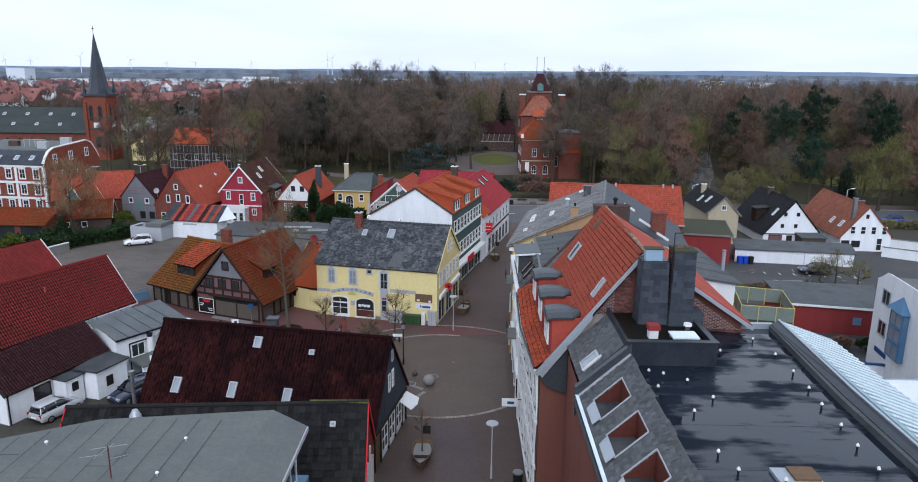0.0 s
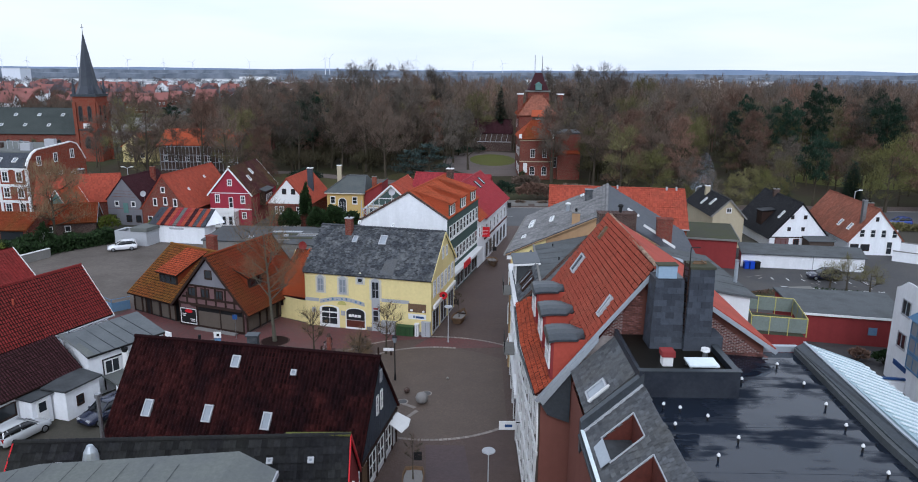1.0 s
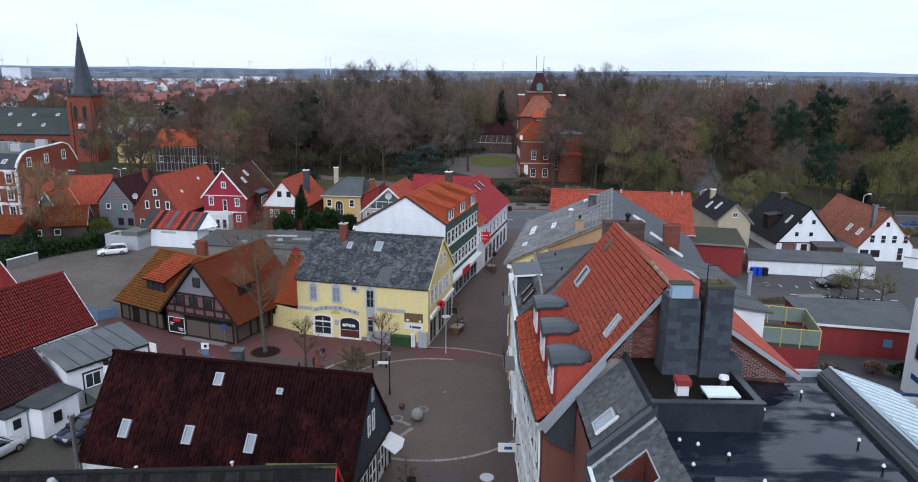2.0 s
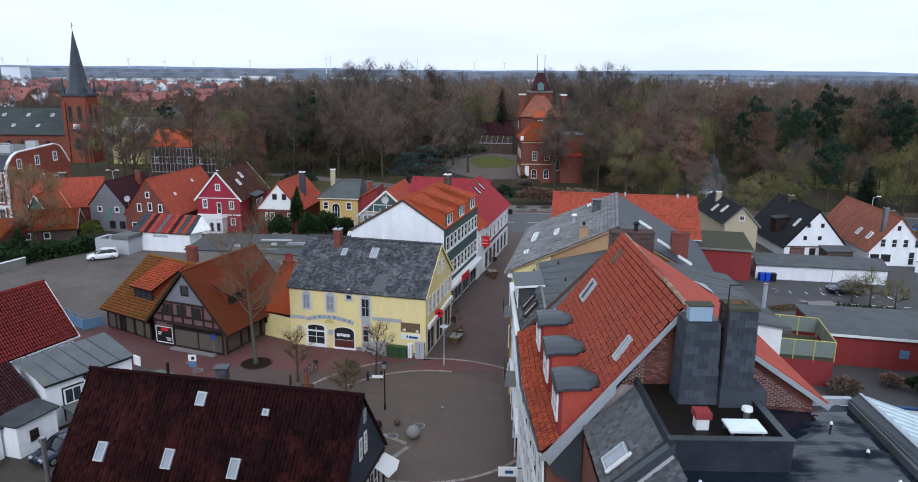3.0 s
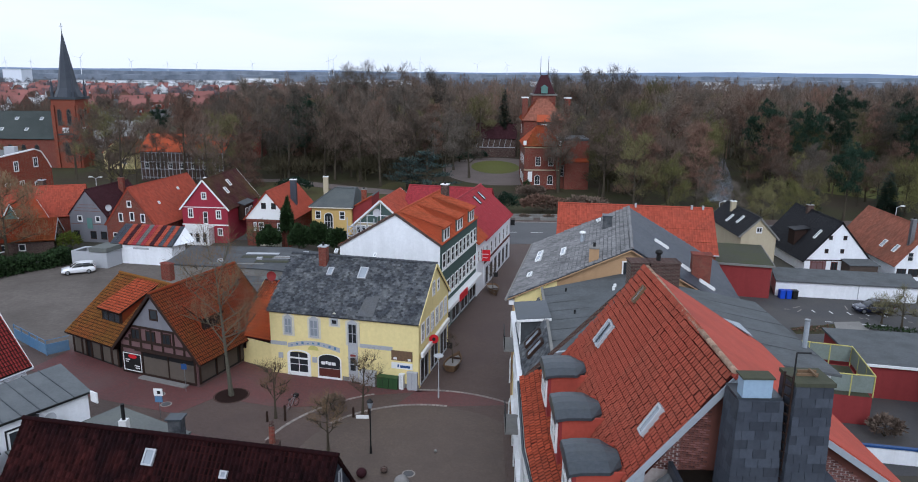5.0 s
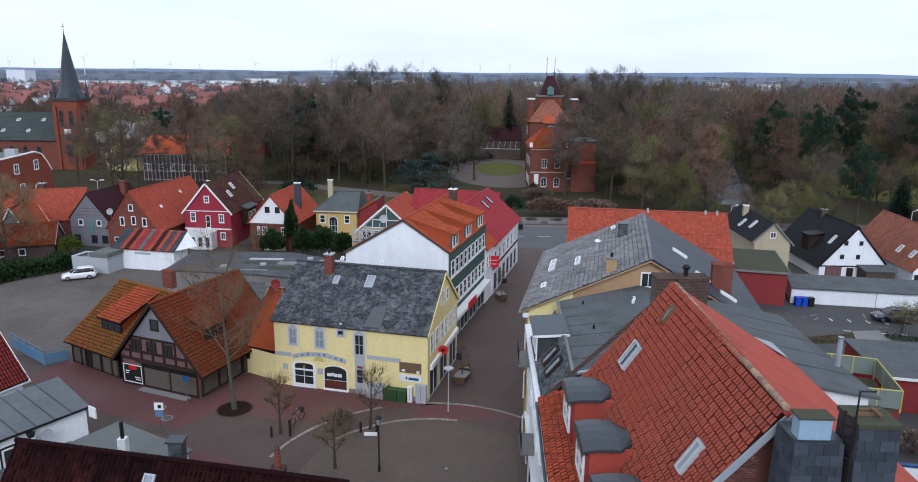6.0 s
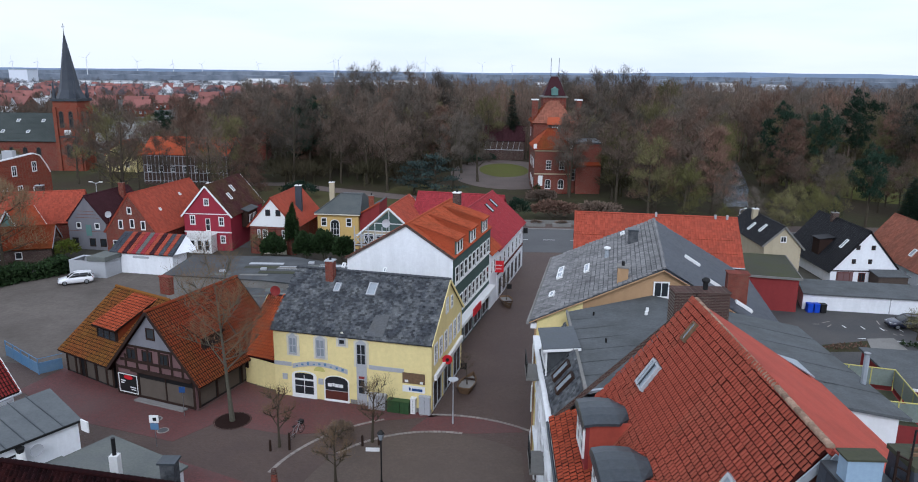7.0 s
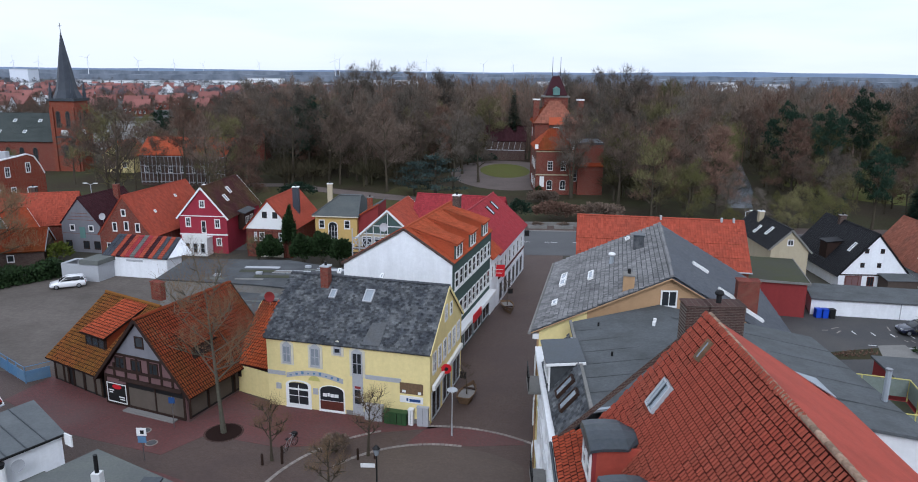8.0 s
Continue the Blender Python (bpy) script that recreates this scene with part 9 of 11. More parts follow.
def bare_tree(seed, H, R, low=0.3, limbs=11, subs=5, twigs=70, width=0.075, length=1.15, trunk=0.32, narrow=False):
    """Trunk and limbs, and a crown of fine twigs, of a leafless tree at the origin."""
    rng = random.Random(seed)
    t, c = Mesh(), Mesh()
    lean = Vector((rng.uniform(-0.04, 0.04), rng.uniform(-0.04, 0.04), 0))
    P = lambda k: Vector((0, 0, H * 0.8 * k)) + lean * H * k
    rad = lambda k: trunk * (1 - 0.85 * k)
    for i in range(6):
        t.tube(P(i / 6), P((i + 1) / 6), rad(i / 6) * (1.25 if i == 0 else 1), rad((i + 1) / 6), 7, False)
    for i in range(limbs):
        k = low + (0.95 - low) * (i + rng.random() * 0.6) / limbs
        a = i * 2.4 + rng.random()
        reach = R * 0.85 * (math.sin(math.pi * min(1, (k - low) / (1.05 - low) * 0.8 + 0.22)) if not narrow else (1.12 - k)) * rng.uniform(0.75, 1.1)
        rise = H * rng.uniform(0.1, 0.22) if not narrow else H * 0.08
        p0 = P(k)
        p1 = p0 + Vector((math.cos(a) * reach * 0.55, math.sin(a) * reach * 0.55, rise * 0.5))
        p2 = p0 + Vector((math.cos(a) * reach, math.sin(a) * reach, rise))
        r0 = rad(k) * 0.55
        t.tube(p0, p1, r0, r0 * 0.6, 5, False)
        t.tube(p1, p2, r0 * 0.6, 0.02, 4, False)
        for j in range(subs):
            u = 0.3 + 0.7 * (j + rng.random()) / subs
            q0 = p0.lerp(p1, u * 2) if u < 0.5 else p1.lerp(p2, u * 2 - 1)
            d = ((p2 - p0).normalized() * 0.5 + rand_dir(rng, 0.35)).normalized()
            q1 = q0 + d * R * rng.uniform(0.14, 0.3)
            t.tube(q0, q1, 0.05, 0.015, 3, False)
            g = R * rng.uniform(0.16, 0.3) * (0.75 if narrow else 1)
            lobe(c, rng, q1, g, g * 0.95, twigs, length, width)
    lobe(c, rng, P(1), R * 0.26, H * 0.09, twigs * 2, length, width)
    return t, c


def conifer(seed, H, R, n=5200, droop=0.15, base=0.08, size=0.85):
    rng = random.Random(seed)
    t, c = Mesh(), Mesh()
    t.tube((0, 0, 0), (0, 0, H * 0.95), R * 0.07 + 0.06, 0.03, 6)
    for i in range(n):
        k = base + (1 - base) * (1 - math.sqrt(rng.random()))
        a = rng.random() * 6.2832
        lobe = 0.75 + 0.25 * math.sin(a * 5 + k * 22)
        r = R * (1 - k) ** 0.8 * lobe * math.sqrt(rng.uniform(0.25, 1))
        p = Vector((r * math.cos(a), r * math.sin(a), H * k - r * droop))
        d = (Vector((math.cos(a), math.sin(a), rng.uniform(-0.4, 0.3)))).normalized()
        s = d.cross(Vector((0, 0, 1))).normalized() * size * rng.uniform(0.3, 0.6)
        L = size * rng.uniform(0.7, 1.5)
        c.add([p - s * 0.5, p + s * 0.5, p + d * L + Vector((0, 0, rng.uniform(-0.15, 0.15)))], [(0, 1, 2)])
    return t, c


def bush(seed, rx, ry, rz, n=900, size=0.22, flat=0.0):
    """A shrub: short stems and many small leaves in an uneven mound."""
    rng = random.Random(seed)
    t, c = Mesh(), Mesh()
    for i in range(5):
        a = i * 1.26
        t.tube((0, 0, 0), (rx * 0.4 * math.cos(a), ry * 0.4 * math.sin(a), rz * 0.9), 0.04, 0.015, 4)
    for i in range(n):
        d = rand_dir(rng, 0.2)
        k = rng.uniform(0.55, 1.0) * (0.85 + 0.2 * math.sin(d.x * 5 + seed) * math.cos(d.y * 4))
        p = Vector((d.x * rx * k, d.y * ry * k, max(0.05, rz + d.z * rz * k)))
        q = (d + rand_dir(rng) * 0.8).normalized()
        s = q.cross(rand_dir(rng)).normalized() * size * 0.5
        c.add([p - s, p + s, p + q * size * rng.uniform(0.8, 1.6)], [(0, 1, 2)])
    return t, c


def plant(name, meshes, mats, label, category, x, y, z=0.0, yaw=0.0, group="", kind=""):
    h = thing(name, x, y, z, label, category, group, kind, yaw)
    for nm, m, ma in (("trunk", meshes[0], mats[0]), ("crown", meshes[1], mats[1])):
        me = from_arrays(nm, m.v, m.f)
        me.materials.append(ma)
        ob = new(nm, me)
        ob.parent = h
    return h


rng = random.Random(11)
KINDS = [
    plant("park_tree", bare_tree(1, 21, 5.6), (BARK, TWIG_BROWN), "tall leafless brown tree in the park", "tree", -20, 182, group="park trees"),
    plant("park_tree", bare_tree(2, 24, 6.2, 0.32), (BARK, TWIG_GREY), "tall leafless grey tree in the park", "tree", -44, 190, group="park trees"),
    plant("park_tree", bare_tree(3, 18, 6.2, 0.2), (BARK, TWIG_OLIVE), "leafless olive-tinted tree in the park", "tree", -52, 168, group="park trees"),
    plant("park_tree", bare_tree(4, 20, 6.4, 0.1, 20, 4, 80, narrow=True), (BARK, TWIG_RED), "conical russet leafless tree in the park", "tree", 70, 178, group="park trees"),
    plant("park_tree", bare_tree(5, 15, 6.0, 0.18), (BARK, TWIG_BROWN), "spreading leafless tree in the park", "tree", 43, 160, group="park trees"),
    plant("park_tree", bare_tree(6, 22, 5.4, 0.35), (BARK, TWIG_RED), "tall leafless russet tree in the park", "tree", -64, 175, group="park trees"),
    plant("park_tree", bare_tree(7, 14, 6.8, 0.16), (BARK, TWIG_LIME), "broad leafless yellow-green tree in the park", "tree", 84, 143, group="park trees"),
]


def keep_clear(x, y):
    """Places in the park that stay open: drive, lawn, buildings, pond, glade and the view to the hall."""
    if ((x - 7) / 21) ** 2 + ((y - 202) / 25) ** 2 < 1:
        return True
    if 11 < x < 31 and 178 < y < 211 or -3 < x < 15 and 213 < y < 226:
        return True
    if -83 < x < -56 and 182 < y < 202 or -155 < x < -100 and 205 < y < 236:
        return True
    if abs(x - 0.325 * y - 3.0) < 4.6 and 140 < y < 240 or abs((x - 0.7) / (y - 10) - 0.53) < 0.045 and y < 158 or abs((x - 0.7) / (y - 10) - 0.585) < 0.035 and y < 150 or -0.44 < x / y < -0.3 and 150 < y < 186 or 0.085 < x / (y - 10) < 0.185 and y < 205 or -12 < x < 16 and y < 182 or -62 < x < -10 and 149 < y < 163:
        return True
    if ((x - 104) / 14) ** 2 + ((y - 205) / 24) ** 2 < 1:
        return True
    if -0.51 < x / y < -0.415 and 236 < y < 415:
        return True
    return False


def on_lawn(x, y):
    """Open lawns and the path before the town hall."""
    return -46 < x < 3 and 160 < y < 187 + 0.12 * (x + 46) or 0 < x < 17 and 195 < y < 247


placed = [(70, 178), (47.6, 159), (43, 160), (84, 143), (90, 205), (72.5, 149), (78.5, 146), (103, 214), (75, 195), (118, 204), (98, 207)]
tries = 0
while len(placed) < 265 and tries < 20000:
    tries += 1
    y = 132 + 118 * rng.random() ** 0.9
    x = rng.uniform(-75 if y > 150 else 42, 35 + 0.55 * y + 20)
    if y < 150 and x < 44 or y < 146 and x > 73 and x < 90:
        continue
    if y < 136 and x < 66:
        continue
    if keep_clear(x, y) or any((x - a) ** 2 + (y - b) ** 2 < (29 if x < 50 else 20) for a, b in placed):
        continue
    placed.append((x, y))
    w = (0.3, 0.26, 0.14, 0.06, 0.12, 0.08, 0.04) if x < 30 else (0.18, 0.12, 0.32, 0.12, 0.06, 0.06, 0.14)
    k = rng.choices(range(7), w)[0]
    s = rng.uniform(0.78, 1.12) * (0.42 if abs(x - 0.325 * y - 3.0) < 9 and y < 190 else 0.56 if 0.40 < (x - 0.7) / (y - 10) < 0.66 and y < 232 else 1)
    turn, wide = rng.uniform(0, 360), rng.uniform(0.9, 1.15)
    if on_lawn(x, y):
        continue
    t = copy_thing(KINDS[k], pose(x, y, 0.03, 0, 0, turn))
    t.scale = (s * wide, s * wide, s)
# trees scattered among the western houses
for x, y, k, s in ((-52, 158, 0, 0.9), (-92, 190, 5, 0.8), (-70, 206, 0, 0.9), (-60, 212, 1, 0.8), (-86, 210, 4, 0.9), (-98, 230, 2, 0.8), (-78, 222, 3, 0.9), (-120, 250, 1, 0.8), (-50, 205, 5, 0.95), (-45, 160, 3, 0.8), (-96, 164, 2, 0.6), (-104, 176, 4, 0.6), (21.5, 177.5, 1, 0.75), (-5, 184, 1, 0.8), (47.6, 159, 3, 0.97), (-36, 236, 1, 1.24), (-28, 240, 1, 1.28), (-19, 236, 0, 1.4), (-12, 243, 1, 1.2), (36, 236, 1, 1.22), (43, 241, 1, 1.26), (50, 238, 0, 1.36), (29, 244, 1, 1.18), (60, 243, 2, 1.4), (118, 214, 1, 1.05), (106, 232, 5, 1.1), (96, 150, 6, 0.9), (103, 146, 6, 0.85), (-77, 179, 0, 0.64), (-70.5, 177, 1, 0.56), (-63.5, 180, 0, 0.68), (-58, 176, 2, 0.6), (-90, 198, 4, 0.75), (-95, 186, 1, 0.5), (-84, 184, 0, 0.5), (-101, 196, 1, 0.62)):
    t = copy_thing(KINDS[k], pose(x, y, 0.03, 0, 0, x * 7 % 360))
    t.scale = (s, s, s)

# far woods: simpler leafless trees, too many to count
def far_woods(name, seed, n, place, material, label, hmin, hmax):
    rg = random.Random(seed)
    m = Mesh()
    for _ in range(n):
        x, y = place(rg)
        if keep_clear(x, y) or on_lawn(x, y):
            continue
        H, R = hmin + (hmax - hmin) * rg.random() ** 1.3, rg.uniform(3.4, 6.4)
        m.tube((x, y, 0), (x, y, H * 0.7), 0.28, 0.08, 3, False)
        lumps = [rg.uniform(0, 6.28) for _ in range(2)]
        for _ in range(240):
            d = rand_dir(rg, 0.25)
            k = (1 - 0.6 * rg.random() ** 2) * (0.84 + 0.16 * math.sin(4 * d.x + lumps[0]) * math.cos(4 * d.y + 3 * d.z + lumps[1]))
            p = Vector((x + d.x * R * k, y + d.y * R * k, H * 0.62 + d.z * H * 0.34 * k))
            q = (d + Vector((0, 0, 0.5)) + rand_dir(rg) * 0.6).normalized()
            s = q.cross(rand_dir(rg)).normalized() * 0.09
            m.add([p - s, p + s, p + q * rg.uniform(0.9, 1.9)], [(0, 1, 2)])
    return solid(name, m, material, label, "woods", "stuff")


def fan(a0, a1, y0, y1):
    """Places between two bearings from the square, given as x over y."""
    def go(rg):
        y = y0 + (y1 - y0) * rg.random()
        return rg.uniform(a0, a1) * y, y
    return go


far_woods("woods_brown", 21, 620, fan(-0.30, 0.72, 235, 420), TWIG_BROWN, "leafless brown woods behind the park", 12, 26)
far_woods("woods_grey", 22, 420, fan(-0.24, 0.72, 240, 470), TWIG_BROWN, "leafless grey woods behind the park", 13, 28)
far_woods("woods_russet", 23, 300, fan(-0.30, 0.72, 232, 450), TWIG_RED, "leafless russet woods behind the park", 11, 24)
far_woods("woods_olive", 24, 260, fan(-0.05, 0.72, 225, 420), TWIG_OLIVE, "leafless olive woods behind the park", 9, 22)
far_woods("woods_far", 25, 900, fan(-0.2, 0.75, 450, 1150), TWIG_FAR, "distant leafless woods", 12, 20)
far_woods("woods_town", 26, 330, fan(-0.72, -0.22, 240, 560), TWIG_BROWN, "leafless trees among distant houses", 7, 14)
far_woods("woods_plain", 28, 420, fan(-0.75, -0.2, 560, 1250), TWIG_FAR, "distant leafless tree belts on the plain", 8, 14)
far_woods("woods_undergrowth", 27, 420, fan(-0.25, 0.7, 176, 250), TWIG_SHADED, "low leafless undergrowth in the park", 4, 7)

# conifers
FIRS = [plant("fir", conifer(31, 20, 4.6), (BARK, FIR), "tall dark green conifer in the park", "tree", 146, 212, group="conifers"),
        plant("fir", conifer(32, 15, 3.4, 3600), (BARK, FIR), "dark green conifer in the park", "tree", 96, 137, group="conifers")]
for x, y, k, s in ((-47.5, 214, 0, 1.2), (78.5, 146, 1, 0.66), (108, 141, 0, 0.7), (101, 150, 1, 0.8), (66, 148, 1, 0.45), (-30, 240, 1, 0.9), (152, 226, 0, 1.05), (12, 252, 0, 1.1), (-150, 250, 1, 0.7), (-160, 246, 1, 0.7), (112, 152, 1, 0.8)):
    t = copy_thing(FIRS[k], pose(x, y, 0.03, 0, 0, x * 13 % 360))
    t.scale = (s * 1.35, s * 1.35, s) if x > 60 else (s, s, s)
PINES = plant("pine", bare_tree(38, 20, 5.2, 0.3, 12, 5, 95, 0.16, 0.75), (BARK, FIR), "broad irregular dark green pine in the park", "tree", 90, 205, 0.03, group="pines")
for x, y, s in ((103, 214, 1.2), (72.5, 149, 0.78), (75, 195, 1.06), (118, 204, 1.02), (126, 224, 1.12), (-43, 205, 1.05), (-110, 268, 0.72), (-98, 272, 0.75), (-84, 274, 0.68), (-103, 276, 0.7)):
    t = copy_thing(PINES, pose(x, y, 0.03, 0, 0, x * 11 % 360))
    t.scale = (s, s, s)


def cedar(seed, x, y, s, label):
    rg = random.Random(seed)
    t, c = Mesh(), Mesh()
    t.tube((0, 0, 0), (0, 0, 9), 0.4, 0.1, 7)
    for i in range(16):
        z, a = 1.6 + 7.5 * i / 16, i * 2.4
        L = 6.0 * (1 - (i / 17) ** 1.6) + 0.8
        tip = Vector((math.cos(a) * L, math.sin(a) * L, z + 0.4))
        t.tube((0, 0, z), tip, 0.12, 0.03, 4)
        for _ in range(170):
            u = rg.uniform(0.25, 1.05)
            p = Vector((0, 0, z)).lerp(tip, u) + Vector((rg.gauss(0, 0.7), rg.gauss(0, 0.7), rg.gauss(0.1, 0.18)))
            d = rand_dir(rg, 0.1)
            sd = d.cross(Vector((0, 0, 1))).normalized() * 0.13
            c.add([p - sd, p + sd, p + d * 0.55], [(0, 1, 2)])
    h = plant("cedar", (t, c), (BARK, CEDAR), label, "tree", x, y, 0.03)
    h.scale = (s, s, s)
    return h


cedar(41, -8.5, 176, 1.0, "spreading blue-green cedar by the park path")
cedar(42, -13.5, 179, 0.8, "smaller spreading blue-green cedar by the park path")

# garden shrubs and hedges
for nm, sd, x, y, dims, n, size, ma, lab in (
    ("thuja", 51, -26.6, 121.5, (1.0, 1.0, 4.0), 3400, 0.3, LEAF, "tall clipped dark green thuja"),
    ("round_bush", 52, -28.9, 119.2, (2.0, 1.9, 2.0), 4000, 0.3, LEAF, "round dark green garden bush"),
    ("round_bush", 53, -23.9, 118.5, (2.1, 2.0, 2.25), 4200, 0.3, LEAF, "round dark green garden bush"),
    ("round_bush", 54, -21.2, 118.6, (1.8, 1.8, 2.5), 4200, 0.3, LEAF, "round dark green garden bush"),
    ("round_bush", 55, -18.4, 118.0, (1.7, 1.7, 2.1), 4000, 0.3, LEAF, "dark green garden bush"),
    ("lime_bush", 56, -58.5, 117.5, (2.3, 1.9, 1.6), 1300, 0.22, LEAF_LIME, "yellow-green evergreen bush by a grey gable"),
    ("lime_bush", 57, -51.5, 119.5, (1.5, 1.2, 1.2), 800, 0.2, LEAF_LIME, "yellow-green evergreen bush by a grey gable"),
    ("small_conifer", 58, -62.0, 105.0, (1.3, 1.3, 2.2), 1200, 0.22, LEAF, "small dark green conifer beside the hedge"),
    ("small_conifer", 59, -66.0, 99.0, (1.8, 1.8, 1.6), 1200, 0.22, LEAF_LIME, "mixed green shrub beside the car park"),
    ("park_bush", 60, 8.6, 151.6, (2.6, 1.6, 2.2), 1400, 0.25, FIR, "dark evergreen bush at the park edge"),
    ("park_bush", 61, 5.4, 152.5, (1.6, 1.4, 1.9), 900, 0.25, FIR, "dark evergreen bush at the park edge"),
    ("rhododendron", 62, -0.5, 233, (4, 2.5, 1.6), 1200, 0.3, FIR, "dark evergreen shrub in the park"),
    ("rhododendron", 63, 4.5, 239.5, (3, 2, 1.4), 900, 0.3, FIR, "dark evergreen shrub in the park"),
    ("rhododendron", 64, -38, 172, (5, 2.5, 1.8), 1400, 0.3, FIR, "dark evergreen shrub in the park"),
    ("rhododendron", 65, -60, 160, (5, 2.5, 2.0), 1400, 0.3, FIR, "dark evergreen shrub in the park"),
    ("brown_shrub", 66, 15.5, 153.0, (5.5, 2.4, 1.8), 2200, 0.4, TWIG_RED, "bare russet shrubs at the park edge"),
    ("brown_shrub", 67, 24, 153.5, (5.0, 2.4, 1.7), 2000, 0.4, TWIG_BROWN, "bare brown shrubs at the park edge"),
    ("brown_shrub", 68, 15, 171, (4.0, 2.4, 1.3), 1600, 0.4, TWIG_BROWN, "bare brown shrubs before the town hall"),
    ("green_box", 69, 14.5, 178.5, (1.0, 1.0, 1.4), 500, 0.2, LEAF, "green clipped bush before the town hall"),
    ("square_bush", 70, -9.25, 67.9, (1.15, 1.0, 0.75), 1500, 0.13, TWIG_BROWN, "low dark leafless bush in the square"),
    ("yard_bush", 71, 40.5, 66.5, (1.2, 0.9, 0.7), 700, 0.2, LEAF, "mixed green and dry plants by the white building"),
    ("yard_bush", 72, 38.6, 67.5, (1.0, 0.9, 0.6), 700, 0.2, TWIG_RED, "dry brown garden plants by the white building"),
    ("yard_bush", 73, 33.5, 65.5, (1.6, 1.2, 0.8), 800, 0.25, TWIG_BROWN, "dry brown shrub in the yard"),
):
    plant(nm, bush(sd, *dims, n, size), (BARK, ma), lab, "bush", x, y, 0.03)


def hedge(name, pts, w, h, material, label, seed, size=0.2):
    rg = random.Random(seed)
    m = Mesh()
    for (ax, ay), (bx, by) in zip(pts, pts[1:]):
        L = math.hypot(bx - ax, by - ay)
        for _ in range(int(L * w * h * 75)):
            u = rg.random()
            o = rg.uniform(-w / 2, w / 2)
            z = rg.uniform(0.05, h * (0.9 + 0.15 * math.sin(u * L * 1.3)))
            p = Vector((ax + (bx - ax) * u - (by - ay) / L * o, ay + (by - ay) * u + (bx - ax) / L * o, z))
            d = rand_dir(rg, 0.3)
            s = d.cross(rand_dir(rg)).normalized() * size * 0.5
            m.add([p - s, p + s, p + d * size * 1.3], [(0, 1, 2)])
    return solid(name, m, material, label, "hedge", "stuff")


hedge("hedge_west", [(-63.5, 100.0), (-59.5, 106), (-55.0, 111.6)], 3.2, 2.2, LEAF, "long dark green hedge beside the car park", 81, 0.3)
hedge("hedge_carport", [(-74, 100), (-68, 101), (-64, 106)], 3.4, 2.2, LEAF, "dark green hedge by the carport", 82, 0.3)
hedge("hedge_yard", [(44.91, 89.66), (47.99, 88.44), (51.35, 87.47)], 1.3, 0.45, LEAF, "low green planting edging the parking court", 83)
hedge("hedge_red_yard", [(36.6, 88.3), (41.0, 89.2)], 1.2, 0.3, TWIG_RED, "low dry russet planting edging the parking court", 84, 0.2)
hedge("hedge_road", [(66, 128), (92, 124)], 2.0, 1.3, TWIG_OLIVE, "brown hedge beside the road", 85, 0.3)
hedge("hedge_park", [(-60, 149.8), (4, 149.8)], 1.6, 1.0, TWIG_BROWN, "bare brown hedge along the park edge", 86, 0.3)

# street trees of the square and gardens
plant("square_tree", bare_tree(91, 14.5, 4.2, 0.36, 15, 6, 36, 0.02, 1.1, 0.19), (BARK_PALE, TWIG_TAN), "tall thin leafless tree in a round pit", "tree", -18.4, 70.4, 0.03)
for sd, x, y, H in ((92, -13.6, 66.6, 5.2), (93, -6.85, 67.6, 5.6), (94, -8.5, 61.9, 4.8)):
    plant("young_tree", bare_tree(sd, H, 1.7, 0.32, 11, 6, 30, 0.014, 0.45, 0.11), (BARK, TWIG_TAN), "young leafless street tree in the square", "tree", x, y, 0.03, group="young trees of the square")
plant("hall_tree", bare_tree(111, 20, 5.0, 0.3, 14, 5, 80, 0.07, 1.0, 0.34), (BARK, TWIG_BROWN), "tall leafless brown tree before the town hall", "tree", 21.6, 177.5, 0.03)
plant("hall_tree", bare_tree(112, 22, 4.8, 0.35, 12, 5, 70), (BARK, TWIG_GREY), "tall leafless grey tree beside the town hall", "tree", 27.6, 198.5, 0.03)
for x, y, sd, H in ((1.0, 199, 113, 17), (-3.5, 214, 114, 15)):
    plant("hall_tree", bare_tree(sd, H, H * 0.26, 0.25, 12, 5, 60), (BARK, TWIG_GREY), "leafless grey tree by the town hall drive", "tree", x, y, 0.03, group="trees by the drive")
plant("garden_tree", bare_tree(95, 12.0, 6.4, 0.2, 14, 6, 90, 0.05, 0.9, 0.25), (BARK, TWIG_TAN), "broad leafless tan tree before the brick house", "tree", -64.6, 112.2, 0.02)
plant("garden_tree", bare_tree(96, 4.2, 2.2, 0.25, 9, 5, 20, 0.03, 0.7, 0.14), (BARK, TWIG_OLIVE), "small spreading leafless fruit tree", "tree", -30.8, 119.8, 0.02)
for sd, x, y, s in ((97, 49.0, 89.8, 4.4), (98, 51.5, 89.0, 3.2), (99, 47.6, 91.2, 3.0)):
    plant("fruit_tree", bare_tree(sd, s, 2.0, 0.25, 9, 5, 22, 0.03, 0.6, 0.12), (BARK, TWIG_OLIVE), "small leafless tree by the parking court", "tree", x, y, 0.03)
pit = thing("tree_pit", -18.4, 70.4, 0.04, "round dark soil pit round a tree", "tree pit")
part("soil", Mesh().slab([(x, y, 0.06) for x, y in ellipse(-18.4, 70.4, 1.35, 1.35, 20)], (0, 0, -0.04)), UNDERLAY, pit)
part("edging", Mesh().slab([(x, y, 0.05) for x, y in ellipse(-18.4, 70.4, 1.5, 1.5, 24)], (0, 0, -0.03)), BRICK_D, pit)

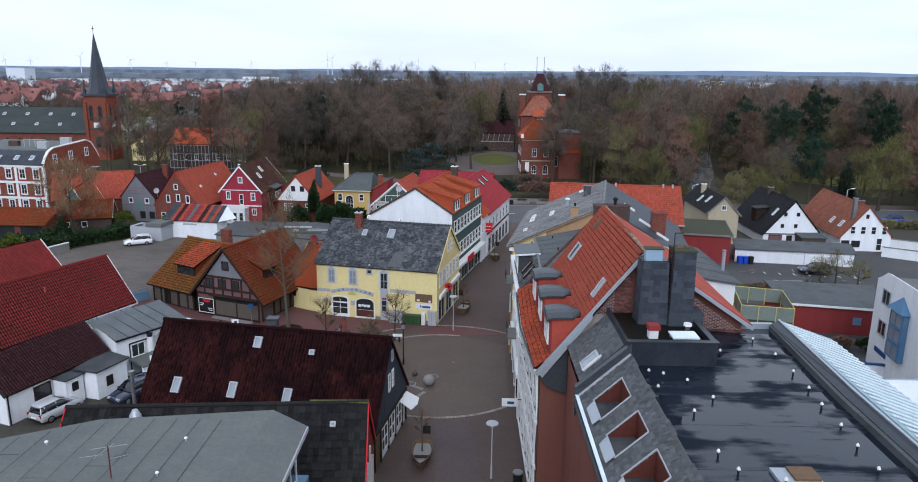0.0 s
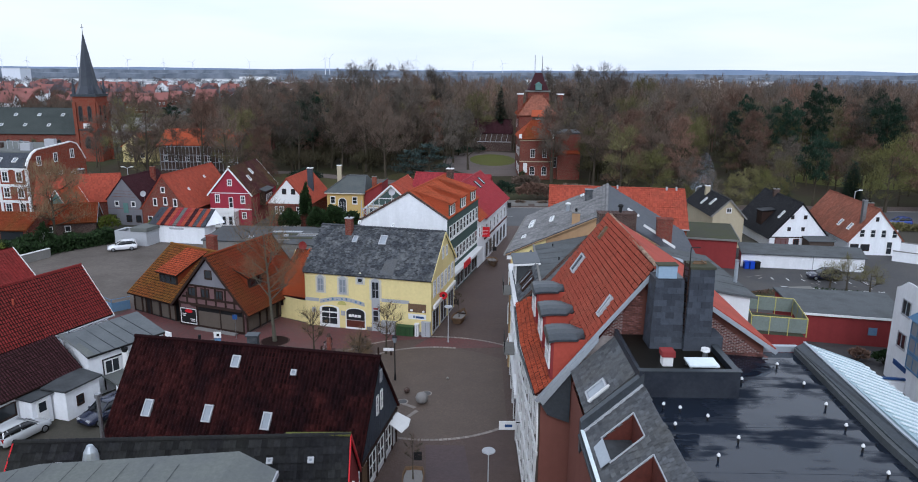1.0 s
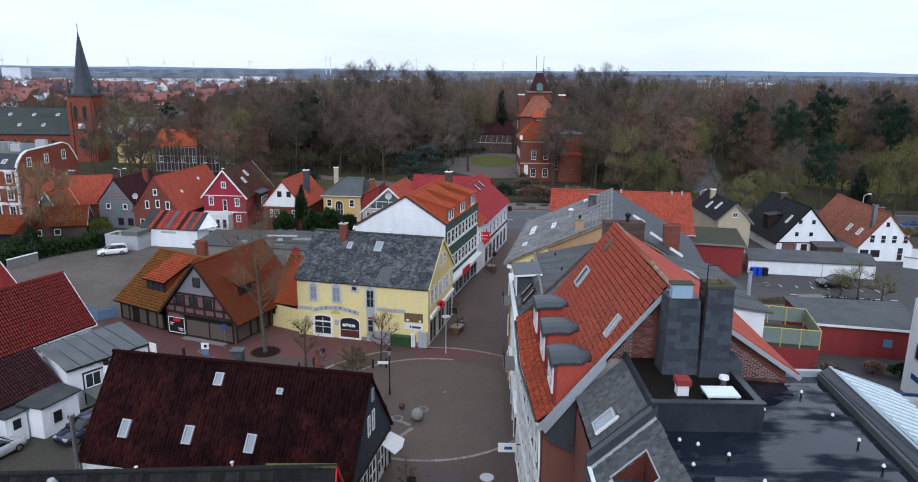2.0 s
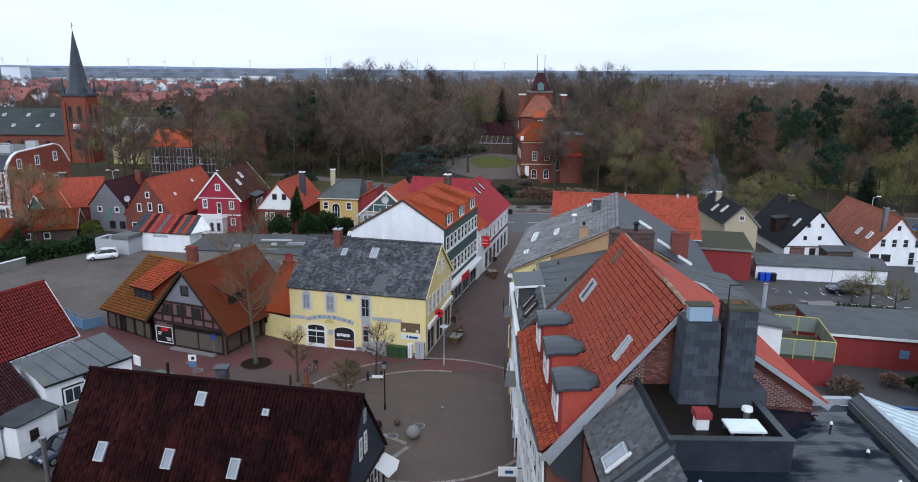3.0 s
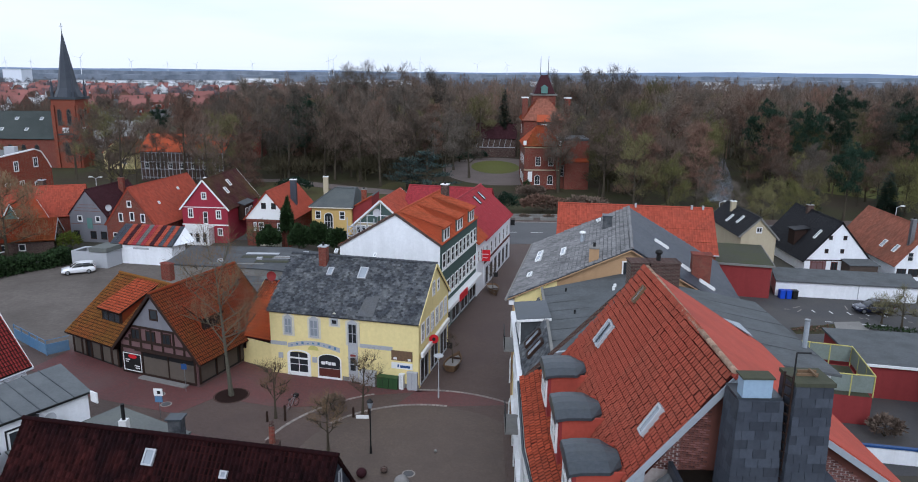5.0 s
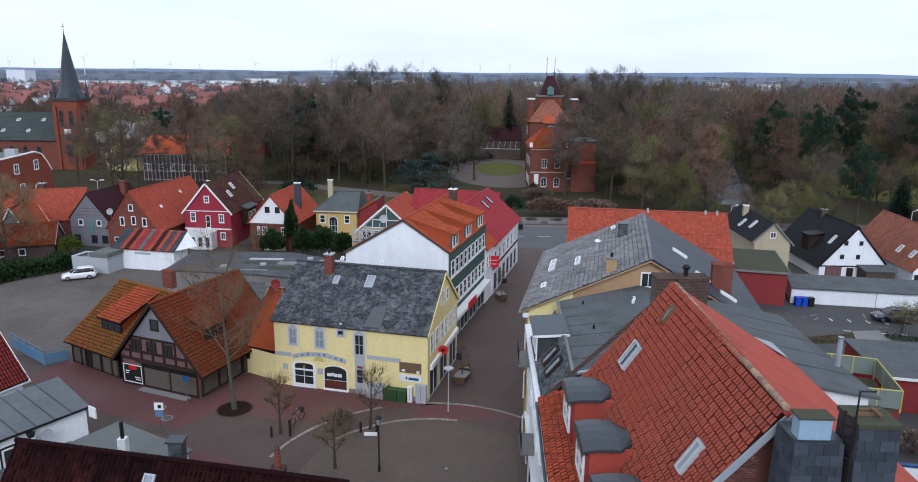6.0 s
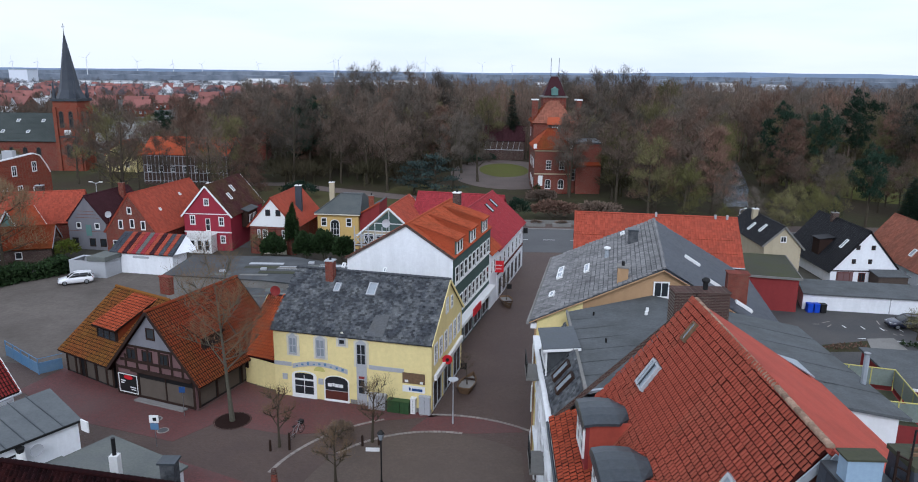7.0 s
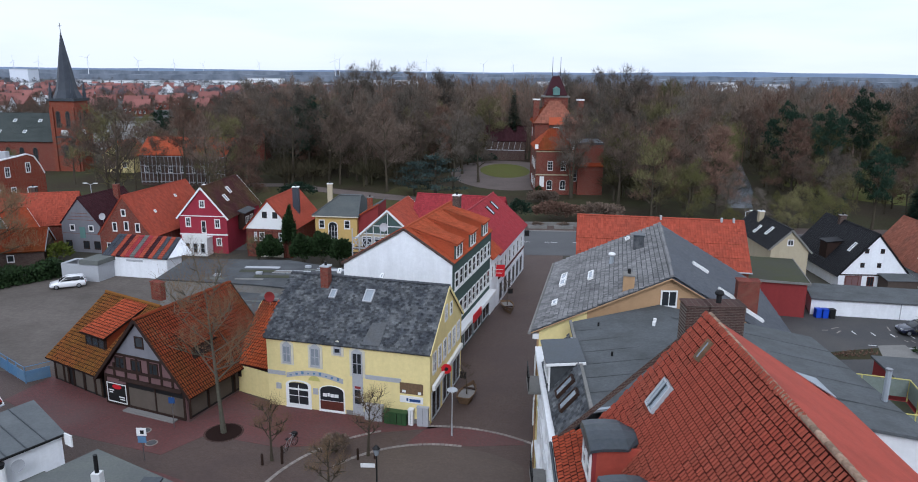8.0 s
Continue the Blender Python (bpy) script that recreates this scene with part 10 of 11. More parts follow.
# ---- distance: town, industry, wind turbines, hills ----
rng = random.Random(77)
protos = []
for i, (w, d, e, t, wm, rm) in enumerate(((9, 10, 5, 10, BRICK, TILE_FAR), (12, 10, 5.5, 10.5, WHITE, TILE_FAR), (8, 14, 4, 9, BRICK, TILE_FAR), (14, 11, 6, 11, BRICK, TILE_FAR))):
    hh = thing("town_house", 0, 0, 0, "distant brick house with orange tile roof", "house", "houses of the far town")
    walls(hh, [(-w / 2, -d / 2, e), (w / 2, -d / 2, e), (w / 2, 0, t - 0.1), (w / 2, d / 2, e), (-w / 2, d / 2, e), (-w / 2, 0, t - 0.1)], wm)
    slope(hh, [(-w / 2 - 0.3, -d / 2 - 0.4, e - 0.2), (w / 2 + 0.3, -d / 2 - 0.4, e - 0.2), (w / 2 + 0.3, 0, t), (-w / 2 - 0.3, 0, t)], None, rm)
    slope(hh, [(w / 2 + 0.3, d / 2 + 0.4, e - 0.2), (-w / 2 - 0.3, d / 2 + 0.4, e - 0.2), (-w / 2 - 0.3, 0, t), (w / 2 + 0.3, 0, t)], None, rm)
    fc = Face((-w / 2, -d / 2), (w / 2, -d / 2))
    for k in range(int(w // 2.6)):
        window(hh, fc, 0.8 + k * 2.6, 1.6, 1.2, 1.6, 2, 2)
    part("chimney", Mesh().box(-0.4, 0.4, -0.3, 0.3, t - 0.8, t + 1.2), BRICK_D, hh)
    protos.append(hh)
spots, n = [], 0
while n < 120:
    y = rng.uniform(430, 980)
    x = rng.uniform(-0.72, -0.16) * y
    if x > -0.36 * y and y < 620 or any((x - a) ** 2 + (y - b) ** 2 < 420 for a, b in spots) or keep_clear(x, y):
        continue
    spots.append((x, y))
    k = n % 4
    m = pose(x, y, 0, 0, 0, rng.choice((8, 98, -12, 20, 188)))
    if n < 4:
        protos[n].matrix_basis = m
    else:
        copy_thing(protos[k], m)
    n += 1
for i, (px, y, w, hgt, d) in enumerate(((-0.625, 1250, 32, 24, 30), (-0.55, 1180, 60, 8, 30), (-0.47, 1100, 75, 9, 40), (-0.40, 1250, 50, 8, 30), (-0.33, 1300, 90, 8, 30), (-0.29, 1350, 60, 12, 30), (-0.16, 1500, 80, 9, 40), (-0.10, 1600, 60, 8, 40), (0.33, 1250, 36, 14, 30), (-0.22, 1180, 70, 7, 40), (-0.36, 1100, 60, 7, 40), (-0.60, 1000, 40, 7, 30), (-0.52, 930, 60, 7, 30), (-0.44, 980, 90, 8, 40), (-0.25, 1050, 50, 8, 30), (-0.30, 960, 55, 7, 30), (-0.12, 1350, 60, 8, 40), (0.10, 1500, 60, 9, 40), (0.40, 1400, 40, 10, 30))):
    x = px * y
    hh = thing("industrial_hall", x, y, 0, "distant pale industrial hall", "hall", "halls on the plain")
    walls(hh, [(x - w / 2, y - d / 2, hgt), (x + w / 2, y - d / 2, hgt), (x + w / 2, y + d / 2, hgt), (x - w / 2, y + d / 2, hgt)], WHITE if i % 3 else LILAC)
    part("roof", Mesh().box(x - w / 2 - 0.5, x + w / 2 + 0.5, y - d / 2 - 0.5, y + d / 2 + 0.5, hgt, hgt + 0.8), GPAINT, hh)
    fc = Face((x - w / 2, y - d / 2), (x + w / 2, y - d / 2))
    for k in range(3):
        part("gate", Mesh().box(w * (0.15 + 0.28 * k), w * (0.27 + 0.28 * k), -0.3, 0, 0.2, min(5.5, hgt * 0.7), fc.m(0, 0)), GPAINT, hh)


TURB = mat("pale_turbine_paint", (0.72, 0.75, 0.78), (0.66, 0.69, 0.72), rough=0.6, bump=0.0)


def turbine(x, y, H, yaw, spin):
    h = thing("wind_turbine", x, y, 0, "distant pale grey three-bladed wind turbine", "wind turbine", "wind turbines", yaw=yaw)
    B = pose(x, y, 0, 0, 0, yaw)
    part("tower", Mesh().tube((x, y, 0), (x, y, H), 1.4, 0.8, 8), TURB, h)
    part("nacelle", Mesh().box(-1.2, 1.2, -3, 4, H - 1, H + 1.2, B), TURB, h)
    for k in range(3):
        a = radians(spin + 120 * k)
        d = Vector((math.sin(a), 0, math.cos(a)))
        c = Vector((0, -3.5, H))
        s = d.cross(Vector((0, 1, 0)))
        L = H * 0.42
        part("blade", Mesh().slab([B @ (c - s * 0.5), B @ (c + s * 0.9 + d * L * 0.2), B @ (c + d * L), B @ (c - s * 0.5 + d * L * 0.2)], B.to_3x3() @ Vector((0, 0.7, 0))), TURB, h)


for k, (u, y, H) in enumerate(((-0.645, 2900, 80), (-0.54, 2500, 95), (-0.47, 2800, 85), (-0.42, 3000, 75), (-0.38, 3000, 75), (-0.302, 2900, 80), (-0.197, 2600, 95), (-0.191, 2700, 100), (-0.095, 2800, 85), (-0.072, 2600, 95), (0.006, 2900, 88), (0.047, 2900, 85), (-0.61, 3000, 80))):
    turbine(u * y, y, H * 0.66, (k * 37) % 50 - 25, k * 41 % 120)
# wooded plain and hills at the horizon, distance haze painted into their blue-grey
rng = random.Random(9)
for nm, y0, zlo, zhi, ma, x0, x1, lab in (("backdrop_woods", 1750, 7, 17, FARWOOD, -1700, 1700, "far woods on the plain in haze-pale colour"), ("backdrop_plain", 2700, 14, 24, FARWOOD, -2600, 2600, "far wooded plain in haze-pale colour"), ("backdrop_hills", 4100, 20, 34, HILLS, -3900, 3900, "low hills at the horizon in haze-blue colour")):
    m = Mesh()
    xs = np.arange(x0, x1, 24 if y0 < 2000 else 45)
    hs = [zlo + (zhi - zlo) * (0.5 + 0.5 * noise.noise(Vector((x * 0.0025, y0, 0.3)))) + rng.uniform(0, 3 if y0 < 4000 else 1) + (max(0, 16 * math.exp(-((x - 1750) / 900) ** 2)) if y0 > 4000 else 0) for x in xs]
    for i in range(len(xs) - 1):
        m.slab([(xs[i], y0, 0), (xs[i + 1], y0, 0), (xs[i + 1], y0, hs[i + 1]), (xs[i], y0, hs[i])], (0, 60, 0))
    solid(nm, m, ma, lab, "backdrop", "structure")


# ---- vehicles ----
def car(x, y, yaw, paint, label, L=4.1, W=1.72, H=1.48, estate=False):
    h = thing("car", x, y, 0.04, label, "car", "parked cars", yaw=yaw)
    M = pose(x, y, 0.04, 0, 0, yaw)
    k = H / 1.48
    tail = 0.02 if estate else 0.0

    def loft(stations):
        """Skin through cross sections (place along the car, half width, bottom, top, how far the top draws in)."""
        rings = []
        for px, hw, z0, z1, tuck in stations:
            zm = z0 + (z1 - z0) * 0.6
            pts = [(-hw * 0.86, z0), (-hw, z0 + 0.1), (-hw, zm), (-hw * (1 - tuck), z1 - 0.03), (-hw * (1 - tuck) * 0.8, z1), (hw * (1 - tuck) * 0.8, z1), (hw * (1 - tuck), z1 - 0.03), (hw, zm), (hw, z0 + 0.1), (hw * 0.86, z0)]
            rings.append([M @ Vector((px * L, a, b * k)) for a, b in pts])
        return Mesh().sweep(rings)
    w = W / 2
    part("body", loft([(-0.5, w * 0.8, 0.34, 0.78, 0.1), (-0.485, w * 0.93, 0.26, 0.9, 0.08), (-0.42, w, 0.22, 0.95, 0.06), (-0.15, w, 0.2, 0.96, 0.06), (0.16, w, 0.2, 0.95, 0.06), (0.3, w, 0.22, 0.9, 0.08), (0.42, w * 0.95, 0.24, 0.8, 0.12), (0.48, w * 0.84, 0.28, 0.68, 0.16), (0.5, w * 0.7, 0.34, 0.58, 0.2)]), paint, h, smooth=True)
    part("glasshouse", loft([(-0.475 - tail, w * 0.84, 0.88, 0.96, 0.05), (-0.43 - tail, w * 0.86, 0.88, 1.3, 0.16), (-0.36, w * 0.88, 0.88, 1.42, 0.2), (-0.05, w * 0.9, 0.88, 1.45, 0.2), (0.06, w * 0.9, 0.88, 1.38, 0.19), (0.17, w * 0.89, 0.88, 1.12, 0.1), (0.24, w * 0.86, 0.88, 0.94, 0.04)]), CARGLASS, h, "dark car windows", smooth=True)
    part("roof", loft([(-0.445 - tail, w * 0.6, 1.3, 1.38, 0.1), (-0.36, w * 0.7, 1.39, 1.465, 0.1), (-0.05, w * 0.72, 1.42, 1.485, 0.1), (0.05, w * 0.68, 1.36, 1.43, 0.1)]), paint, h, smooth=True)
    for sd in (-1, 1):
        pl_ = Mesh()
        for (xa, ya, za), (xb, yb, zb) in (((0.23, 0.86, 0.92), (0.05, 0.7, 1.42)), ((-0.13, 0.91, 0.92), (-0.13, 0.72, 1.45)), ((-0.34, 0.9, 0.92), (-0.38, 0.7, 1.41)), ((-0.475 - tail, 0.82, 0.92), (-0.435 - tail, 0.64, 1.36))):
            pl_.beam(M @ Vector((xa * L, ya * w * sd, za * k)), M @ Vector((xb * L, yb * w * sd, zb * k)), 0.07, 0.07)
        part("pillars", pl_, paint, h)
    for px in (-0.3, 0.31):
        for sd in (-1, 1):
            c0, c1 = M @ Vector((px * L, sd * (w - 0.2), 0.3)), M @ Vector((px * L, sd * (w + 0.012), 0.3))
            wh = part("wheel", Mesh().tube(c0, c1, 0.31, 0.3, 16), RUBBER, h)
            part("rim", Mesh().tube(c1, M @ Vector((px * L, sd * (w + 0.025), 0.3)), 0.2, 0.17, 12), STEEL, wh)
    for sd in (-1, 1):
        part("headlight", Mesh().box(0.43 * L, 0.492 * L, sd * (w - 0.36) - 0.17, sd * (w - 0.36) + 0.17, 0.56, 0.72, M), GPAINT, h)
        part("tail_light", Mesh().box(-0.497 * L, -0.46 * L, sd * (w - 0.22) - 0.11, sd * (w - 0.22) + 0.11, 0.62, 0.9, M), TAIL, h)
        part("mirror", Mesh().ball(M @ Vector((0.17 * L, sd * (w + 0.06), 0.98)), 0.1, 0.1, 0.07), paint, h)
    part("bumper", Mesh().box(0.48 * L, 0.505 * L, -w * 0.66, w * 0.66, 0.3, 0.44, M).box(-0.505 * L, -0.48 * L, -w * 0.78, w * 0.78, 0.3, 0.46, M), BLACK, h)
    part("plate_bar", Mesh().box(-0.515 * L, -0.5 * L, -0.26, 0.26, 0.56, 0.67, M), WPAINT, h)
    return h


def car_paint(name, c):
    m = mat(name, c, tuple(v * 0.95 for v in c), rough=0.22, bump=0.0, spec=0.6)
    m.node_tree.nodes["Principled BSDF"].inputs["Coat Weight"].default_value = 0.6
    return m


CAR_WHITE, CAR_SILVER, CAR_NAVY, CAR_BLACK, CAR_BLUE = (car_paint(n, c) for n, c in (("white_car_paint", (0.78, 0.78, 0.79)), ("silver_car_paint", (0.42, 0.43, 0.44)), ("navy_car_paint", (0.012, 0.016, 0.04)), ("black_car_paint", (0.015, 0.017, 0.02)), ("blue_car_paint", (0.02, 0.05, 0.25))))
car(-51.0, 106.2, 207, CAR_WHITE, "white hatchback parked on a gravel car park")
car(-31.9, 50.7, 68, CAR_SILVER, "silver hatchback parked beside a white shed", L=3.9)
car(-27.3, 54.0, 245, CAR_NAVY, "dark navy car parked beside a flat bay")
car(48.6, 95.0, 176, CAR_NAVY, "dark navy car parked in the asphalt court")
car(79.6, 130.6, 184, CAR_BLUE, "blue car on the cross road")
car(13.3, 254.6, 80, CAR_SILVER, "silver car by the town hall wing", estate=True)


# ---- street furniture ----
def disc_lamp(x, y, H, label):
    h = thing("street_lamp", x, y, 0.04, label, "street lamp", "street lamps")
    part("post", Mesh().tube((x, y, 0.04), (x, y, 1.0), 0.07, 0.06).tube((x, y, 1.0), (x, y, H), 0.045, 0.035), GPAINT, h)
    part("lantern", Mesh().tube((x, y, H), (x, y, H + 0.22), 0.1, 0.16, 12), WPAINT, h)
    part("disc", Mesh().tube((x, y, H + 0.22), (x, y, H + 0.28), 0.42, 0.4, 18), GPAINT, h, "flat round lamp hood")


disc_lamp(2.35, 42.7, 3.9, "slim grey street lamp with flat round hood")
disc_lamp(-0.9, 70.7, 3.6, "slim grey street lamp with flat round hood")
h = thing("direction_post", -5.35, 61.6, 0.04, "dark lantern post with white direction arm", "lamp post")
part("post", Mesh().tube((-5.35, 61.6, 0.04), (-5.35, 61.6, 0.6), 0.1, 0.08).tube((-5.35, 61.6, 0.6), (-5.35, 61.6, 3.6), 0.055, 0.05), BLACK, h)
part("lantern", Mesh().tube((-5.35, 61.6, 3.6), (-5.35, 61.6, 4.05), 0.13, 0.24, 6), SKYGLASS, h, "glazed lantern head")
part("lantern_roof", Mesh().tube((-5.35, 61.6, 4.05), (-5.35, 61.6, 4.3), 0.27, 0.05, 6), BLACK, h)
part("direction_arm", Mesh().box(-6.3, -5.4, 61.2, 61.26, 2.95, 3.2, Matrix.Identity(4)), WPAINT, h, "white direction sign arm")
h = thing("traffic_light_post", 7.4, 118.3, 0.04, "grey post with twin dark lamp heads", "lamp post")
part("post", Mesh().tube((7.4, 118.3, 0.04), (7.4, 118.3, 5.2), 0.08, 0.06), GPAINT, h)
for dx in (-0.4, 0.4):
    part("head", Mesh().box(7.4 + dx - 0.3, 7.4 + dx + 0.3, 118.1, 118.5, 4.9, 5.7), BLACK, h)
# road lamps
for x, y, H, arm in ((-64.5, 138, 8.0, 1), (68.0, 125.4, 7.0, 0), (40.5, 125.4, 7.4, 0)):
    h = thing("road_lamp", x, y, 0.04, "tall grey road lamp with curved arm", "street lamp", "road lamps")
    part("post", Mesh().tube((x, y, 0.04), (x, y, H), 0.11, 0.06), GPAINT, h)
    for s in ((-1, 1) if arm else (1,)):
        a = part("arm", Mesh().tube((x, y, H), (x + 0.7 * s, y, H + 0.25), 0.05, 0.045), GPAINT, h)
        part("lamp_head", Mesh().box(x + (0.6 if s > 0 else -1.2), x + (1.2 if s > 0 else -0.6), y - 0.13, y + 0.13, H + 0.2, H + 0.32), WPAINT, a)
# blue and white parking sign
for x, y, z0, z1, m_, nm in ((-22.6, 66.2, 2.0, 2.6, WPAINT, "parking_sign"), (-22.5, 71.0, 1.9, 2.6, BPAINT, "blue_sign")):
    h = thing(nm, x, y, 0.04, "small street sign plate on a steel post", "sign")
    part("post", Mesh().tube((x, y, 0.04), (x, y, z1), 0.03), STEEL, h)
    pl_ = part("plate", Mesh().box(x - 0.35, x + 0.35, y - 0.07, y - 0.04, z0, z1), m_, h) if m_ is WPAINT else part("plate", Mesh().box(x - 0.24, x + 0.24, y - 0.07, y - 0.04, 2.1, 2.6), m_, h)
    if nm == "parking_sign":
        part("lower_plate", Mesh().box(x - 0.3, x + 0.3, y - 0.07, y - 0.04, 1.45, 1.95), LBLUE, h)
        part("symbol_bar", Mesh().box(x - 0.08, x + 0.18, y - 0.085, y - 0.071, 2.15, 2.42), BLACK, pl_)


# boat-shaped wooden planters with small trees
def boat(x, y, yaw, tree_seed, label):
    h = thing("boat_planter", x, y, 0.04, label, "planter", "boat planters in the street", yaw=yaw)
    M = pose(x, y, 0.04, 0, 0, yaw)
    out = [(0.0, -1.9), (0.45, -1.1), (0.72, -0.2), (0.74, 0.7), (0.6, 1.5), (0, 1.6), (-0.6, 1.5), (-0.74, 0.7), (-0.72, -0.2), (-0.45, -1.1)]
    n = len(out)
    m = Mesh()
    v = [M @ Vector((a * 0.6, b * 0.78, 0.0)) for a, b in out] + [M @ Vector((a, b, 0.72 + (0.15 if b < -1.5 else 0))) for a, b in out] + [M @ Vector((a * 0.9, b * 0.92, 0.72)) for a, b in out] + [M @ Vector((a * 0.86, b * 0.88, 0.5)) for a, b in out]
    m.add(v, [(i + k * n, (i + 1) % n + k * n, (i + 1) % n + (k + 1) * n, i + (k + 1) * n) for k in range(3) for i in range(n)])
    part("hull", m, WOODB, h, "weathered wooden hull")
    part("soil", Mesh().slab([M @ Vector((a * 0.86, b * 0.88, 0.52)) for a, b in out], (0, 0, -0.1)), STONE, h)
    part("thwart", Mesh().box(-0.62, 0.62, -0.75, -0.5, 0.6, 0.68, M), TIMBER, h)
    t, c = bare_tree(tree_seed, 3.4, 0.9, 0.45, 7, 4, 14, 0.016, 0.4, 0.05)
    for nm, me, ma in (("tree_trunk", t, BARK), ("tree_crown", c, TWIG_BROWN)):
        part(nm, from_arrays(nm, me.v, me.f), ma, h, m=M @ pose(0, 0.3, 0.5))
    part("name_board", Mesh().box(0.05, 0.6, 0.28, 0.32, 1.9, 2.5, M), BLACK, h)


boat(-2.5, 44.9, 0, 301, "boat-shaped weathered wooden planter with small tree")
boat(0.2, 77.2, 165, 302, "boat-shaped weathered wooden planter with small tree")
boat(4.55, 100.5, 10, 303, "boat-shaped weathered wooden planter with small tree")
# stone balls and manhole covers
for x, y, r, m_ in ((-2.7, 57.2, 0.52, STONE), (-4.1, 59.1, 0.26, BRICK_D), (-5.55, 58.5, 0.36, TILE_PLUM), (-0.7, 61.9, 0.12, STONE)):
    h = thing("stone_ball", x, y, 0.03, "round stone ball lying on the paving", "stone ball", "stone balls of the square")
    part("ball", Mesh().ball((x, y, 0.03 + r * 0.92), r, r, r * 0.95, 16, 10), m_, h, smooth=True)
for x, y in ((-2.4, 59.0), (-4.3, 57.4), (-23.2, 68.6), (-24.5, 70.4)):
    h = thing("manhole_cover", x, y, 0.03, "round iron manhole cover in the paving", "manhole cover", "manhole covers")
    part("ring", Mesh().slab([(a, b, 0.056) for a, b in ellipse(x, y, 0.46, 0.46, 20)], (0, 0, -0.03)), PAVER_PALE, h)
    part("cover", Mesh().slab([(a, b, 0.068) for a, b in ellipse(x, y, 0.36, 0.36, 20)], (0, 0, -0.03)), ASPHALT, h)


# bicycle and bollards by the young tree
def bicycle(x, y, yaw):
    h = thing("bicycle", x, y, 0.04, "parked bicycle leaning beside a young tree", "bicycle", yaw=yaw)
    M = pose(x, y, 0.04, 0, -6, yaw)
    P = lambda a, b, c: M @ Vector((a, b, c))
    for cx in (-0.52, 0.52):
        w = Mesh()
        for i in range(18):
            a0, a1 = 6.2832 * i / 18, 6.2832 * (i + 1) / 18
            w.tube(P(cx + 0.33 * math.cos(a0), 0, 0.34 + 0.33 * math.sin(a0)), P(cx + 0.33 * math.cos(a1), 0, 0.34 + 0.33 * math.sin(a1)), 0.022, n=5, caps=False)
        wh = part("wheel", w, RUBBER, h)
        sp = Mesh()
        for i in range(6):
            a = i * 1.047
            sp.tube(P(cx, 0, 0.34), P(cx + 0.32 * math.cos(a), 0, 0.34 + 0.32 * math.sin(a)), 0.006, n=3)
        part("spokes", sp, STEEL, wh)
    fr = Mesh()
    for a, b in (((-0.52, 0, 0.34), (-0.2, 0, 0.85)), ((-0.52, 0, 0.34), (-0.05, 0, 0.3)), ((-0.05, 0, 0.3), (-0.22, 0, 0.9)), ((-0.05, 0, 0.3), (0.38, 0, 0.85)), ((-0.2, 0, 0.8), (0.37, 0, 0.9)), ((0.52, 0, 0.34), (0.36, 0, 1.0))):
        fr.tube(P(*a), P(*b), 0.02)
    part("frame", fr, STEEL, h)
    part("saddle", Mesh().box(-0.36, -0.1, -0.07, 0.07, 0.92, 0.98, M), BLACK, h)
    part("handlebar", Mesh().tube(P(0.34, -0.28, 1.02), P(0.34, 0.28, 1.02), 0.018), STEEL, h)
    part("basket", Mesh().box(0.42, 0.72, -0.17, 0.17, 0.8, 1.05, M), BLACK, h)


bicycle(-12.7, 68.3, 62)
for x, y in ((-14.1, 66.0), (-13.0, 67.1), (-12.75, 66.2), (-7.5, 67.0), (-6.3, 67.2)):
    h = thing("bollard", x, y, 0.04, "short dark wooden bollard by a young tree", "bollard", "bollards of the square")
    part("post", Mesh().tube((x, y, 0.04), (x, y, 0.85), 0.1, 0.09), TIMBER, h)
    part("cap", Mesh().tube((x, y, 0.85), (x, y, 0.93), 0.09, 0.03), TIMBER, h)
# blue fence of the car park
h = thing("blue_fence", -41, 79.5, 0.04, "faded blue panel fence with rail at the car park", "fence")
fp = [(-44.5, 82.4), (-38.75, 78.2), (-37.3, 79.6)]
for (ax, ay), (bx, by) in zip(fp, fp[1:]):
    L = math.hypot(bx - ax, by - ay)
    k = max(1, round(L / 1.8))
    for i in range(k):
        u0, u1 = i / k, (i + 1) / k
        a, b = (ax + (bx - ax) * u0, ay + (by - ay) * u0), (ax + (bx - ax) * u1, ay + (by - ay) * u1)
        fc = Face(a, b)
        part("panel", Mesh().box(0.05, fc.len - 0.05, -0.03, 0.03, 0.1, 1.15, fc.m(0, 0)), LBLUE, h)
        part("post", Mesh().tube((*a, 0.03), (*a, 1.6), 0.05), LBLUE, h)
    part("rail", Mesh().tube((ax, ay, 1.55), (bx, by, 1.55), 0.035), LBLUE, h)
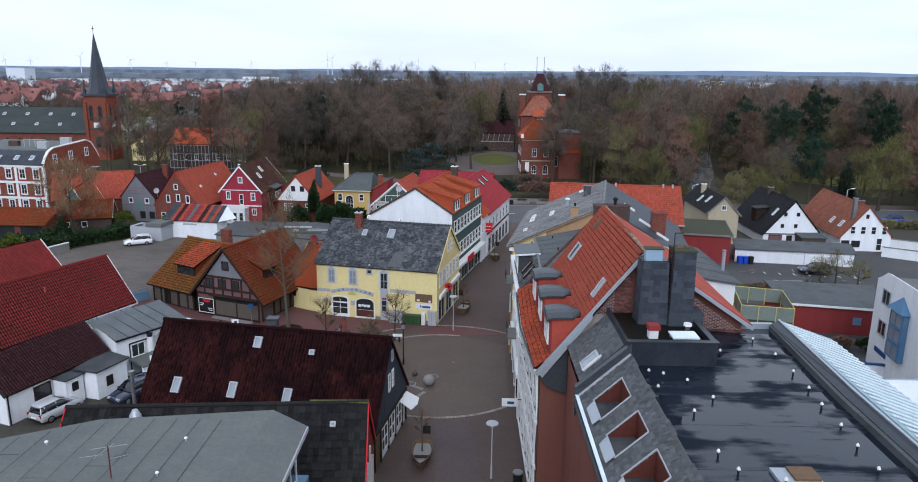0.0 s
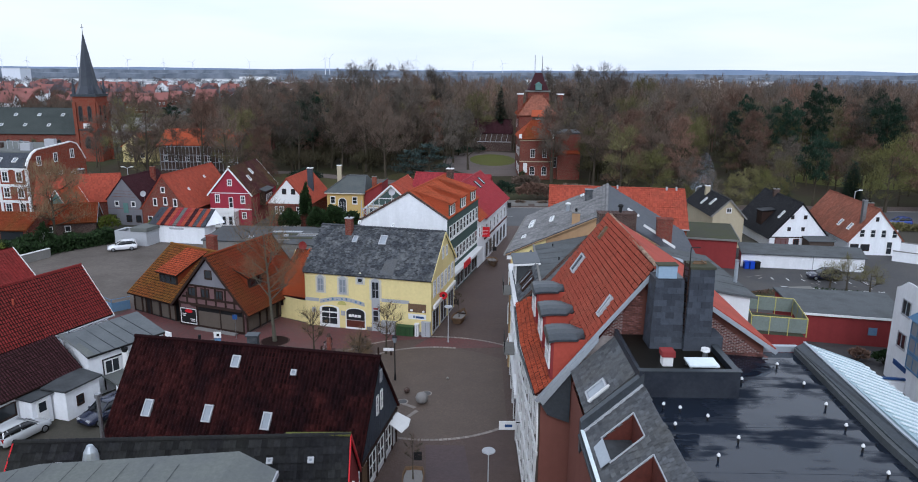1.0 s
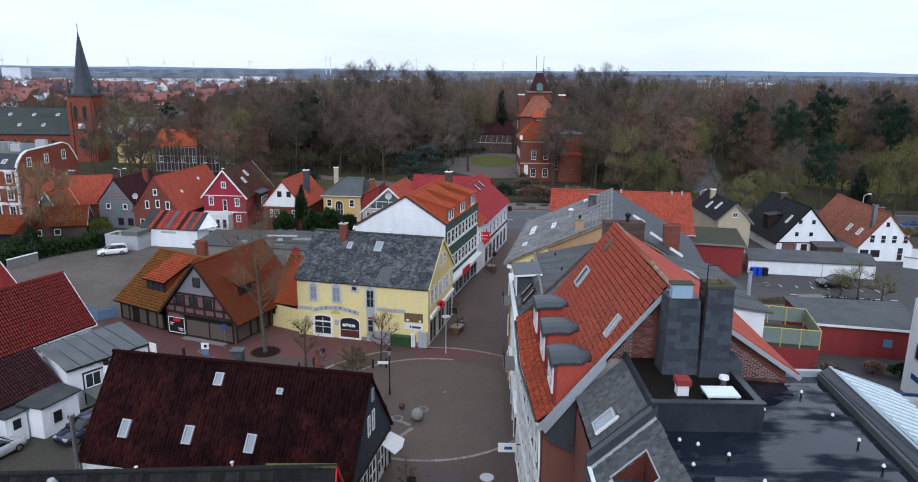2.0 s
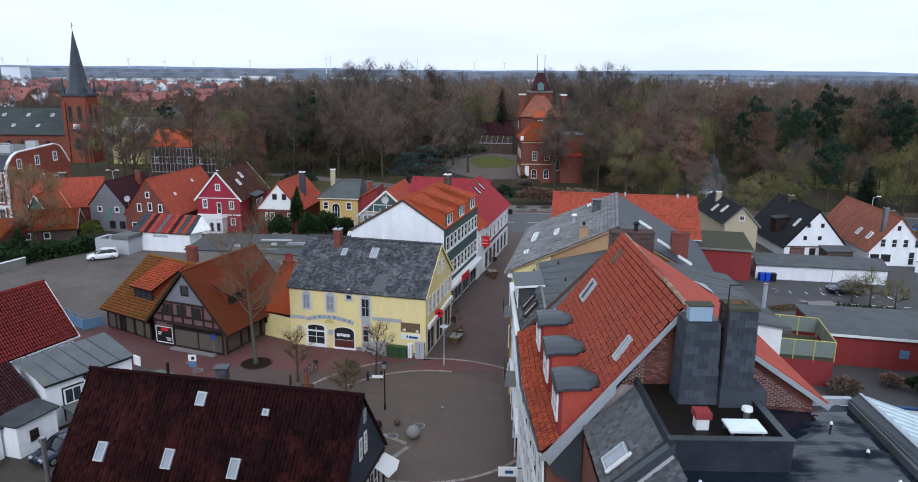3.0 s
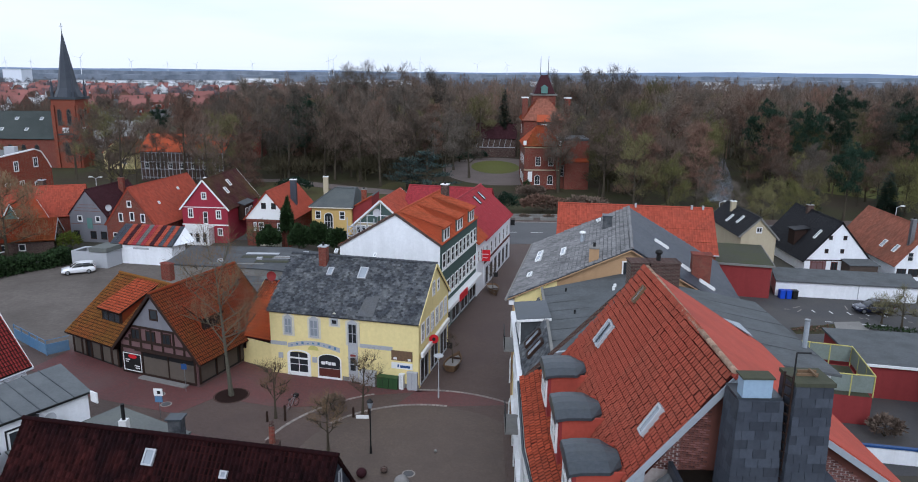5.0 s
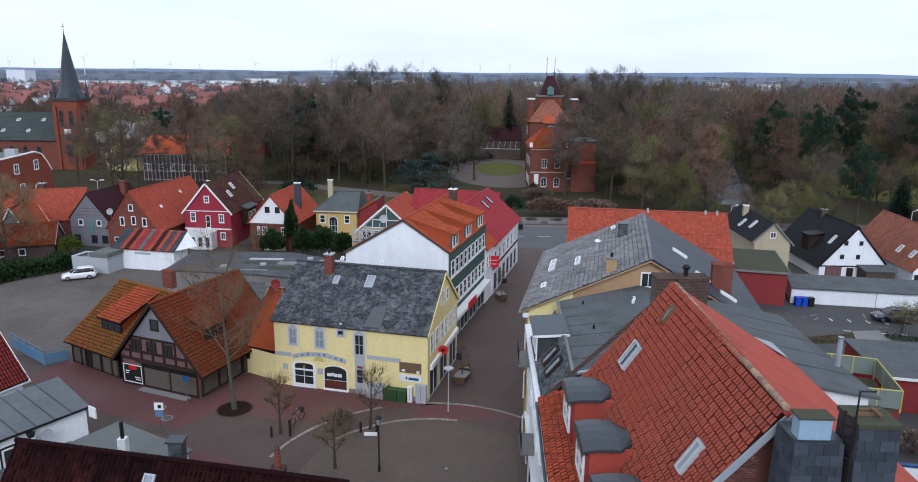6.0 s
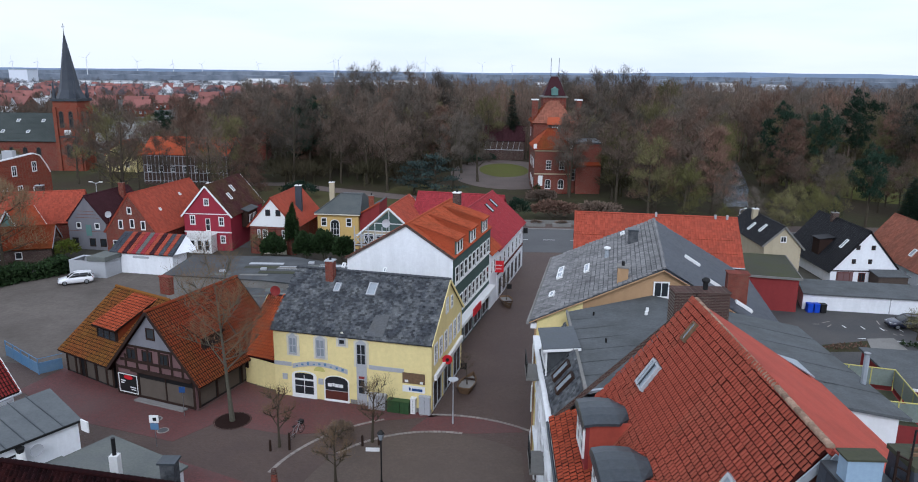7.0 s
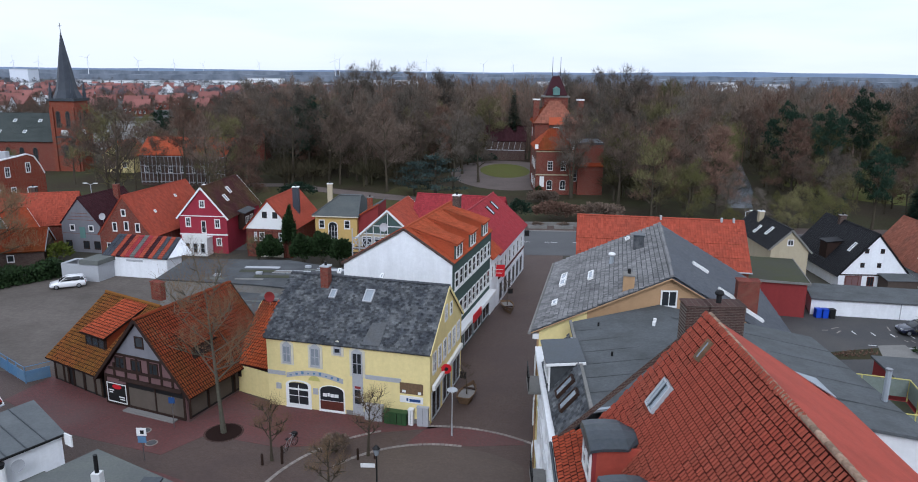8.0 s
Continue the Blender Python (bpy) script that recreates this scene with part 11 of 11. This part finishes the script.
# worn white bay markings of the parking court
for i, (ax, ay, bx, by) in enumerate(((38.7, 95.7, 39.4, 95.7), (40.0, 96.2, 41.0, 96.7), (39.9, 94.8, 40.7, 95.6), (46.6, 97.2, 46.2, 95.8), (45.8, 94.5, 46.0, 94.0), (46.1, 93.0, 46.3, 92.6), (46.8, 93.0, 46.9, 92.4), (54.5, 96.4, 52.7, 90.6), (51.0, 91.9, 51.3, 91.5), (50.5, 89.7, 50.7, 89.1), (55.0, 94.7, 55.1, 94.0))):
    L = math.hypot(bx - ax, by - ay)
    ex, ey = -(by - ay) / L * 0.07, (bx - ax) / L * 0.07
    solid("road_marking", Mesh().slab([(ax - ex, ay - ey, 0.036), (bx - ex, by - ey, 0.036), (bx + ex, by + ey, 0.036), (ax + ex, ay + ey, 0.036)], (0, 0, -0.004)), PAVER_PALE, "worn white bay marking on asphalt", "marking", "structure")
# blue bins and white boundary walls on the right
for dx in (0.0, 0.75, 1.5):
    x, y = 40.2 + dx, 100.0 - dx * 0.1
    h = thing("wheelie_bin", x, y, 0.04, "blue wheelie bin before the garage wall" if dx < 1.2 else "black wheelie bin before the garage wall", "bin", "bins by the garages")
    ma = BIN_BLUE if dx < 1.2 else BLACK
    part("body", Mesh().box(x - 0.3, x + 0.3, y - 0.35, y + 0.35, 0.04, 1.0), ma, h)
    part("lid", Mesh().box(x - 0.33, x + 0.33, y - 0.39, y + 0.37, 1.0, 1.1), ma, h)
for pts, lab in (([(63.6, 105.2), (70.5, 100.5)], "low white boundary wall beside the orange-roofed house"), ([(66.0, 112.0), (78.0, 104.0)], "white garden wall")):
    (ax, ay), (bx, by) = pts
    h = thing("boundary_wall", (ax + bx) / 2, (ay + by) / 2, 0.02, lab, "wall")
    part("wall", Mesh().beam((ax, ay, 0.75), (bx, by, 0.75), 0.25, 1.5), WHITE, h)
    part("coping", Mesh().beam((ax, ay, 1.55), (bx, by, 1.55), 0.35, 0.1), CONCRETE, h)
mk = Mesh()
for k in range(7):
    x, y = 41.8 + k * 1.9, 96.0 - k * 0.32
    mk.slab([(x, y - 1.4, 0.037), (x + 0.12, y - 1.4, 0.037), (x + 0.12, y - 0.5, 0.037), (x, y - 0.5, 0.037)], (0, 0, 0.006))
    mk.slab([(x - 0.3, y - 4.6, 0.037), (x + 0.5, y - 4.7, 0.037), (x + 0.5, y - 4.58, 0.037), (x - 0.3, y - 4.48, 0.037)], (0, 0, 0.006))
solid("road_marking_bays", mk, WPAINT, "worn white parking bay marks", "marking", "structure")
mk = Mesh()
for k in range(30):
    mk.box(-60 + k * 4.5, -58 + k * 4.5, 134.9, 135.05, 0.03, 0.037)
solid("road_marking_line", mk, WPAINT, "dashed white line on the cross road", "marking", "structure")
pm = Mesh()
pm.box(8, 22, 147.6, 147.9, 0.05, 0.75)
solid("wall_park", pm, CONCRETE, "low concrete wall along the park edge", "wall", "structure")
for x in (11.6, 16.3):
    h = thing("bench_planter", x, 145.8, 0.05, "long pale stone planter with clipped plants", "planter", "planters by the road")
    part("trough", Mesh().box(x - 1.7, x + 1.7, 145.3, 146.3, 0.05, 0.6), CONCRETE, h)
    t, c = bush(int(x * 10), 1.3, 0.4, 0.3, 300, 0.2)
    part("plants", from_arrays("plants", [(a + x, b + 145.8, z + 0.5) for a, b, z in c.v], c.f), TWIG_BROWN, h, m=Matrix.Identity(4))

# shop sign over the pavement and railing by the red house
h = thing("shop_sign", 4.3, 47.5, 3.4, "white projecting shop sign with blue mark", "sign")
part("panel", Mesh().box(3.2, 4.35, 47.45, 47.55, 3.0, 3.6), WPAINT, h)
part("mark", Mesh().box(3.6, 4.1, 47.43, 47.449, 3.2, 3.4), BPAINT, h)
part("bracket", Mesh().box(4.35, 4.8, 47.48, 47.52, 3.5, 3.56), BLACK, h)
for k, y in enumerate((38.6, 40.2, 42.0)):
    h = thing("waste_bin", 4.1, y, 0.03, "dark street bin against the house front", "bin", "bins by the house front")
    part("body", Mesh().tube((4.1, y, 0.03), (4.1, y, 0.95), 0.3, 0.34, 12), BLACK, h)
    part("rim", Mesh().tube((4.1, y, 0.95), (4.1, y, 1.02), 0.36, 0.34, 12), STEEL, h)

# ---- single pieces: brick courses in the red house's gable ----
GAB = Face((4.9, 38.14), (18.0, 35.74))


def gable_bricks():
    host = part("gable_brickwork", Mesh().slab([GAB.p(1.1, 11.6, 0.02), GAB.p(5.2, 17.2, 0.02), GAB.p(10.6, 13.4, 0.02), GAB.p(3.8, 13.2, 0.02)], GAB.out * -0.03), MORTAR, red_home, "mottled brick gable behind the chimneys")
    me = None
    n = 0
    f = GAB
    b = Mesh()
    for r in range(50):
        z = 12.4 + r * 0.083
        for c in range(60):
            s = 1.0 + c * 0.25 + (0.125 if r % 2 else 0)
            x = f.p(s + 0.12, 0).x
            lim = 11.65 + (x - 6.0) / 4.05 * 5.6 if x < 10.05 else 17.1 - (x - 10.05) * 0.65
            if z < lim - 0.12 and (x < 9.65 or x > 12.6) and z > (13.7 if x < 10 else 13.2):
                if n >= 300:
                    b.box(0.02, 0.22, -0.03, 0.0, 0.012, 0.066, f.m(s, z, 0.05))
                    continue
                if me is None:
                    q = Mesh().box(0.02, 0.22, -0.03, 0.0, 0.012, 0.066)
                    me = from_arrays("brick", q.v, q.f)
                    me.materials.append(BRICK_PIECE)
                part("brick", me, BRICK_PIECE, host, m=f.m(s, z, 0.05))
                n += 1
    if b.v:
        part("bricks", b, BRICK_PIECE, host, kind="stuff")


gable_bricks()


# ---- single pieces: pantiles of the two nearest roofs ----
def loose_tiles(plane, cw, ch, material, near, limit=300):
    """Tiles next to the camera's way as objects of their own, the others joined."""
    shape, faces = tile_shape("pan", cw, ch)
    me = from_arrays("pantile", [tuple(v) for v in shape], faces)
    me.materials.append(material[1])
    g = tile_grid(plane, cw, ch)
    pick = [(u, v) for u, v in g if near(plane.at(u + cw / 2, v + ch / 2))][:limit]
    chosen = {(round(u, 3), round(v, 3)) for u, v in pick}
    rg = random.Random(3)
    for u, v in pick:
        part("pantile", me, material[1], plane.ob, m=plane.basis_at(plane.at(u, v, rg.uniform(-0.004, 0.006))))
    rest = tiles(plane, "pan", cw, ch, seed=46, keep=lambda p: (round((p - plane.o).dot(plane.u), 3), round((p - plane.o).dot(plane.v), 3)) not in chosen and not (plane is BARN_PLANE and p.z < 5.2))
    part("roof_tiles", rest, material[0], plane.ob, kind="stuff")


loose_tiles(RED_UP, 0.19, 0.3, (TILE_RED, TILE_RED_ONE), lambda p: 43.0 < p.y < 47.0 and p.z > 13.6)
loose_tiles(BARN_PLANE, 0.25, 0.34, (TILE_DARK, TILE_DARK_ONE), lambda p: -14.2 < p.x < -6.5 and p.z > 6.6)
